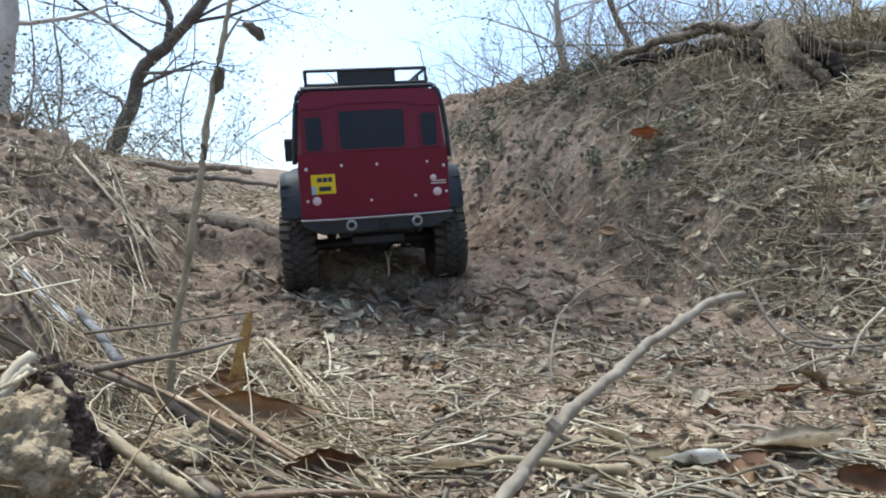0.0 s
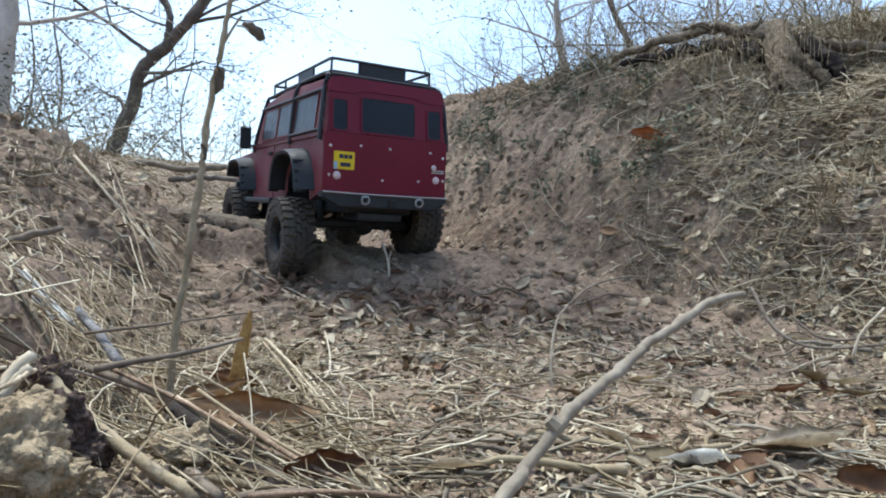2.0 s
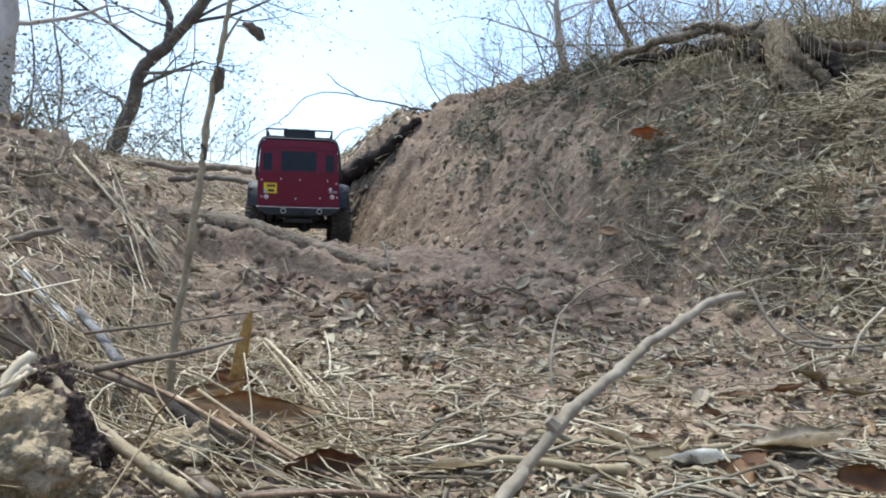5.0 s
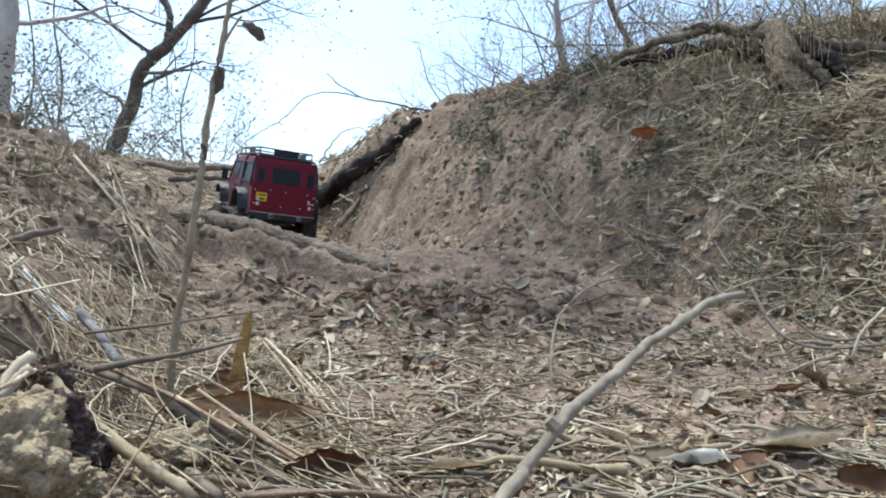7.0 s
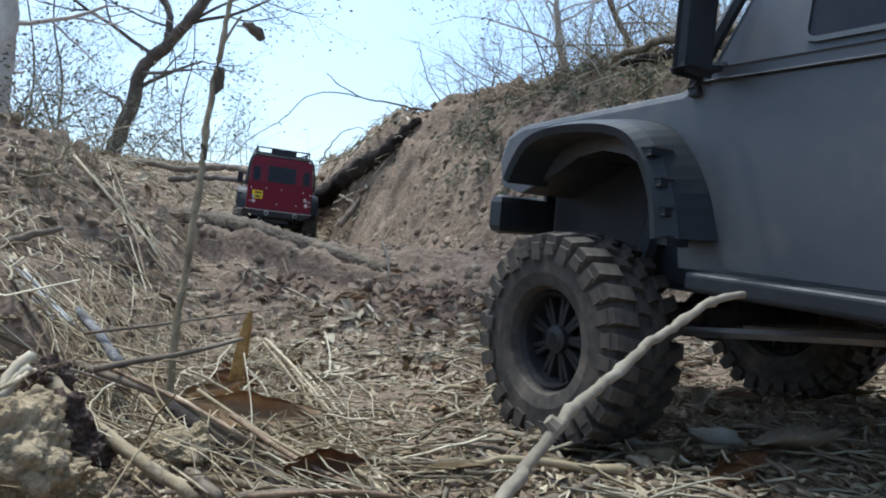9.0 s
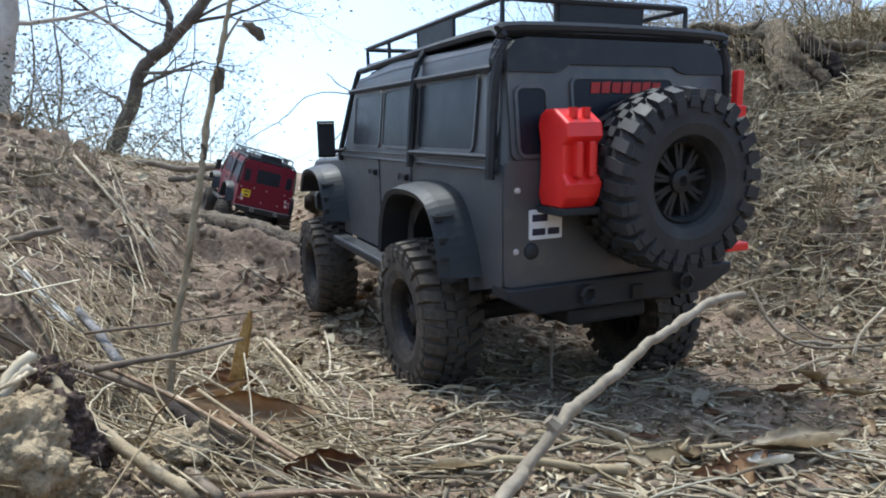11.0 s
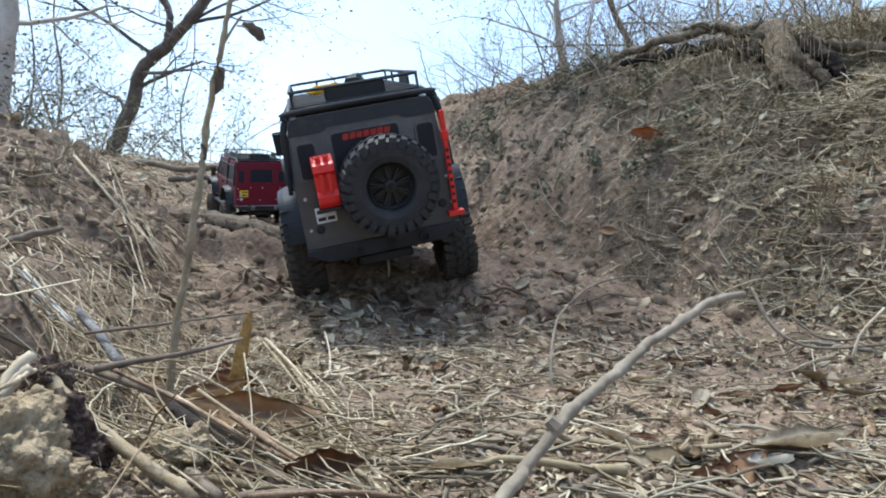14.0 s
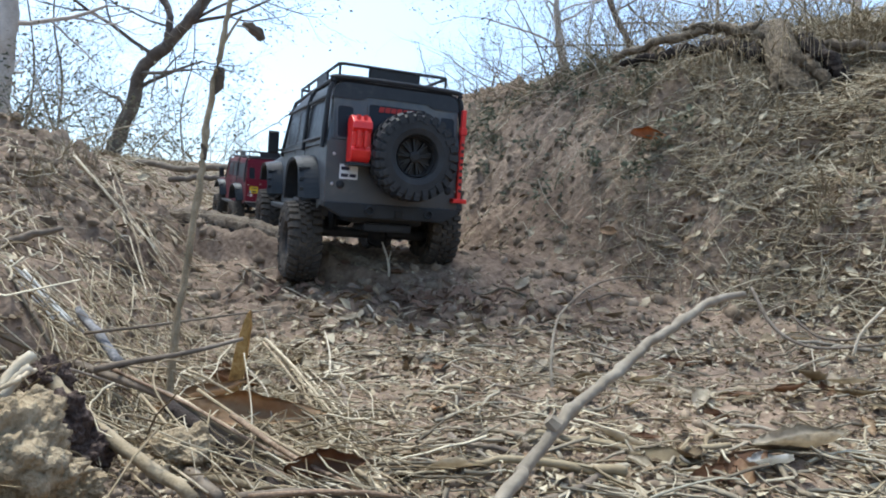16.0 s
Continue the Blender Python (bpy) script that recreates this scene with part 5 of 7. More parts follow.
stick([(-0.2895, 0.4600, 0.1056), (-0.2655, 0.4550, 0.0830), (-0.2420, 0.4500, 0.0631)], (0.0010, 0.0009), BLEACHED, label="bleached grey-white grass stem lying down the bank", category="straw", seed=228)
stick([(-0.3059, 0.4600, 0.0970), (-0.2910, 0.4550, 0.0845), (-0.2763, 0.4500, 0.0746)], (0.0009, 0.0009), BLEACHED, label="bleached grey-white grass stem lying down the bank", category="straw", seed=229)
stick([(-0.0951, 0.8368, 0.0497), (-0.0793, 0.8063, 0.0386), (-0.0597, 0.7493, 0.0317)], (0.0020, 0.0012), PALE, label="pale bent root end in litter", category="root", seed=230)
stick([(-0.2702, 0.9000, 0.0689), (-0.2343, 0.8800, 0.0536), (-0.1601, 0.8000, 0.0257)], (0.0009, 0.0006), STEM, label="pale straw lying on litter", category="straw", seed=231)
stick([(-0.2015, 0.9000, 0.0597), (-0.1896, 0.8800, 0.0424), (-0.1743, 0.8600, 0.0223)], (0.0010, 0.0006), CREAM, label="pale straw standing in litter", category="straw", seed=232)
stick([(-0.1256, 0.7088, 0.0316), (-0.0941, 0.5521, 0.0353), (-0.0799, 0.4711, 0.0325)], (0.0009, 0.0007), PALE, label="thin pale stem standing in litter", category="straw", seed=233)
stick([(0.0673, 0.6200, 0.0127), (0.0692, 0.5400, 0.0060), (0.0676, 0.4800, 0.0032)], (0.0016, 0.0012), TWIG, label="grey stick lying on litter", category="stick", seed=234)
stick([(0.3134, 0.6200, 0.0154), (0.2954, 0.5700, 0.0093), (0.2791, 0.5300, 0.0058)], (0.0011, 0.0007), CREAM, label="pale straw lying on litter", category="straw", seed=235)
stick([(0.0021, 0.4200, 0.0117), (-0.0292, 0.4100, 0.0119), (-0.0488, 0.4000, 0.0118)], (0.0012, 0.0007), STEM, label="tan stalk lying on litter", category="straw", seed=236)
stick([(0.0154, 0.3950, 0.0131), (-0.0198, 0.3650, 0.0120), (-0.0516, 0.3500, 0.0134)], (0.0012, 0.0007), STEM, label="cream stalk lying on litter", category="straw", seed=237)
stick([(0.0113, 0.3700, 0.0121), (-0.0134, 0.3600, 0.0119), (-0.0421, 0.3450, 0.0126)], (0.0008, 0.0006), CREAM, label="cream stalk lying on litter", category="straw", seed=238)
stick([(0.0767, 0.4000, 0.0101), (0.1211, 0.3900, 0.0105), (0.1575, 0.3600, 0.0104)], (0.0010, 0.0007), STEM, label="long tan stalk lying on litter", category="straw", seed=239)
stick([(0.1038, 0.4000, 0.0111), (0.0597, 0.4000, 0.0101), (0.0264, 0.4100, 0.0126)], (0.0007, 0.0006), STEM, label="long tan stalk lying on litter", category="straw", seed=240)

# splintered yellow reed
bm = prism(bmesh.new(), [(-0.0052, 0), (0.0050, 0), (0.0047, 0.030), (0.0042, 0.048), (0.0020, 0.0585), (0.0004, 0.056), (-0.0012, 0.050), (-0.0036, 0.034)], "y", -0.0022, 0.0022, 0.0012)
reed = tagged(part("reed_stub", bm, REED, None, "splintered yellow reed stub standing in straw"), "", "plant")
reed.matrix_basis = Matrix.Translation((-0.1416, 0.4500, 0.0219)) @ pose(0, 0, 0, 0, 10, 0)

# near grey branch
branch = stick([(-0.11, -0.06, 0.004), (-0.052, 0.021, 0.040), (0.0068, 0.1050, 0.0769), (0.0146, 0.1180, 0.0811), (0.0215, 0.1260, 0.0862), (0.0283, 0.1330, 0.0902), (0.0363, 0.1400, 0.0938), (0.0466, 0.1500, 0.0990), (0.0554, 0.1570, 0.1022), (0.0670, 0.1660, 0.1068), (0.0785, 0.1740, 0.1080)],
               (0.0013, 0.001), STICK, "near_branch", "pale grey dry branch rising from the ground", "stick", 6, 0.0003, 10, 0.08, 5, ((0.45, 1.4), (0.63, 1.35), (0.82, 1.25), (0.91, 1.3)))
part("bud", tube(bmesh.new(), [(0.0213, 0.1250, 0.0865), (0.0197, 0.1250, 0.0881)], [0.0018, 0.0012], 7), STICK, branch)

# half-buried log along the lip of the climb
log_line = [(-0.5248, 1.2400, 0.1673), (-0.4417, 1.1600, 0.1741), (-0.3647, 1.1200, 0.1627), (-0.2863, 1.0750, 0.1464), (-0.2152, 1.0400, 0.1271), (-0.1483, 1.0050, 0.1072), (-0.0777, 0.9750, 0.0894)]
half_log = stick(log_line, (0.020, 0.010), LOGSOIL, "half_buried_log", "half-buried log caked with soil along the climb", "log", 8, 0.002, 14, 0.16, 61)
# near-black bar below the log paints the shadow it throws
stick([(x, y - 0.013, z - 0.012) for x, y, z in log_line[:-1]], (0.010, 0.005), ROTSHADE, "log_shadow", "near-black bar painting the shade beneath the soil-caked log", "log", 8, 0.002, 9, 0.3, 62)

# other single sticks, from the clip's litter
stick([(-0.3657, 0.5500, 0.1223), (-0.3486, 0.5600, 0.1309), (-0.3248, 0.5700, 0.1384)], (0.005, 0.0022), ROOT, label="broken dark stick on the straw bank", seed=11, jitter=0.001)
stick([(-0.1890, 0.3600, 0.0547), (-0.1707, 0.3700, 0.0576), (-0.1463, 0.3800, 0.0607), (-0.1201, 0.4000, 0.0661)], (0.0022, 0.0012), ROOT, label="brown stick lying across straw", seed=12)
stick([(-0.2258, 0.4200, 0.0669), (-0.1795, 0.4200, 0.0723), (-0.1186, 0.4600, 0.0783)], (0.0012, 0.0006), ROOT, label="thin brown stem lying across straw", seed=13)
stick([(-0.0741, 0.2400, 0.0307), (-0.0537, 0.2400, 0.0323), (-0.0305, 0.2500, 0.0282), (-0.0141, 0.2600, 0.0219)], (0.0016, 0.001), ROOT, label="reddish bent twig on the ground", seed=14)
stick([(0.0831, 0.5000, 0.0017), (0.0842, 0.5200, 0.0322), (0.0938, 0.5500, 0.0598), (0.1050, 0.5600, 0.0730)], (0.0014, 0.0009), STICK, label="thin bent twig standing in litter", seed=15)
stick([(0.1136, 0.6200, 0.0653), (0.1489, 0.6600, 0.0842), (0.1995, 0.7000, 0.0909), (0.2646, 0.7500, 0.0825)], (0.0014, 0.0007), ROOT, label="thin arched root over the litter", category="root", seed=16)
stick([(-0.0798, 0.9500, 0.0628), (-0.0773, 0.9500, 0.0966), (-0.0870, 0.9500, 0.1305)], (0.0022, 0.0015), PALE, label="pale forked root standing in soil", category="root", seed=17)
stick([(-0.0790, 0.9500, 0.0966), (-0.0741, 0.9500, 0.1168)], (0.0014, 0.0008), PALE, label="short pale root fork in soil", category="root", seed=18)
stick([(0.2871, 0.6200, 0.0837), (0.2882, 0.5800, 0.0516), (0.3060, 0.5500, 0.0388), (0.3448, 0.5200, 0.0455)], (0.0018, 0.001), ROOT, label="long arched dark root lying on litter", category="root", seed=19)
stick([(0.3134, 0.6000, 0.0595), (0.3268, 0.5700, 0.0431), (0.3647, 0.5500, 0.0482)], (0.0014, 0.001), ROOT, label="arched dark root on litter", category="root", seed=20)
stick([(0.3078, 0.5000, 0.0399), (0.3142, 0.5000, 0.0568), (0.3316, 0.5000, 0.0759)], (0.0012, 0.001), PALE, label="pale bent stem on litter", category="stick", seed=21)
stick([(0.3714, 1.1200, 0.2824), (0.3517, 1.0800, 0.2217), (0.3546, 1.0300, 0.1383), (0.3582, 0.9800, 0.0460)], (0.0022, 0.0012), STICK, label="long pale root hanging down the bank", category="root", seed=22)
stick([(0.2343, 1.2500, 0.3066), (0.2605, 1.2000, 0.2330), (0.2597, 1.1300, 0.1401)], (0.0018, 0.001), STICK, label="pale root hanging down the bank", category="root", seed=23)
stick([(0.3191, 1.1200, 0.2634), (0.3230, 1.0700, 0.1844), (0.3228, 1.0400, 0.1473)], (0.0016, 0.001), ROOT, label="root hanging down the bank", category="root", seed=24)
stick([(-0.3104, 2.0000, 0.2828), (-0.1998, 1.9000, 0.2263), (-0.1053, 1.8000, 0.1902)], (0.002, 0.0012), PALE, label="pale thin stick leaning on the bank", seed=25)
stick([(-0.2965, 1.9000, 0.1861), (-0.2589, 1.9200, 0.2356), (-0.2249, 1.9500, 0.2953)], (0.010, 0.006), ROOT, label="short stout stick leaning on the bank", seed=26)

# straw fans over the left bank
rng = random.Random(5)
FANS = [([(-0.3828, 0.5908, 0.1130), (-0.3237, 0.5152, 0.1034), (-0.3091, 0.5076, 0.0933), (-0.2820, 0.4784, 0.0851), (-0.2906, 0.5100, 0.0724), (-0.2796, 0.5080, 0.0623)], 0.0024), ([(-0.2824, 0.4248, 0.1096), (-0.3045, 0.4712, 0.1012), (-0.2959, 0.4716, 0.0940), (-0.2889, 0.4744, 0.0866), (-0.2821, 0.4780, 0.0791), (-0.2766, 0.4840, 0.0712)], 0.002), ([(-0.6028, 1.0868, 0.2730), (-0.5254, 0.9992, 0.2276), (-0.4848, 0.9756, 0.1928), (-0.4524, 0.9664, 0.1602), (-0.4015, 0.9140, 0.1278), (-0.3809, 0.9280, 0.0972)], 0.002), ([(-0.5800, 1.0788, 0.2490), (-0.5489, 1.0752, 0.2249), (-0.4793, 0.9916, 0.1948), (-0.4482, 0.9824, 0.1725), (-0.4300, 1.0020, 0.1514), (-0.4116, 1.0240, 0.1296)], 0.002),
        ([(-0.5797, 1.1508, 0.2674), (-0.5200, 1.0572, 0.2141), (-0.4625, 0.9636, 0.1682), (-0.4093, 0.8744, 0.1296), (-0.3759, 0.8240, 0.0969), (-0.3288, 0.7400, 0.0704)], 0.0018), ([(-0.4448, 0.7668, 0.1337), (-0.3931, 0.7012, 0.1206), (-0.4045, 0.7476, 0.1080), (-0.3893, 0.7464, 0.0953), (-0.3655, 0.7280, 0.0836), (-0.3107, 0.6440, 0.0769)], 0.0016), ([(-0.1957, 0.4868, 0.0131), (-0.1415, 0.4192, 0.0151), (-0.0971, 0.3556, 0.0202), (-0.0673, 0.3224, 0.0197), (-0.0424, 0.2940, 0.0195), (-0.0210, 0.2640, 0.0217)], 0.0024), ([(-0.1850, 0.4508, 0.0133), (-0.1433, 0.3912, 0.0168), (-0.1107, 0.3436, 0.0201), (-0.0863, 0.3104, 0.0213), (-0.0679, 0.2900, 0.0199), (-0.0501, 0.2640, 0.0217)], 0.002),
        ([(-0.1848, 0.7168, 0.0203), (-0.1469, 0.6232, 0.0159), (-0.1145, 0.5356, 0.0155), (-0.0894, 0.4664, 0.0160), (-0.0736, 0.4340, 0.0111), (-0.0555, 0.3760, 0.0151)], 0.002), ([(-0.1683, 0.6988, 0.0169), (-0.1365, 0.6192, 0.0145), (-0.1064, 0.5316, 0.0172), (-0.0853, 0.4744, 0.0174), (-0.0705, 0.4420, 0.0143), (-0.0556, 0.4000, 0.0152)], 0.0016), ([(-0.2418, 0.5548, 0.0264), (-0.2048, 0.5032, 0.0146), (-0.1632, 0.4316, 0.0120), (-0.1238, 0.3544, 0.0169), (-0.0955, 0.2980, 0.0212), (-0.0747, 0.2560, 0.0247)], 0.0016), ([(-0.2809, 0.5308, 0.0664), (-0.2665, 0.5152, 0.0601), (-0.2545, 0.5036, 0.0538), (-0.2480, 0.5024, 0.0463), (-0.2418, 0.5020, 0.0387), (-0.2311, 0.4920, 0.0328)], 0.0045),
        ([(-0.2156, 0.3948, 0.0400), (-0.1991, 0.3952, 0.0264), (-0.1788, 0.3876, 0.0149), (-0.1384, 0.3304, 0.0191), (-0.0986, 0.2620, 0.0310), (-0.0815, 0.2440, 0.0287)], 0.0055), ([(-0.0682, 0.3588, 0.0138), (-0.0563, 0.3352, 0.0157), (-0.0449, 0.3076, 0.0196), (-0.0360, 0.2904, 0.0208), (-0.0275, 0.2700, 0.0236), (-0.0210, 0.2640, 0.0217)], 0.002), ([(-0.2721, 0.6008, 0.0390), (-0.2733, 0.6472, 0.0338), (-0.2717, 0.6936, 0.0288), (-0.2682, 0.7424, 0.0237), (-0.2507, 0.7580, 0.0229), (-0.2306, 0.7680, 0.0230)], 0.0014), ([(-0.2305, 0.5988, 0.0139), (-0.2129, 0.6152, 0.0120), (-0.1890, 0.6156, 0.0130), (-0.1636, 0.6104, 0.0149), (-0.1415, 0.6180, 0.0147), (-0.1147, 0.6040, 0.0181)], 0.0012),
        ([(-0.2112, 0.3588, 0.0594), (-0.1915, 0.3172, 0.0638), (-0.1384, 0.2236, 0.0785), (-0.1309, 0.2064, 0.0799), (-0.1312, 0.2020, 0.0791), (-0.1330, 0.2000, 0.0778)], 0.0018), ([(-0.2998, 0.9988, 0.0954), (-0.2587, 0.9592, 0.0818), (-0.2237, 0.9356, 0.0684), (-0.1874, 0.8984, 0.0568), (-0.1478, 0.8300, 0.0489), (-0.1186, 0.8040, 0.0389)], 0.002), ([(-0.2802, 0.9748, 0.0878), (-0.2453, 0.9392, 0.0738), (-0.2113, 0.8996, 0.0613), (-0.1782, 0.8544, 0.0504), (-0.1484, 0.8140, 0.0406), (-0.1205, 0.7720, 0.0323)], 0.0016), ([(-0.2306, 0.3468, 0.0850), (-0.2354, 0.3672, 0.0811), (-0.2553, 0.4136, 0.0741), (-0.2745, 0.4624, 0.0663), (-0.2678, 0.4700, 0.0630), (-0.2687, 0.4920, 0.0578)], 0.0012),
        ([(-0.5187, 0.8448, 0.2210), (-0.5260, 0.8912, 0.2145), (-0.4960, 0.8756, 0.2009), (-0.4919, 0.9064, 0.1915), (-0.4785, 0.9220, 0.1802), (-0.4675, 0.9440, 0.1688)], 0.0018), ([(-0.6307, 1.1548, 0.2875), (-0.5957, 1.1592, 0.2586), (-0.5576, 1.1576, 0.2290), (-0.5422, 1.2064, 0.2029), (-0.4681, 1.1220, 0.1685), (-0.4250, 1.1040, 0.1397)], 0.0022), ([(-0.5007, 0.7628, 0.1918), (-0.4919, 0.7592, 0.1734), (-0.4550, 0.7116, 0.1532), (-0.4331, 0.6864, 0.1357), (-0.3785, 0.6080, 0.1195), (-0.3217, 0.5240, 0.1071)], 0.0016), ([(-0.6067, 0.9488, 0.2737), (-0.5483, 0.8552, 0.2469), (-0.5448, 0.8476, 0.2343), (-0.5429, 0.8424, 0.2222), (-0.5208, 0.8060, 0.2068), (-0.5157, 0.7960, 0.1949)], 0.0018),
        ([(-0.5201, 0.9988, 0.2225), (-0.4899, 0.9792, 0.1939), (-0.4625, 0.9636, 0.1666), (-0.4332, 0.9424, 0.1400), (-0.3980, 0.9060, 0.1146), (-0.3720, 0.8880, 0.0906)], 0.0022), ([(-0.4590, 0.9268, 0.1522), (-0.4148, 0.8672, 0.1266), (-0.3966, 0.8596, 0.1032), (-0.3752, 0.8444, 0.0806), (-0.3240, 0.7580, 0.0641), (-0.2955, 0.7200, 0.0473)], 0.0016), ([(-0.2492, 0.3748, 0.0949), (-0.2672, 0.4212, 0.0861), (-0.2823, 0.4676, 0.0760), (-0.2674, 0.4664, 0.0698), (-0.2725, 0.5020, 0.0591), (-0.2602, 0.5080, 0.0515)], 0.0018), ([(-0.3185, 0.5188, 0.1028), (-0.3090, 0.5312, 0.0880), (-0.2877, 0.5236, 0.0743), (-0.2661, 0.5144, 0.0611), (-0.2513, 0.5180, 0.0466), (-0.2427, 0.5360, 0.0295)], 0.0018),
        ([(-0.4487, 0.9908, 0.1713), (-0.4351, 0.9792, 0.1507), (-0.4026, 0.9236, 0.1302), (-0.3874, 0.9064, 0.1115), (-0.3712, 0.8860, 0.0937), (-0.3612, 0.8800, 0.0760)], 0.0016), ([(-0.2398, 0.6228, 0.0149), (-0.1888, 0.5352, 0.0152), (-0.1486, 0.4636, 0.0166), (-0.1218, 0.4224, 0.0143), (-0.0958, 0.3740, 0.0163), (-0.0779, 0.3480, 0.0141)], 0.0022), ([(-0.1736, 0.4828, 0.0140), (-0.1333, 0.4272, 0.0160), (-0.1068, 0.4036, 0.0122), (-0.0778, 0.3584, 0.0158), (-0.0560, 0.3300, 0.0162), (-0.0366, 0.3000, 0.0185)], 0.002), ([(-0.0535, 0.3428, 0.0156), (-0.0387, 0.3352, 0.0188), (-0.0239, 0.3196, 0.0243), (-0.0108, 0.3184, 0.0255), (0.0022, 0.3220, 0.0252), (0.0158, 0.3320, 0.0231)], 0.0018),
        ([(-0.0376, 0.3308, 0.0193), (-0.0274, 0.3232, 0.0232), (-0.0181, 0.3236, 0.0248), (-0.0086, 0.3184, 0.0279), (0.0006, 0.3300, 0.0262), (0.0111, 0.3640, 0.0184)], 0.0016), ([(0.0931, 0.3588, 0.0169), (0.1030, 0.3512, 0.0171), (0.1125, 0.3436, 0.0175), (0.1237, 0.3424, 0.0160), (0.1304, 0.3300, 0.0180), (0.1390, 0.3240, 0.0181)], 0.0016), ([(0.3532, 0.6988, 0.0198), (0.3295, 0.6432, 0.0180), (0.3174, 0.6116, 0.0137), (0.2936, 0.5584, 0.0144), (0.2780, 0.5220, 0.0133), (0.2524, 0.4680, 0.0172)], 0.0018), ([(0.2933, 0.5708, 0.0140), (0.3063, 0.5752, 0.0171), (0.3349, 0.6076, 0.0154), (0.3524, 0.6184, 0.0177), (0.3802, 0.6460, 0.0176), (0.4202, 0.6920, 0.0150)], 0.002)]
rng = random.Random(15)
for pts, r in list(FANS):
    j = Vector((rng.gauss(0, 0.012), rng.gauss(0, 0.008), 0.003))
    FANS.append(([Vector(p) + j * rng.uniform(0.4, 1.3) for p in pts], min(r, 0.002) * rng.uniform(0.5, 0.9)))
for k, (pts, r) in enumerate(FANS):
    tagged(stick(pts, (r * 0.62, r * 0.4), CREAM if r < 0.004 else ROOT, "straw_stem", "long bleached dry grass stem lying down the bank", "straw", 4, 0.0004, 6, 0.1, 60 + k), group="straw stems")


# ---- trees, logs and the far side ----
def grow(bm, p, d, length, r, depth, rng, tips, spread=0.6, droop=0.0):
    """A twisting limb that forks into finer twigs."""
    pts, rs = [p.copy()], [r]
    steps = 5
    for i in range(steps):
        d = (d + Vector([rng.gauss(0, 0.13) for _ in range(3)]) + Vector((0, 0, droop))).normalized()
        p = p + d * (length / steps)
        pts.append(p.copy())
        rs.append(r * (1 - 0.5 * (i + 1) / steps))
        if depth and i > 0 and rng.random() < 0.8:
            side = d.cross(Vector([rng.gauss(0, 1) for _ in range(3)])).normalized()
            grow(bm, p.copy(), (d + side * rng.uniform(0.6, 1.3) * spread * 1.4).normalized(), length * rng.uniform(0.45, 0.75), rs[-1] * 0.6, depth - 1, rng, tips, spread, droop)
    tube(bm, pts, rs, 5 if depth else 3, cap=False)
    tips.extend(pts[2:])


def leaf_cloud(name, tips, per, size, spread, parent, seed, material=FOLIAGE):
    rng = np.random.default_rng(seed)
    P = np.repeat(np.array([t[:] for t in tips]), per, 0)
    P = P + rng.normal(0, spread, P.shape)
    s = size * rng.uniform(0.5, 1.4, len(P))
    n = rng.normal(size=P.shape)
    n /= np.linalg.norm(n, axis=1, keepdims=True)
    ob = put_all(name, LEAVES, LEAF_FACES, P, turned(n, rng.uniform(0, 6.28, len(P)), np.zeros(len(P)), rng), np.stack([s, s, s], -1), material)
    ob.parent = parent
    return tagged(ob, kind="stuff")


def tree(label, trunk, r0, r1, limbs, material, seed, leaf=(0, 0.03, 0.06), length=1.2, depth=2, spread=0.6, name="tree", droop=0.0, start=0.25):
    rng = random.Random(seed)
    line = fine_path(trunk, 6, r0 * 0.12, rng)
    rs = [r0 + (r1 - r0) * i / (len(line) - 1) for i in range(len(line))]
    random.seed(seed)
    t = tagged(new(name), label, "tree" if name == "tree" else "bush")
    part("trunk", tube(bmesh.new(), line, rs, 9, 0.1), material, t, smooth=True)
    bm, tips = bmesh.new(), []
    for k in range(limbs):
        i = int(len(line) * (start + (1 - start) * k / max(limbs, 1)))
        i = min(i, len(line) - 1)
        d = Vector((rng.gauss(0, 1), rng.gauss(0, 0.6), rng.uniform(-0.1, 0.9))).normalized()
        grow(bm, line[i].copy(), d, length * rng.uniform(0.6, 1.1), max(rs[i] * 0.35, 0.004), depth, rng, tips, spread, droop)
    tagged(part("crown", bm, material, t), kind="stuff")
    if leaf[0] and tips:
        leaf_cloud("foliage", tips, leaf[0], leaf[1], leaf[2], t, seed)
    return t


def bare_bush(label, base, width, high, stems, seed, r=0.004, leaf=(0, 0.01, 0.02), material=TWIG, name="bush", lean=(0, 0, 1), depth=2):
    rng = random.Random(seed)
    t = tagged(new(name), label, "bush")
    bm, tips = bmesh.new(), []
    for k in range(stems):
        p = Vector(base) + Vector((rng.uniform(-1, 1) * width, rng.uniform(-1, 1) * width * 0.6, -0.03))
        d = (Vector(lean) + Vector((rng.gauss(0, 0.8), rng.gauss(0, 0.5), rng.uniform(-0.5, 0.2)))).normalized()
        grow(bm, p, d, high * rng.uniform(0.4, 1.1), r * rng.uniform(0.5, 1.2), depth, rng, tips, 0.9)
    tagged(part("twig_mass", bm, material, t), kind="stuff")
    if leaf[0]:
        leaf_cloud("foliage", tips, leaf[0], leaf[1], leaf[2], t, seed)
    return t


# overhanging crown that dapples the climb
tree("overhanging tree with sparse withered foliage", [(-4.7, 2.1, 0.4), (-3.9, 2.2, 1.8), (-2.9, 2.15, 2.9), (-1.9, 2.05, 3.5), (-1.08, 2.05, 3.7), (-0.53, 2.0, 3.8)], 0.09, 0.02, 9, BARK, 21, (3, 0.06, 0.05), 0.40, 2, start=0.86)

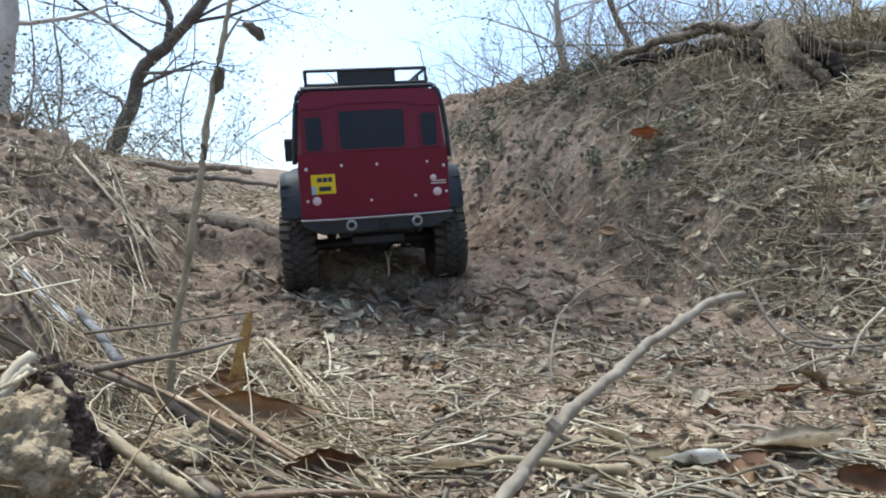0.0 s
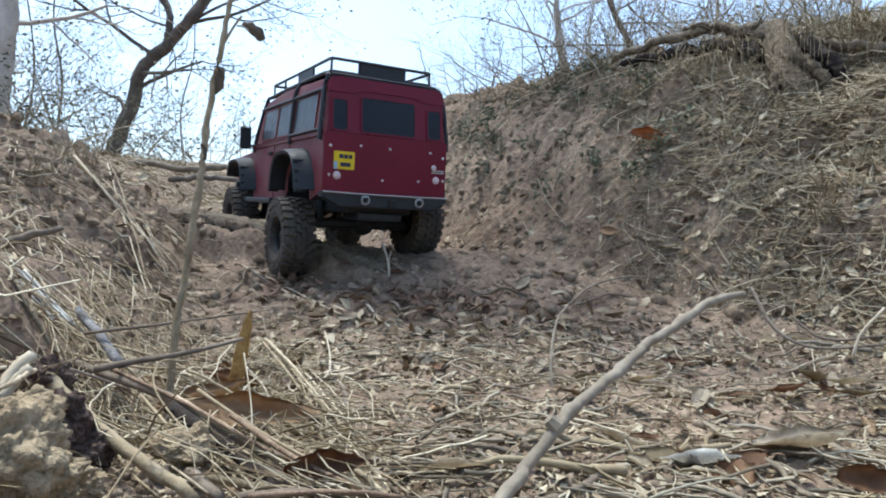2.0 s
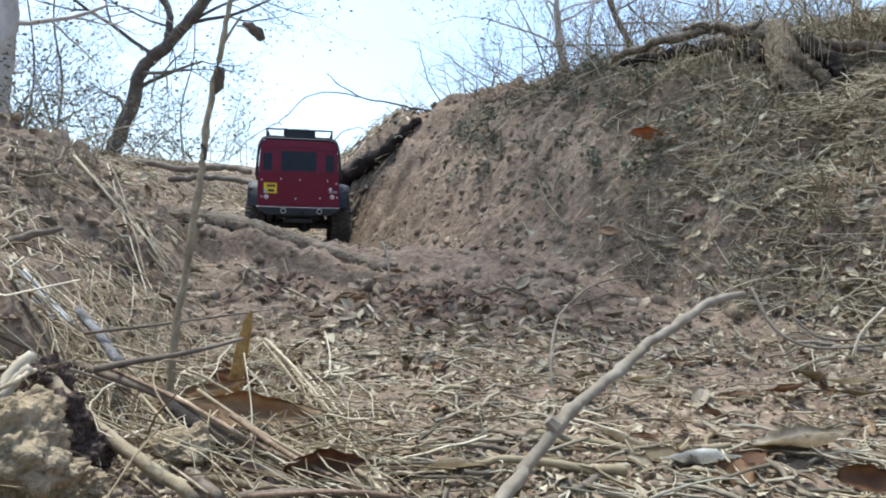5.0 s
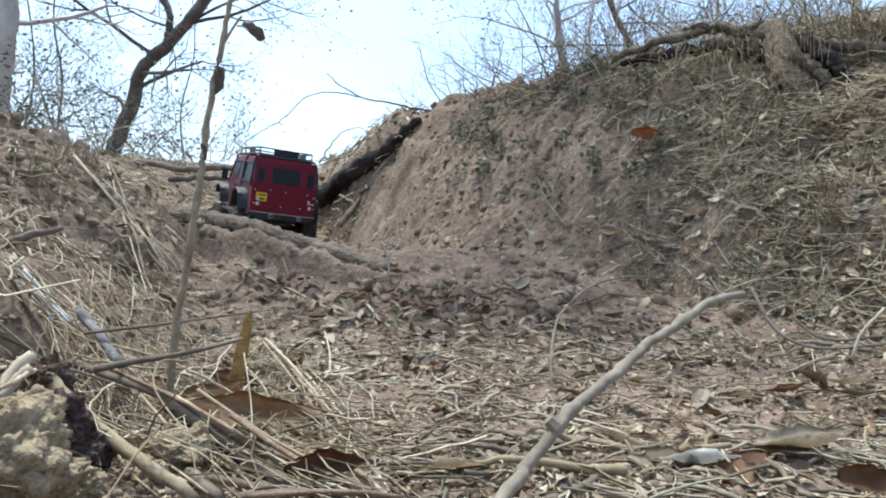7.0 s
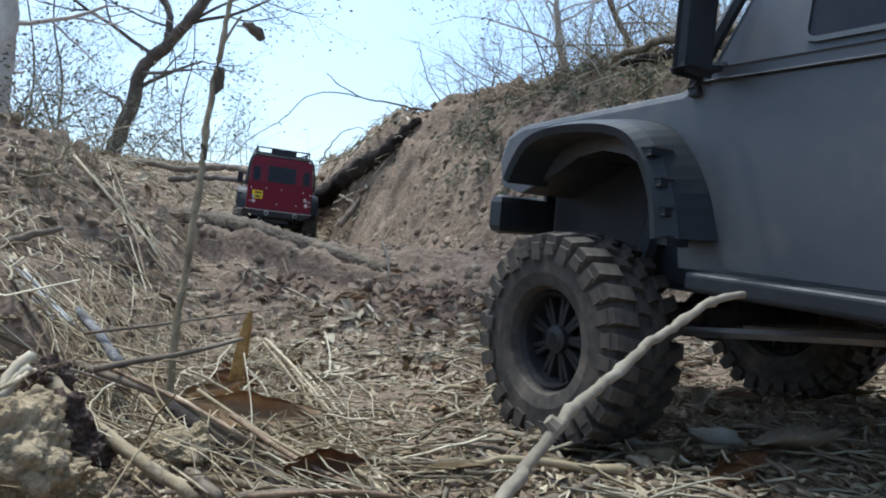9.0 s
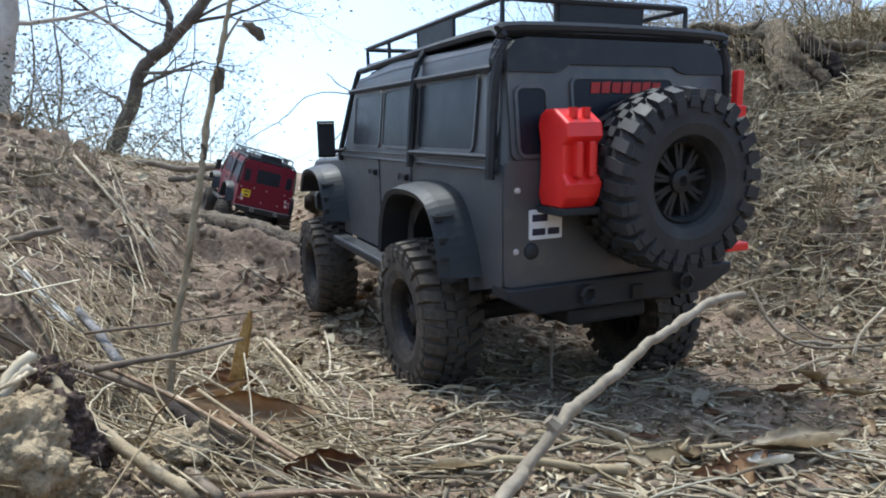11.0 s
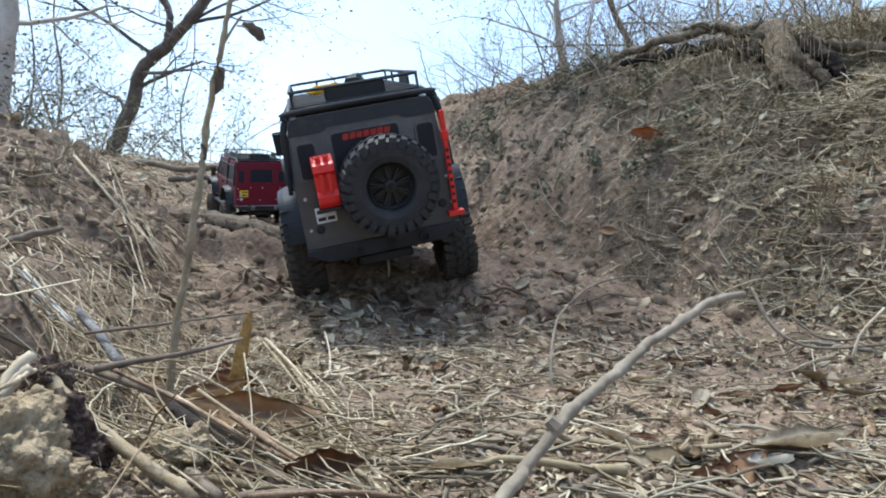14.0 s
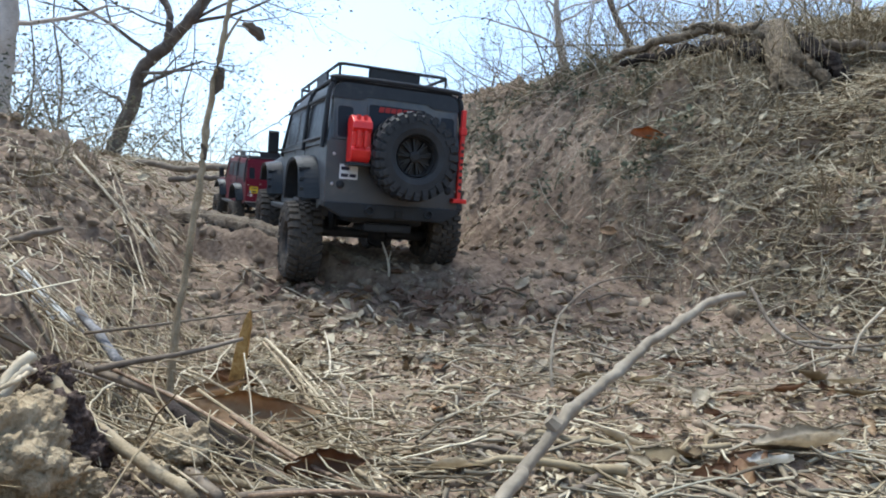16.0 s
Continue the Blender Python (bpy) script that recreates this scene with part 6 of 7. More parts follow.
# left side: leaning dark tree, pale trunk, thin tangled growth
tree("leaning dark tree with thin sparse foliage", [(-3.1496, 6.0000, 0.6848), (-2.9461, 6.0000, 1.0664), (-2.7934, 6.0000, 1.4480), (-2.7171, 6.0000, 1.7279), (-2.4627, 6.0000, 1.9823), (-2.2337, 6.0000, 2.2367), (-2.0190, 6.2000, 2.7542), (-1.7860, 6.5000, 3.6533)], 0.068, 0.045, 9, BARK, 3, (1, 0.03, 0.05), 0.95, 3)
tree("branch of the leaning dark tree", [(-2.4830, 6.0000, 1.9568), (-2.4627, 6.0000, 2.2112), (-2.5813, 6.1000, 2.5048), (-2.7995, 6.3000, 3.1172)], 0.036, 0.024, 5, BARK, 4, (2, 0.03, 0.05), 0.8, 3)
tree("straight pale grey tree trunk", [(-3.3582, 5.0000, 1.0147), (-3.3031, 5.0000, 1.4811), (-3.2649, 5.0000, 1.9051), (-3.2310, 5.0000, 2.4987)], 0.075, 0.06, 4, PALEBARK, 5, (0, 0.03, 0.05), 1.0, 2)
tree("distant thin tree behind the bank", [(-5.2968, 9.0000, 1.1962), (-5.1442, 9.0000, 2.3410), (-5.2586, 9.0000, 3.3332), (-5.0678, 9.0000, 4.6307)], 0.018, 0.008, 12, BARK, 6, (0, 0.05, 0.08), 1.5, 3, start=0.05)
tree("distant thin tree behind the bank", [(-4.2351, 11.0000, 1.2487), (-4.3284, 11.0000, 2.3681), (-4.0951, 11.0000, 3.4875), (-4.2351, 11.0000, 5.1666)], 0.016, 0.007, 12, BARK, 7, (0, 0.055, 0.08), 1.5, 3, start=0.05)
tree("distant thin tree behind the bank", [(-5.2510, 8.0000, 1.0766), (-4.9796, 8.0000, 1.7550), (-4.9118, 8.0000, 2.4334), (-5.0475, 8.0000, 3.5189)], 0.016, 0.008, 12, BARK, 8, (1, 0.028, 0.05), 1.3, 3, start=0.05)
for k, (p, w, h) in enumerate((((-2.2524, 4.0000, 0.7170), 0.5, 0.5), ((-2.1452, 3.4000, 0.7140), 0.3, 0.45), ((-2.2642, 5.0000, 0.7815), 0.6, 0.6), ((-1.9250, 5.0000, 0.7179), 0.5, 0.45))):
    bare_bush("tangled thin bush on the bank", p, w, h, 12, 30 + k, 0.005, (1, 0.022, 0.03))

for k, (p, h) in enumerate((((-3.826, 6.500, 0.980), 1.50), ((-3.080, 6.800, 1.048), 1.20), ((-2.223, 7.200, 1.073), 0.70), ((-3.888, 6.000, 1.041), 1.30))):
    bare_bush("tall tangled leafless thicket behind the bank", p, 0.6, h, 16, 80 + k, 0.006, (0, 0.025, 0.04), TWIG, depth=3)

# right side: bushes over the top of the bank and bare trees behind
tree("bare tree behind the bank", [(1.5095, 5.0000, 1.4811), (1.3611, 5.0000, 1.7355), (1.2551, 5.0000, 1.9899), (1.1703, 5.0000, 2.3715)], 0.028, 0.02, 8, BARK, 12, (1, 0.025, 0.04), 1.3, 3)
tree("bare tree behind the bank", [(1.0991, 6.0000, 1.6515), (1.0482, 6.0000, 2.0586), (1.0227, 6.0000, 2.3639), (1.0991, 6.0000, 2.9745)], 0.04, 0.02, 8, PALEBARK, 13, (1, 0.025, 0.04), 1.2, 3)
tree("bare tree behind the bank", [(2.3711, 6.0000, 1.7533), (2.4729, 6.0000, 2.2621), (2.4220, 6.0000, 2.8218)], 0.022, 0.012, 8, PALEBARK, 14, (1, 0.025, 0.04), 1.4, 3)
tree("bare tree behind the bank", [(2.2142, 3.5000, 1.1618), (2.1697, 3.5000, 1.3993), (2.1549, 3.5000, 1.6664)], 0.022, 0.016, 6, PALEBARK, 15, (1, 0.025, 0.04), 0.9, 3)
for k, (p, w, h, s) in enumerate((((0.1035, 1.8500, 0.5577), 0.08, 0.16, 18), ((0.2291, 1.8500, 0.5765), 0.10, 0.20, 24), ((0.2950, 1.4740, 0.4988), 0.10, 0.21, 24), ((0.3607, 1.3460, 0.4887), 0.10, 0.20, 24), ((0.4601, 1.3700, 0.5185), 0.12, 0.16, 24),
                                  ((0.5638, 1.3140, 0.5334), 0.12, 0.15, 24), ((0.7087, 1.3140, 0.5512), 0.12, 0.18, 24), ((0.7478, 1.1820, 0.5240), 0.12, 0.18, 24), ((-0.0226, 1.9020, 0.5249), 0.05, 0.22, 5))):
    bare_bush("dry twiggy scrub on the bank edge", p, w, h, s, 50 + k, 0.0015, (0, 0.008, 0.012), STRAW if k > 1 and k != 8 else TWIG)

rng = random.Random(91)
for k, p in enumerate(((0.3253, 1.3900, 0.4960), (0.4160, 1.3780, 0.5208), (0.4877, 1.3500, 0.5035), (0.5385, 1.3340, 0.5261), (0.5762, 1.2220, 0.4920), (0.6753, 1.3140, 0.5512), (0.7395, 1.2900, 0.5434), (0.7226, 1.1900, 0.5186), (0.7805, 1.1860, 0.5213))):
    p = Vector(p) + Vector((0, rng.uniform(0.05, 0.3), 0))
    bare_bush("tangled dry scrub on the bank edge", p, 0.15, rng.uniform(0.14, 0.24), 26 if k > 2 else 14, 150 + k, 0.0016, (0, 0.01, 0.01), TWIG if k % 2 else STRAW)

# fine reddish twigs tangled above the bank edge
for k, (p, h) in enumerate((((0.159, 1.850, 0.577), 0.20), ((0.261, 1.700, 0.576), 0.26), ((0.350, 1.580, 0.570), 0.26), ((0.419, 1.450, 0.552), 0.22), ((0.544, 1.220, 0.530), 0.12), ((0.640, 1.150, 0.511), 0.12), ((0.709, 1.120, 0.510), 0.12))):
    bare_bush("tangled leafless brush above the bank edge", p, 0.09, h, 9, 400 + k, 0.0014, (0, 0.006, 0.01), BRUSH if k < 4 else STRAW, depth=3)

# twigs that reach out over the track
stick([(0.0513, 1.9500, 0.5185), (-0.0728, 1.9500, 0.5301), (-0.1389, 1.9500, 0.5433), (-0.2381, 1.9500, 0.5648), (-0.3043, 1.9500, 0.6012), (-0.3407, 1.9500, 0.6343)], (0.0035, 0.0014), BARK, "overhanging_twig", "thorny twig reaching out over the track", "branch", seed=31, jitter=0.002)
stick([(-0.2381, 1.9500, 0.5648), (-0.3208, 1.9500, 0.5764), (-0.3952, 1.9500, 0.5681), (-0.4696, 1.9500, 0.5020), (-0.5523, 1.9500, 0.4524), (-0.6350, 1.9500, 0.3780)], (0.002, 0.0009), BARK, "overhanging_twig", "thin twig reaching out over the track", "branch", seed=32, jitter=0.003)
stick([(-0.0066, 1.9500, 0.5516), (-0.0397, 1.9500, 0.6012), (-0.0595, 1.9500, 0.6674), (-0.0728, 1.9500, 0.7302)], (0.002, 0.0008), BARK, "overhanging_twig", "upright thin twig on the bank", "branch", seed=33, jitter=0.002)
stick([(-0.4643, 2.5000, 0.4401), (-0.4325, 2.5000, 0.4931), (-0.3795, 2.5000, 0.5567), (-0.3053, 2.5000, 0.5716), (-0.2205, 2.5000, 0.5249)], (0.003, 0.001), BARK, "overhanging_twig", "arched thin twig above the bank", "branch", seed=34, jitter=0.004)

# old stump and roots on the bank edge, with recess shade painted as dark bars
def stump(line, radii, seed):
    pts = fine_path(line, 14)
    rs = np.interp(np.linspace(0, 1, len(pts)), np.linspace(0, 1, len(radii)), radii)
    bm, rings, n = bmesh.new(), [], 56
    for p, r in zip(pts, rs):
        ring = []
        for k in range(n):
            a = 2 * math.pi * k / n
            c, q = math.cos(a), math.sin(a)
            g = 1 + 0.30 * noise.noise(Vector((c * 1.6, q * 1.6, p.z * 7 + seed))) - 0.34 * abs(noise.noise(Vector((c * 4.5, q * 4.5, p.z * 9 + seed)))) + 0.16 * noise.noise(Vector((c * 11, q * 11, p.z * 45)))
            ring.append(bm.verts.new(p + Vector((c * r * g, q * r * g, 0))))
        rings.append(ring)
    for a, b in zip(rings, rings[1:]):
        for k in range(n):
            bm.faces.new((a[k], a[(k + 1) % n], b[(k + 1) % n], b[k]))
    bm.faces.new(rings[0])
    bm.faces.new(rings[-1][::-1])
    bmesh.ops.recalc_face_normals(bm, faces=bm.faces)
    ob = part("old_stump", bm, STUMPBARK, None, "gnarled grey-brown tree stump gripping the bank edge", smooth=True)
    return tagged(ob, "", "stump")


STUMPBARK = surf("stump_bark", [(0.3, (0.028, 0.02, 0.013)), (0.5, (0.10, 0.075, 0.048)), (0.72, (0.24, 0.19, 0.13))], scale=35, rough=0.95, bump=1.0, depth=0.008, fine=5, fine_mix=0.5)
old_stump = stump([(0.5585, 1.1200, 0.5009), (0.5358, 1.0600, 0.4490), (0.5260, 1.0200, 0.4046), (0.5282, 0.9950, 0.3656), (0.5355, 0.9850, 0.3297)], (0.022, 0.024, 0.027, 0.031, 0.030), 5)
stick([(0.5224, 1.0000, 0.4092), (0.5413, 0.9850, 0.3898), (0.5549, 0.9650, 0.3582), (0.5567, 0.9500, 0.3222)], (0.013, 0.006), STUMPBARK, "old_root", "gnarled root fork spreading from the stump", "root", 6, 0.003, 10, 0.25, 43)
stick([(0.5148, 1.0100, 0.3950), (0.4970, 1.0000, 0.3668), (0.4828, 0.9850, 0.3339)], (0.012, 0.005), STUMPBARK, "old_root", "gnarled root spreading down from the stump", "root", 6, 0.003, 10, 0.25, 42)
stick([(0.3114, 1.2200, 0.4708), (0.3725, 1.2000, 0.4874), (0.4425, 1.1700, 0.5000), (0.4945, 1.1300, 0.4928), (0.5322, 1.0800, 0.4671)], (0.006, 0.010), LOGSOIL, "old_root", "thick old root along the bank edge", "root", 8, 0.004, 9, 0.3, 41)
stick([(0.4263, 1.1800, 0.5093), (0.4642, 1.1500, 0.5033), (0.4996, 1.1200, 0.4838), (0.5187, 1.1000, 0.4848)], (0.006, 0.009), STUMPBARK, "old_root", "pale weathered root along the bank edge", "root", 6, 0.003, 9, 0.2, 40)
stick([(0.3270, 1.2200, 0.4604), (0.3795, 1.1900, 0.4601), (0.4388, 1.1600, 0.4673), (0.4901, 1.1200, 0.4591), (0.5182, 1.0700, 0.4294)], (0.006, 0.013), ROTSHADE, "undercut_shade", "dark bar painting the shaded recess under the turf edge", "roots", 8, 0.006, 10, 0.4, 39)
stick([(0.5664, 1.0500, 0.4504), (0.5691, 1.0000, 0.4134), (0.5826, 0.9800, 0.3785), (0.5890, 0.9700, 0.3594)], (0.014, 0.009), ROTSHADE, "undercut_shade", "dark bar painting the shaded recess beside the stump", "roots", 8, 0.006, 10, 0.4, 38)
stick([(0.6733, 1.0115, 0.4233), (0.6419, 1.0240, 0.4326), (0.6025, 1.0320, 0.4376), (0.6071, 1.1235, 0.4684)], (0.009, 0.006), ROOT, "old_root", "dark root along the bank edge", "root", 5, 0.003, 8, 0.2, 44)
stick([(0.5072, 1.1590, 0.4612), (0.4498, 1.0440, 0.4070), (0.4496, 1.0075, 0.3617), (0.4740, 0.9872, 0.3306)], (0.0024, 0.0014), TWIG, "looped_root", "thin looped root hanging from the bank", "root", 5, 0.001, 6, 0.1, 45)
stick([(0.4653, 1.0136, 0.3683), (0.5080, 1.0800, 0.4212), (0.5238, 1.1475, 0.4609)], (0.0018, 0.0012), TWIG, "looped_root", "thin looped root hanging from the bank", "root", 5, 0.001, 6, 0.1, 49)

# dry grass that droops from the bank edge
rng = random.Random(77)
TUFTS = [(0.3905, 1.2580, 0.4625), (0.4891, 1.3540, 0.5115), (0.5749, 1.0660, 0.4283), (0.6318, 1.0860, 0.4525), (0.6440, 1.0460, 0.4314), (0.6828, 1.0580, 0.4529), (0.2707, 1.4780, 0.4847), (0.2182, 1.7620, 0.5249), (0.3303, 1.3620, 0.4734), (0.1146, 1.7780, 0.4985), (0.4899, 0.8300, 0.1841), (0.4746, 0.8340, 0.1561), (0.5424, 0.8460, 0.2212), (0.4903, 0.9700, 0.3100), (-0.6918, 1.0820, 0.3136), (-0.5681, 0.9940, 0.2557), (-0.5747, 1.0860, 0.2499), (-1.3990, 2.8740, 0.4393), (-0.5145, 0.8380, 0.1989), (-1.2611, 2.8380, 0.3390)]
for p in TUFTS:
    p = Vector(p)
    t = tagged(new("grass_tuft"), "dry bleached grass tuft drooping from the bank", "grass", "grass tufts")
    t.location = p
    nrm = Vector(slope_normal(np.array([p.x]), np.array([p.y]))[0])
    for k in range(13):
        side = Vector((rng.gauss(0, 0.6), rng.gauss(0, 0.5), 0))
        L = rng.uniform(0.04, 0.13)
        q0 = Vector((rng.uniform(-1, 1) * 0.015, rng.uniform(-1, 1) * 0.01, 0.0))
        q1 = q0 + (nrm * 0.5 + side * 0.5 + Vector((0, 0, 0.3))) * L * 0.45
        q2 = q1 + (nrm * 0.45 + side * 0.7 + Vector((0, 0, -0.35))) * L * 0.4
        q3 = q2 + (nrm * 0.1 + side * 0.3 + Vector((0, 0, -0.8))) * L * 0.4
        r = rng.uniform(0.0004, 0.0010)
        part("blade", tube(bmesh.new(), fine_path([q0, q1, q2, q3], 3), [r * (1 - 0.08 * i) for i in range(10)], 3), STRAW, t)

# grey-green vines and weeds drooping over the shaded half of the bank
rng = random.Random(79)
for k in range(70):
    y0 = rng.uniform(1.0, 1.75)
    u0 = rng.uniform(0.03, 0.36)
    px = u0 * y0
    if float(side_of(np.array([px]), np.array([y0]))[0][0]) < 0.10:
        continue
    t = tagged(new("bank_weed"), "straggling grey-green weed drooping on the bank", "weed", "bank weeds")
    t.location = Vector((px, y0, ground_z(px, y0)))
    nrm = Vector(slope_normal(np.array([px]), np.array([y0]))[0])
    bm, tips = bmesh.new(), []
    for q in range(8):
        L = rng.uniform(0.03, 0.09)
        d = nrm * rng.uniform(0.3, 0.8) + Vector((rng.gauss(0, 0.5), rng.gauss(0, 0.4), rng.uniform(-0.2, 0.5)))
        a = Vector((rng.uniform(-1, 1) * 0.01, rng.uniform(-1, 1) * 0.01, -0.004))
        b = a + d * L * 0.5
        c = b + Vector((d.x * 0.5, d.y * 0.5, -0.35)) * L * 0.5
        e = c + Vector((d.x * 0.3, d.y * 0.3, -0.8)) * L * 0.4
        r = rng.uniform(0.0005, 0.0011)
        line = fine_path([a, b, c, e], 3)
        tube(bm, line, [r * (1 - 0.07 * i) for i in range(len(line))], 3, cap=False)
        tips += line[3:]
    tagged(part("stem_tangle", bm, WEED if k % 3 else TWIG, t), kind="stuff")
    leaf_cloud("foliage", tips, 1, 0.010, 0.004, t, 300 + k, WEED)

# long dry grass hanging over the edge beside the stump
rng = random.Random(78)
for k in range(44):
    px = rng.uniform(0.30, 0.80)
    y0 = (1.24 - 0.30 * px if px > 0.5 else 1.34 - 0.50 * px) + rng.uniform(-0.02, 0.06)
    base = Vector((px, y0, ground_z(px, y0)))
    t = tagged(new("grass_tuft"), "long dry grass hanging over the bank edge", "grass", "grass tufts")
    t.location = base
    for q in range(9):
        L = rng.uniform(0.06, 0.15)
        a = Vector((rng.uniform(-1, 1) * 0.012, rng.uniform(-1, 1) * 0.012, -0.004))
        d = Vector((rng.gauss(-0.25, 0.5), rng.gauss(-0.5, 0.4), rng.uniform(0.2, 0.9)))
        b = a + d * L * 0.4
        c = b + Vector((d.x * 0.6, d.y * 0.6 - 0.2, -0.15)) * L * 0.45
        e = c + Vector((d.x * 0.2, -0.15, -0.9)) * L * rng.uniform(0.2, 0.6)
        r = rng.uniform(0.0005, 0.0012)
        part("blade", tube(bmesh.new(), fine_path([a, b, c, e], 3), [r * (1 - 0.07 * i) for i in range(10)], 3), STRAW, t)

# roots bared under the turf edge, near black to carry the undercut's deep shade
stick([(-0.0683, 1.9180, 0.4892), (-0.1140, 1.9185, 0.4496), (-0.1638, 1.9164, 0.4052), (-0.2273, 1.9670, 0.3667), (-0.3025, 2.0830, 0.3349), (-0.3989, 2.3390, 0.3150), (-0.4980, 2.5990, 0.2986)], (0.012, 0.042), ROTSHADE, "undercut_shade", "roots under the turf edge, painted dark for the undercut's shade", "roots", 6, 0.008, 10, 0.25, 48)

# straw and leaves over the far ground
x = R.uniform(-0.72, -0.05, 5200)
y = 1.9 + 5.0 * R.random(5200) ** 1.4
x = x * y
sz = 0.5 + 0.45 * y
n = slope_normal(x, y)
bars("far_straw", "dry straw lying over the far ground", "straw", np.stack([x, y, height(x, y) + 0.01 * sz * R.random(len(x))], -1)[:3000], turned(n, R.uniform(0, 6.28, len(x)), np.full(len(x), 0.25), R)[:3000],
     (R.uniform(0.04, 0.16, len(x)) * sz)[:3000], (R.uniform(0.0008, 0.0016, len(x)) * sz)[:3000], STRAW)
s = R.uniform(0.012, 0.035, len(x)) * sz
tagged(put_all("far_leaves", LEAVES, LEAF_FACES, np.stack([x, y, height(x, y) + 0.004], -1)[3000:], turned(n, R.uniform(0, 6.28, len(x)), np.full(len(x), 0.4), R)[3000:], np.stack([s, s, s], -1)[3000:], LEAF), "dead leaves lying over the far ground", "leaf litter", kind="stuff")

# fallen logs and pale stones on the far ground
stick([(-1.8440, 3.6000, 0.5749), (-1.5997, 3.6000, 0.5810), (-1.3178, 3.5000, 0.5385), (-1.1235, 3.4500, 0.5442), (-0.9774, 3.4000, 0.5150)], (0.020, 0.015), ROOT, "fallen_log", "fallen grey branch on the far ground", "log", 5, 0.006, 8, 0.15, 46)
stick([(-1.4366, 3.5000, 0.4851), (-1.2405, 3.4500, 0.4886), (-1.0495, 3.4000, 0.4689), (-0.8228, 3.3000, 0.4306)], (0.016, 0.010), BARK, "fallen_log", "dark fallen branch on the far ground", "log", 5, 0.006, 8, 0.15, 47)


# ---- what moves ----
RED_ROWS = [
    (0.0, -0.126, 1.113, 0.095, 7.5, -4.6, 10.2),
    (0.5, -0.174, 1.164, 0.126, 8.3, -1.4, 21.8),
    (1.0, -0.214, 1.188, 0.129, 6.6, 1.1, 28.8),
    (1.5, -0.212, 1.155, 0.104, 4.1, 3.7, 27.7),
    (2.0, -0.217, 1.169, 0.113, 4.5, 1.0, 29.4),
    (2.5, -0.225, 1.21, 0.139, 4.3, 2.8, 29.4),
    (3.0, -0.266, 1.31, 0.16, 7.0, 1.6, 25.6),
    (3.5, -0.294, 1.405, 0.13, 3.7, 2.1, 19.3),
    (4.0, -0.294, 1.512, 0.106, 3.8, 0.5, 6.7),
    (4.2, -0.301, 1.565, 0.111, 1.9, -0.7, 4.5),
    (6.3, -0.569, 2.127, 0.149, 8.6, 4.6, 26.7),
    (6.5, -0.58, 2.131, 0.151, 8.1, 5.1, 26.2),
    (7.0, -0.6, 2.165, 0.152, 7.3, 5.4, 27.6),
    (7.5, -0.597, 2.199, 0.155, 6.8, 6.2, 24.1),
    (8.0, -0.59, 2.213, 0.154, 6.3, 5.7, 23.7),
    (8.5, -0.578, 2.225, 0.154, 6.2, 4.5, 23.7),
    (9.0, -0.58, 2.226, 0.153, 5.3, 6.1, 18.0),
    (9.2, -0.587, 2.214, 0.153, 5.6, 5.9, 17.3),
    (11.5, -0.793, 2.596, 0.223, 13.3, 11.5, 30.7),
    (12.0, -0.796, 2.611, 0.216, 11.9, 11.0, 30.0),
    (12.5, -0.796, 2.614, 0.213, 11.0, 12.0, 31.1),
    (13.0, -0.807, 2.642, 0.223, 11.5, 11.5, 29.5),
    (13.5, -0.805, 2.675, 0.225, 11.7, 5.8, 28.4),
    (14.0, -0.79, 2.69, 0.231, 11.2, -2.9, 27.2),
    (14.5, -0.791, 2.7, 0.233, 12.3, -0.3, 26.9),
    (15.0, -0.793, 2.702, 0.222, 11.2, 0.3, 25.9),
    (15.5, -0.788, 2.716, 0.222, 9.4, -0.1, 26.6),
    (16.0, -0.775, 2.721, 0.228, 7.9, 0.2, 28.6),
]
GREY_ROWS = [
    (0.0, 0.715, -0.715, 0.03, 0, 2, 24),
    (7.2, 0.715, -0.715, 0.03, 0, 2, 24),
    (7.7, 0.535, -0.335, 0.028, 0, 3, 23),
    (8.2, 0.345, 0.01, 0.016, 2.0, 5, 17),
    (8.4, 0.304, 0.085, 0.012, 3.2, 6.3, 19.0),
    (8.5, 0.296, 0.113, 0.013, 3.5, 6.0, 21.3),
    (8.7, 0.279, 0.168, 0.010, 3.8, 5.0, 25.0),
    (9.0, 0.237, 0.281, 0.007, 5.0, 2.5, 31.0),
    (9.2, 0.229, 0.346, 0.006, 5.0, 2.5, 32.0),
    (11.3, -0.011, 0.772, 0.045, 8.9, -7.0, 22.2),
    (11.5, -0.022, 0.806, 0.044, 8.6, -7.8, 21.8),
    (12.0, -0.029, 0.859, 0.056, 17.2, -4.3, 16.6),
    (12.5, -0.057, 0.934, 0.071, 19.5, -3.1, 11.3),
    (13.0, -0.084, 0.991, 0.071, 18.9, -6.1, 8.2),
    (13.5, -0.107, 1.044, 0.079, 16.5, -9.8, 7.1),
    (14.0, -0.113, 1.098, 0.110, 15.5, -11.9, 9.4),
    (14.5, -0.096, 1.089, 0.085, 11.5, -9.1, 7.0),
    (15.0, -0.115, 1.115, 0.102, 13.2, -7.7, 8.0),
    (15.5, -0.147, 1.143, 0.106, 9.2, -4.3, 14.0),
    (16.0, -0.175, 1.149, 0.101, 5.5, 2.4, 22.1),
]


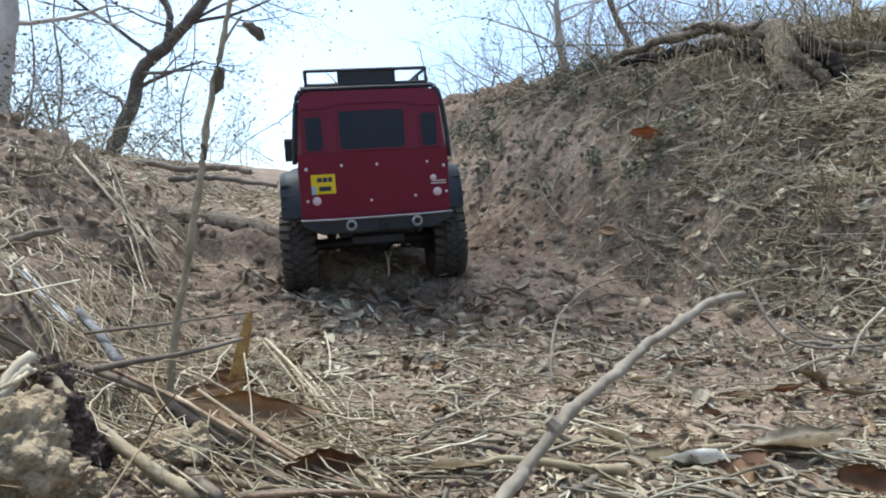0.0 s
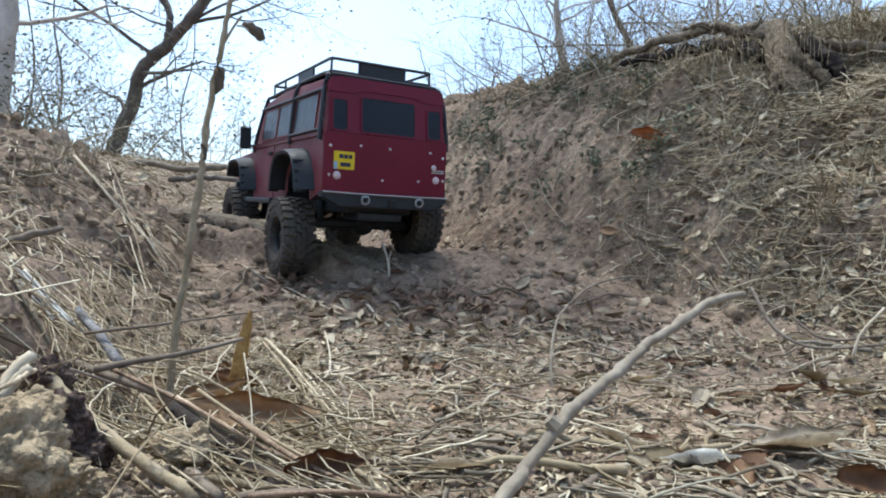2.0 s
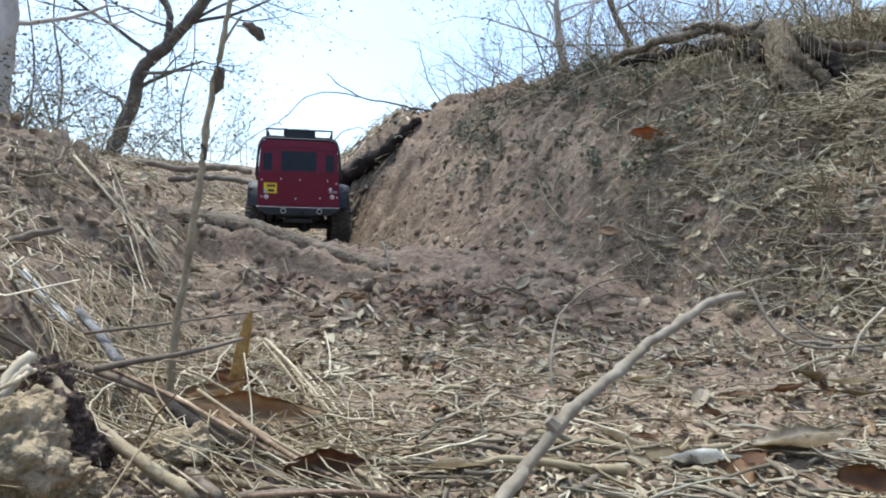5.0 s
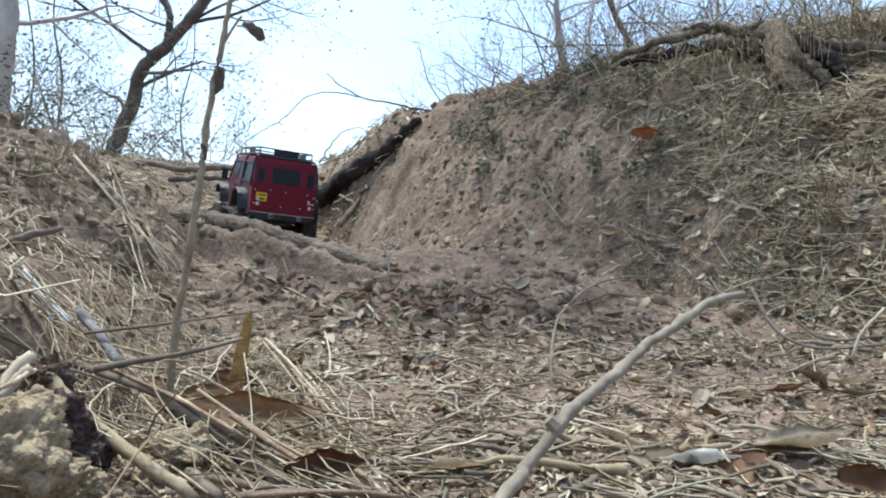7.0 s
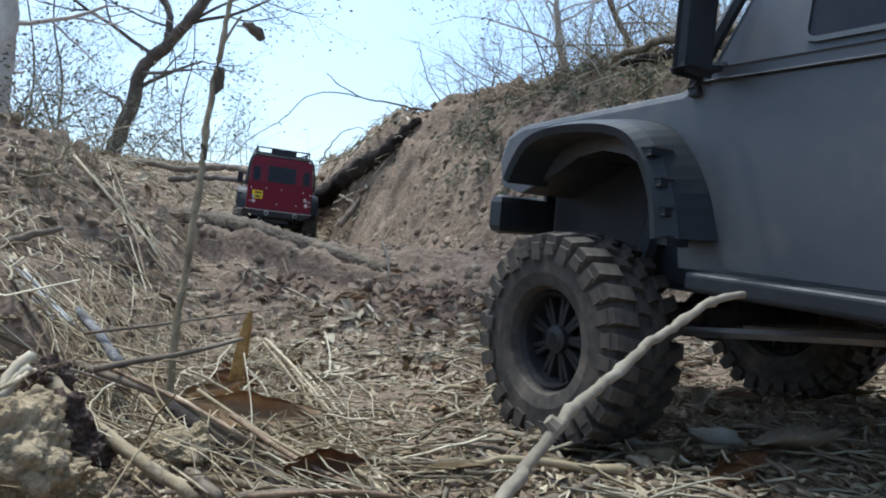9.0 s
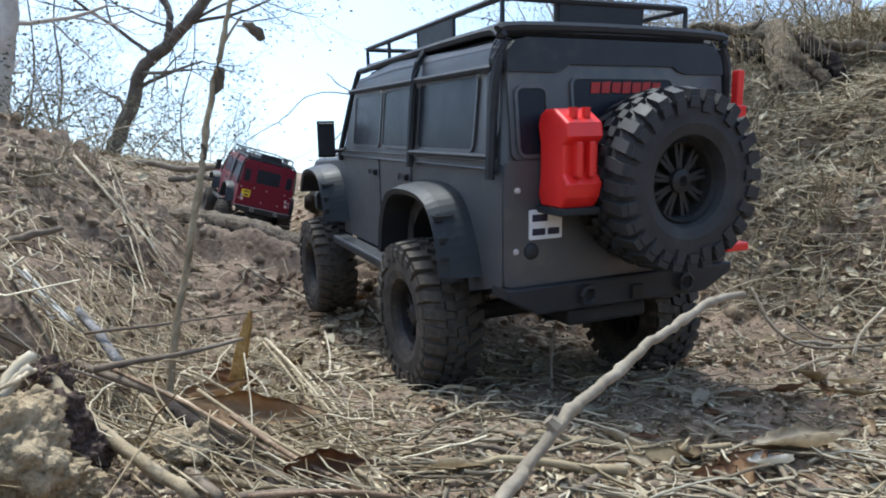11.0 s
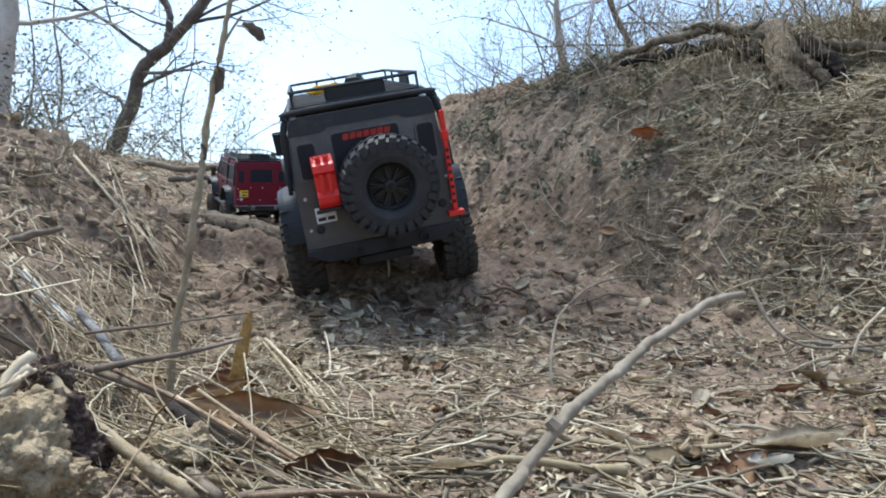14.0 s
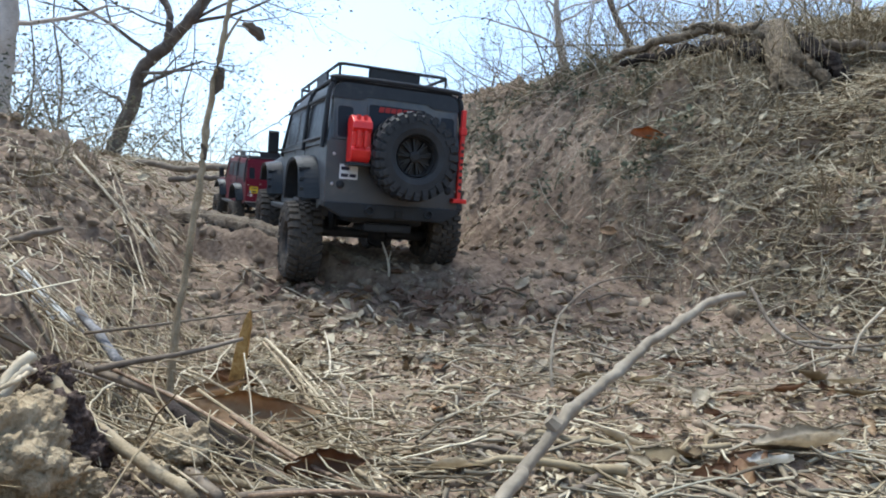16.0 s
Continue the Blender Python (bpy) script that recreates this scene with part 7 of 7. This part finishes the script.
def motions():
    # the pale leaf is shoved aside by the grey truck's wheel
    rest = pushed_leaf.matrix_basis @ pose(0, 0, 0, 22, 0, 0)
    nudged = Matrix.Translation((0.012, 0.02, 0.004)) @ rest @ pose(0, 0, 0, 15, -10, 25)
    settled = Matrix.Translation((0.03, -0.006, 0.001)) @ rest @ pose(0, 0, 0, -12, 8, 40)
    walk(pushed_leaf, [(0.0, rest), (8.4, rest), (8.9, nudged), (9.6, settled), (16.0, settled)])
    # the brown leaf is dragged along and left flat
    upright = Matrix.Translation((0.1658, 0.2620, 0.0287)) @ pose(0, 0, 0, 58, 10, 12)
    flat = Matrix.Translation((0.1155, 0.2850, 0.0211)) @ pose(0, 0, 0, 8, -6, 30)
    walk(brown_leaf, [(0.0, upright), (8.3, upright), (9.2, flat), (16.0, flat)])
    for truck, wheels, rows in ((red_truck, red_wheels, RED_ROWS), (grey_truck, grey_wheels, GREY_ROWS)):
        walk(truck, [(r[0], pose(*r[1:])) for r in rows])
        # wheels roll with the way gone along the truck's heading
        times = np.arange(0, 161) / 10
        cols = [np.interp(times, [r[0] for r in rows], [r[k] for r in rows]) for k in (1, 2, 6)]
        h = np.radians(cols[2])
        step = -np.sin(h[1:]) * np.diff(cols[0]) + np.cos(h[1:]) * np.diff(cols[1])
        angle = -np.degrees(np.concatenate([[0], np.cumsum(step)]) / WHEEL_R)
        full = [np.interp(times, [r[0] for r in rows], [r[k] for r in rows]) for k in range(1, 7)]
        for w in wheels:
            at = w.location.copy()
            # the springs let each wheel follow the ground
            foot = [pose(*[float(c[i]) for c in full]) @ Vector((at.x, at.y, 0.0)) for i in range(len(times))]
            gap = np.array([f.z - height(np.array([f.x, f.x - 0.012, f.x + 0.012]), np.array([f.y, f.y, f.y])).max() for f in foot])
            give = np.clip(-gap - 0.003, -0.022, 0.012)
            give = np.convolve(np.pad(give, 2, mode="edge"), np.ones(5) / 5, mode="valid")
            walk(w, [(float(t), pose(at.x, at.y, at.z + float(g), float(a))) for t, a, g in zip(times, angle, give)])


motions()
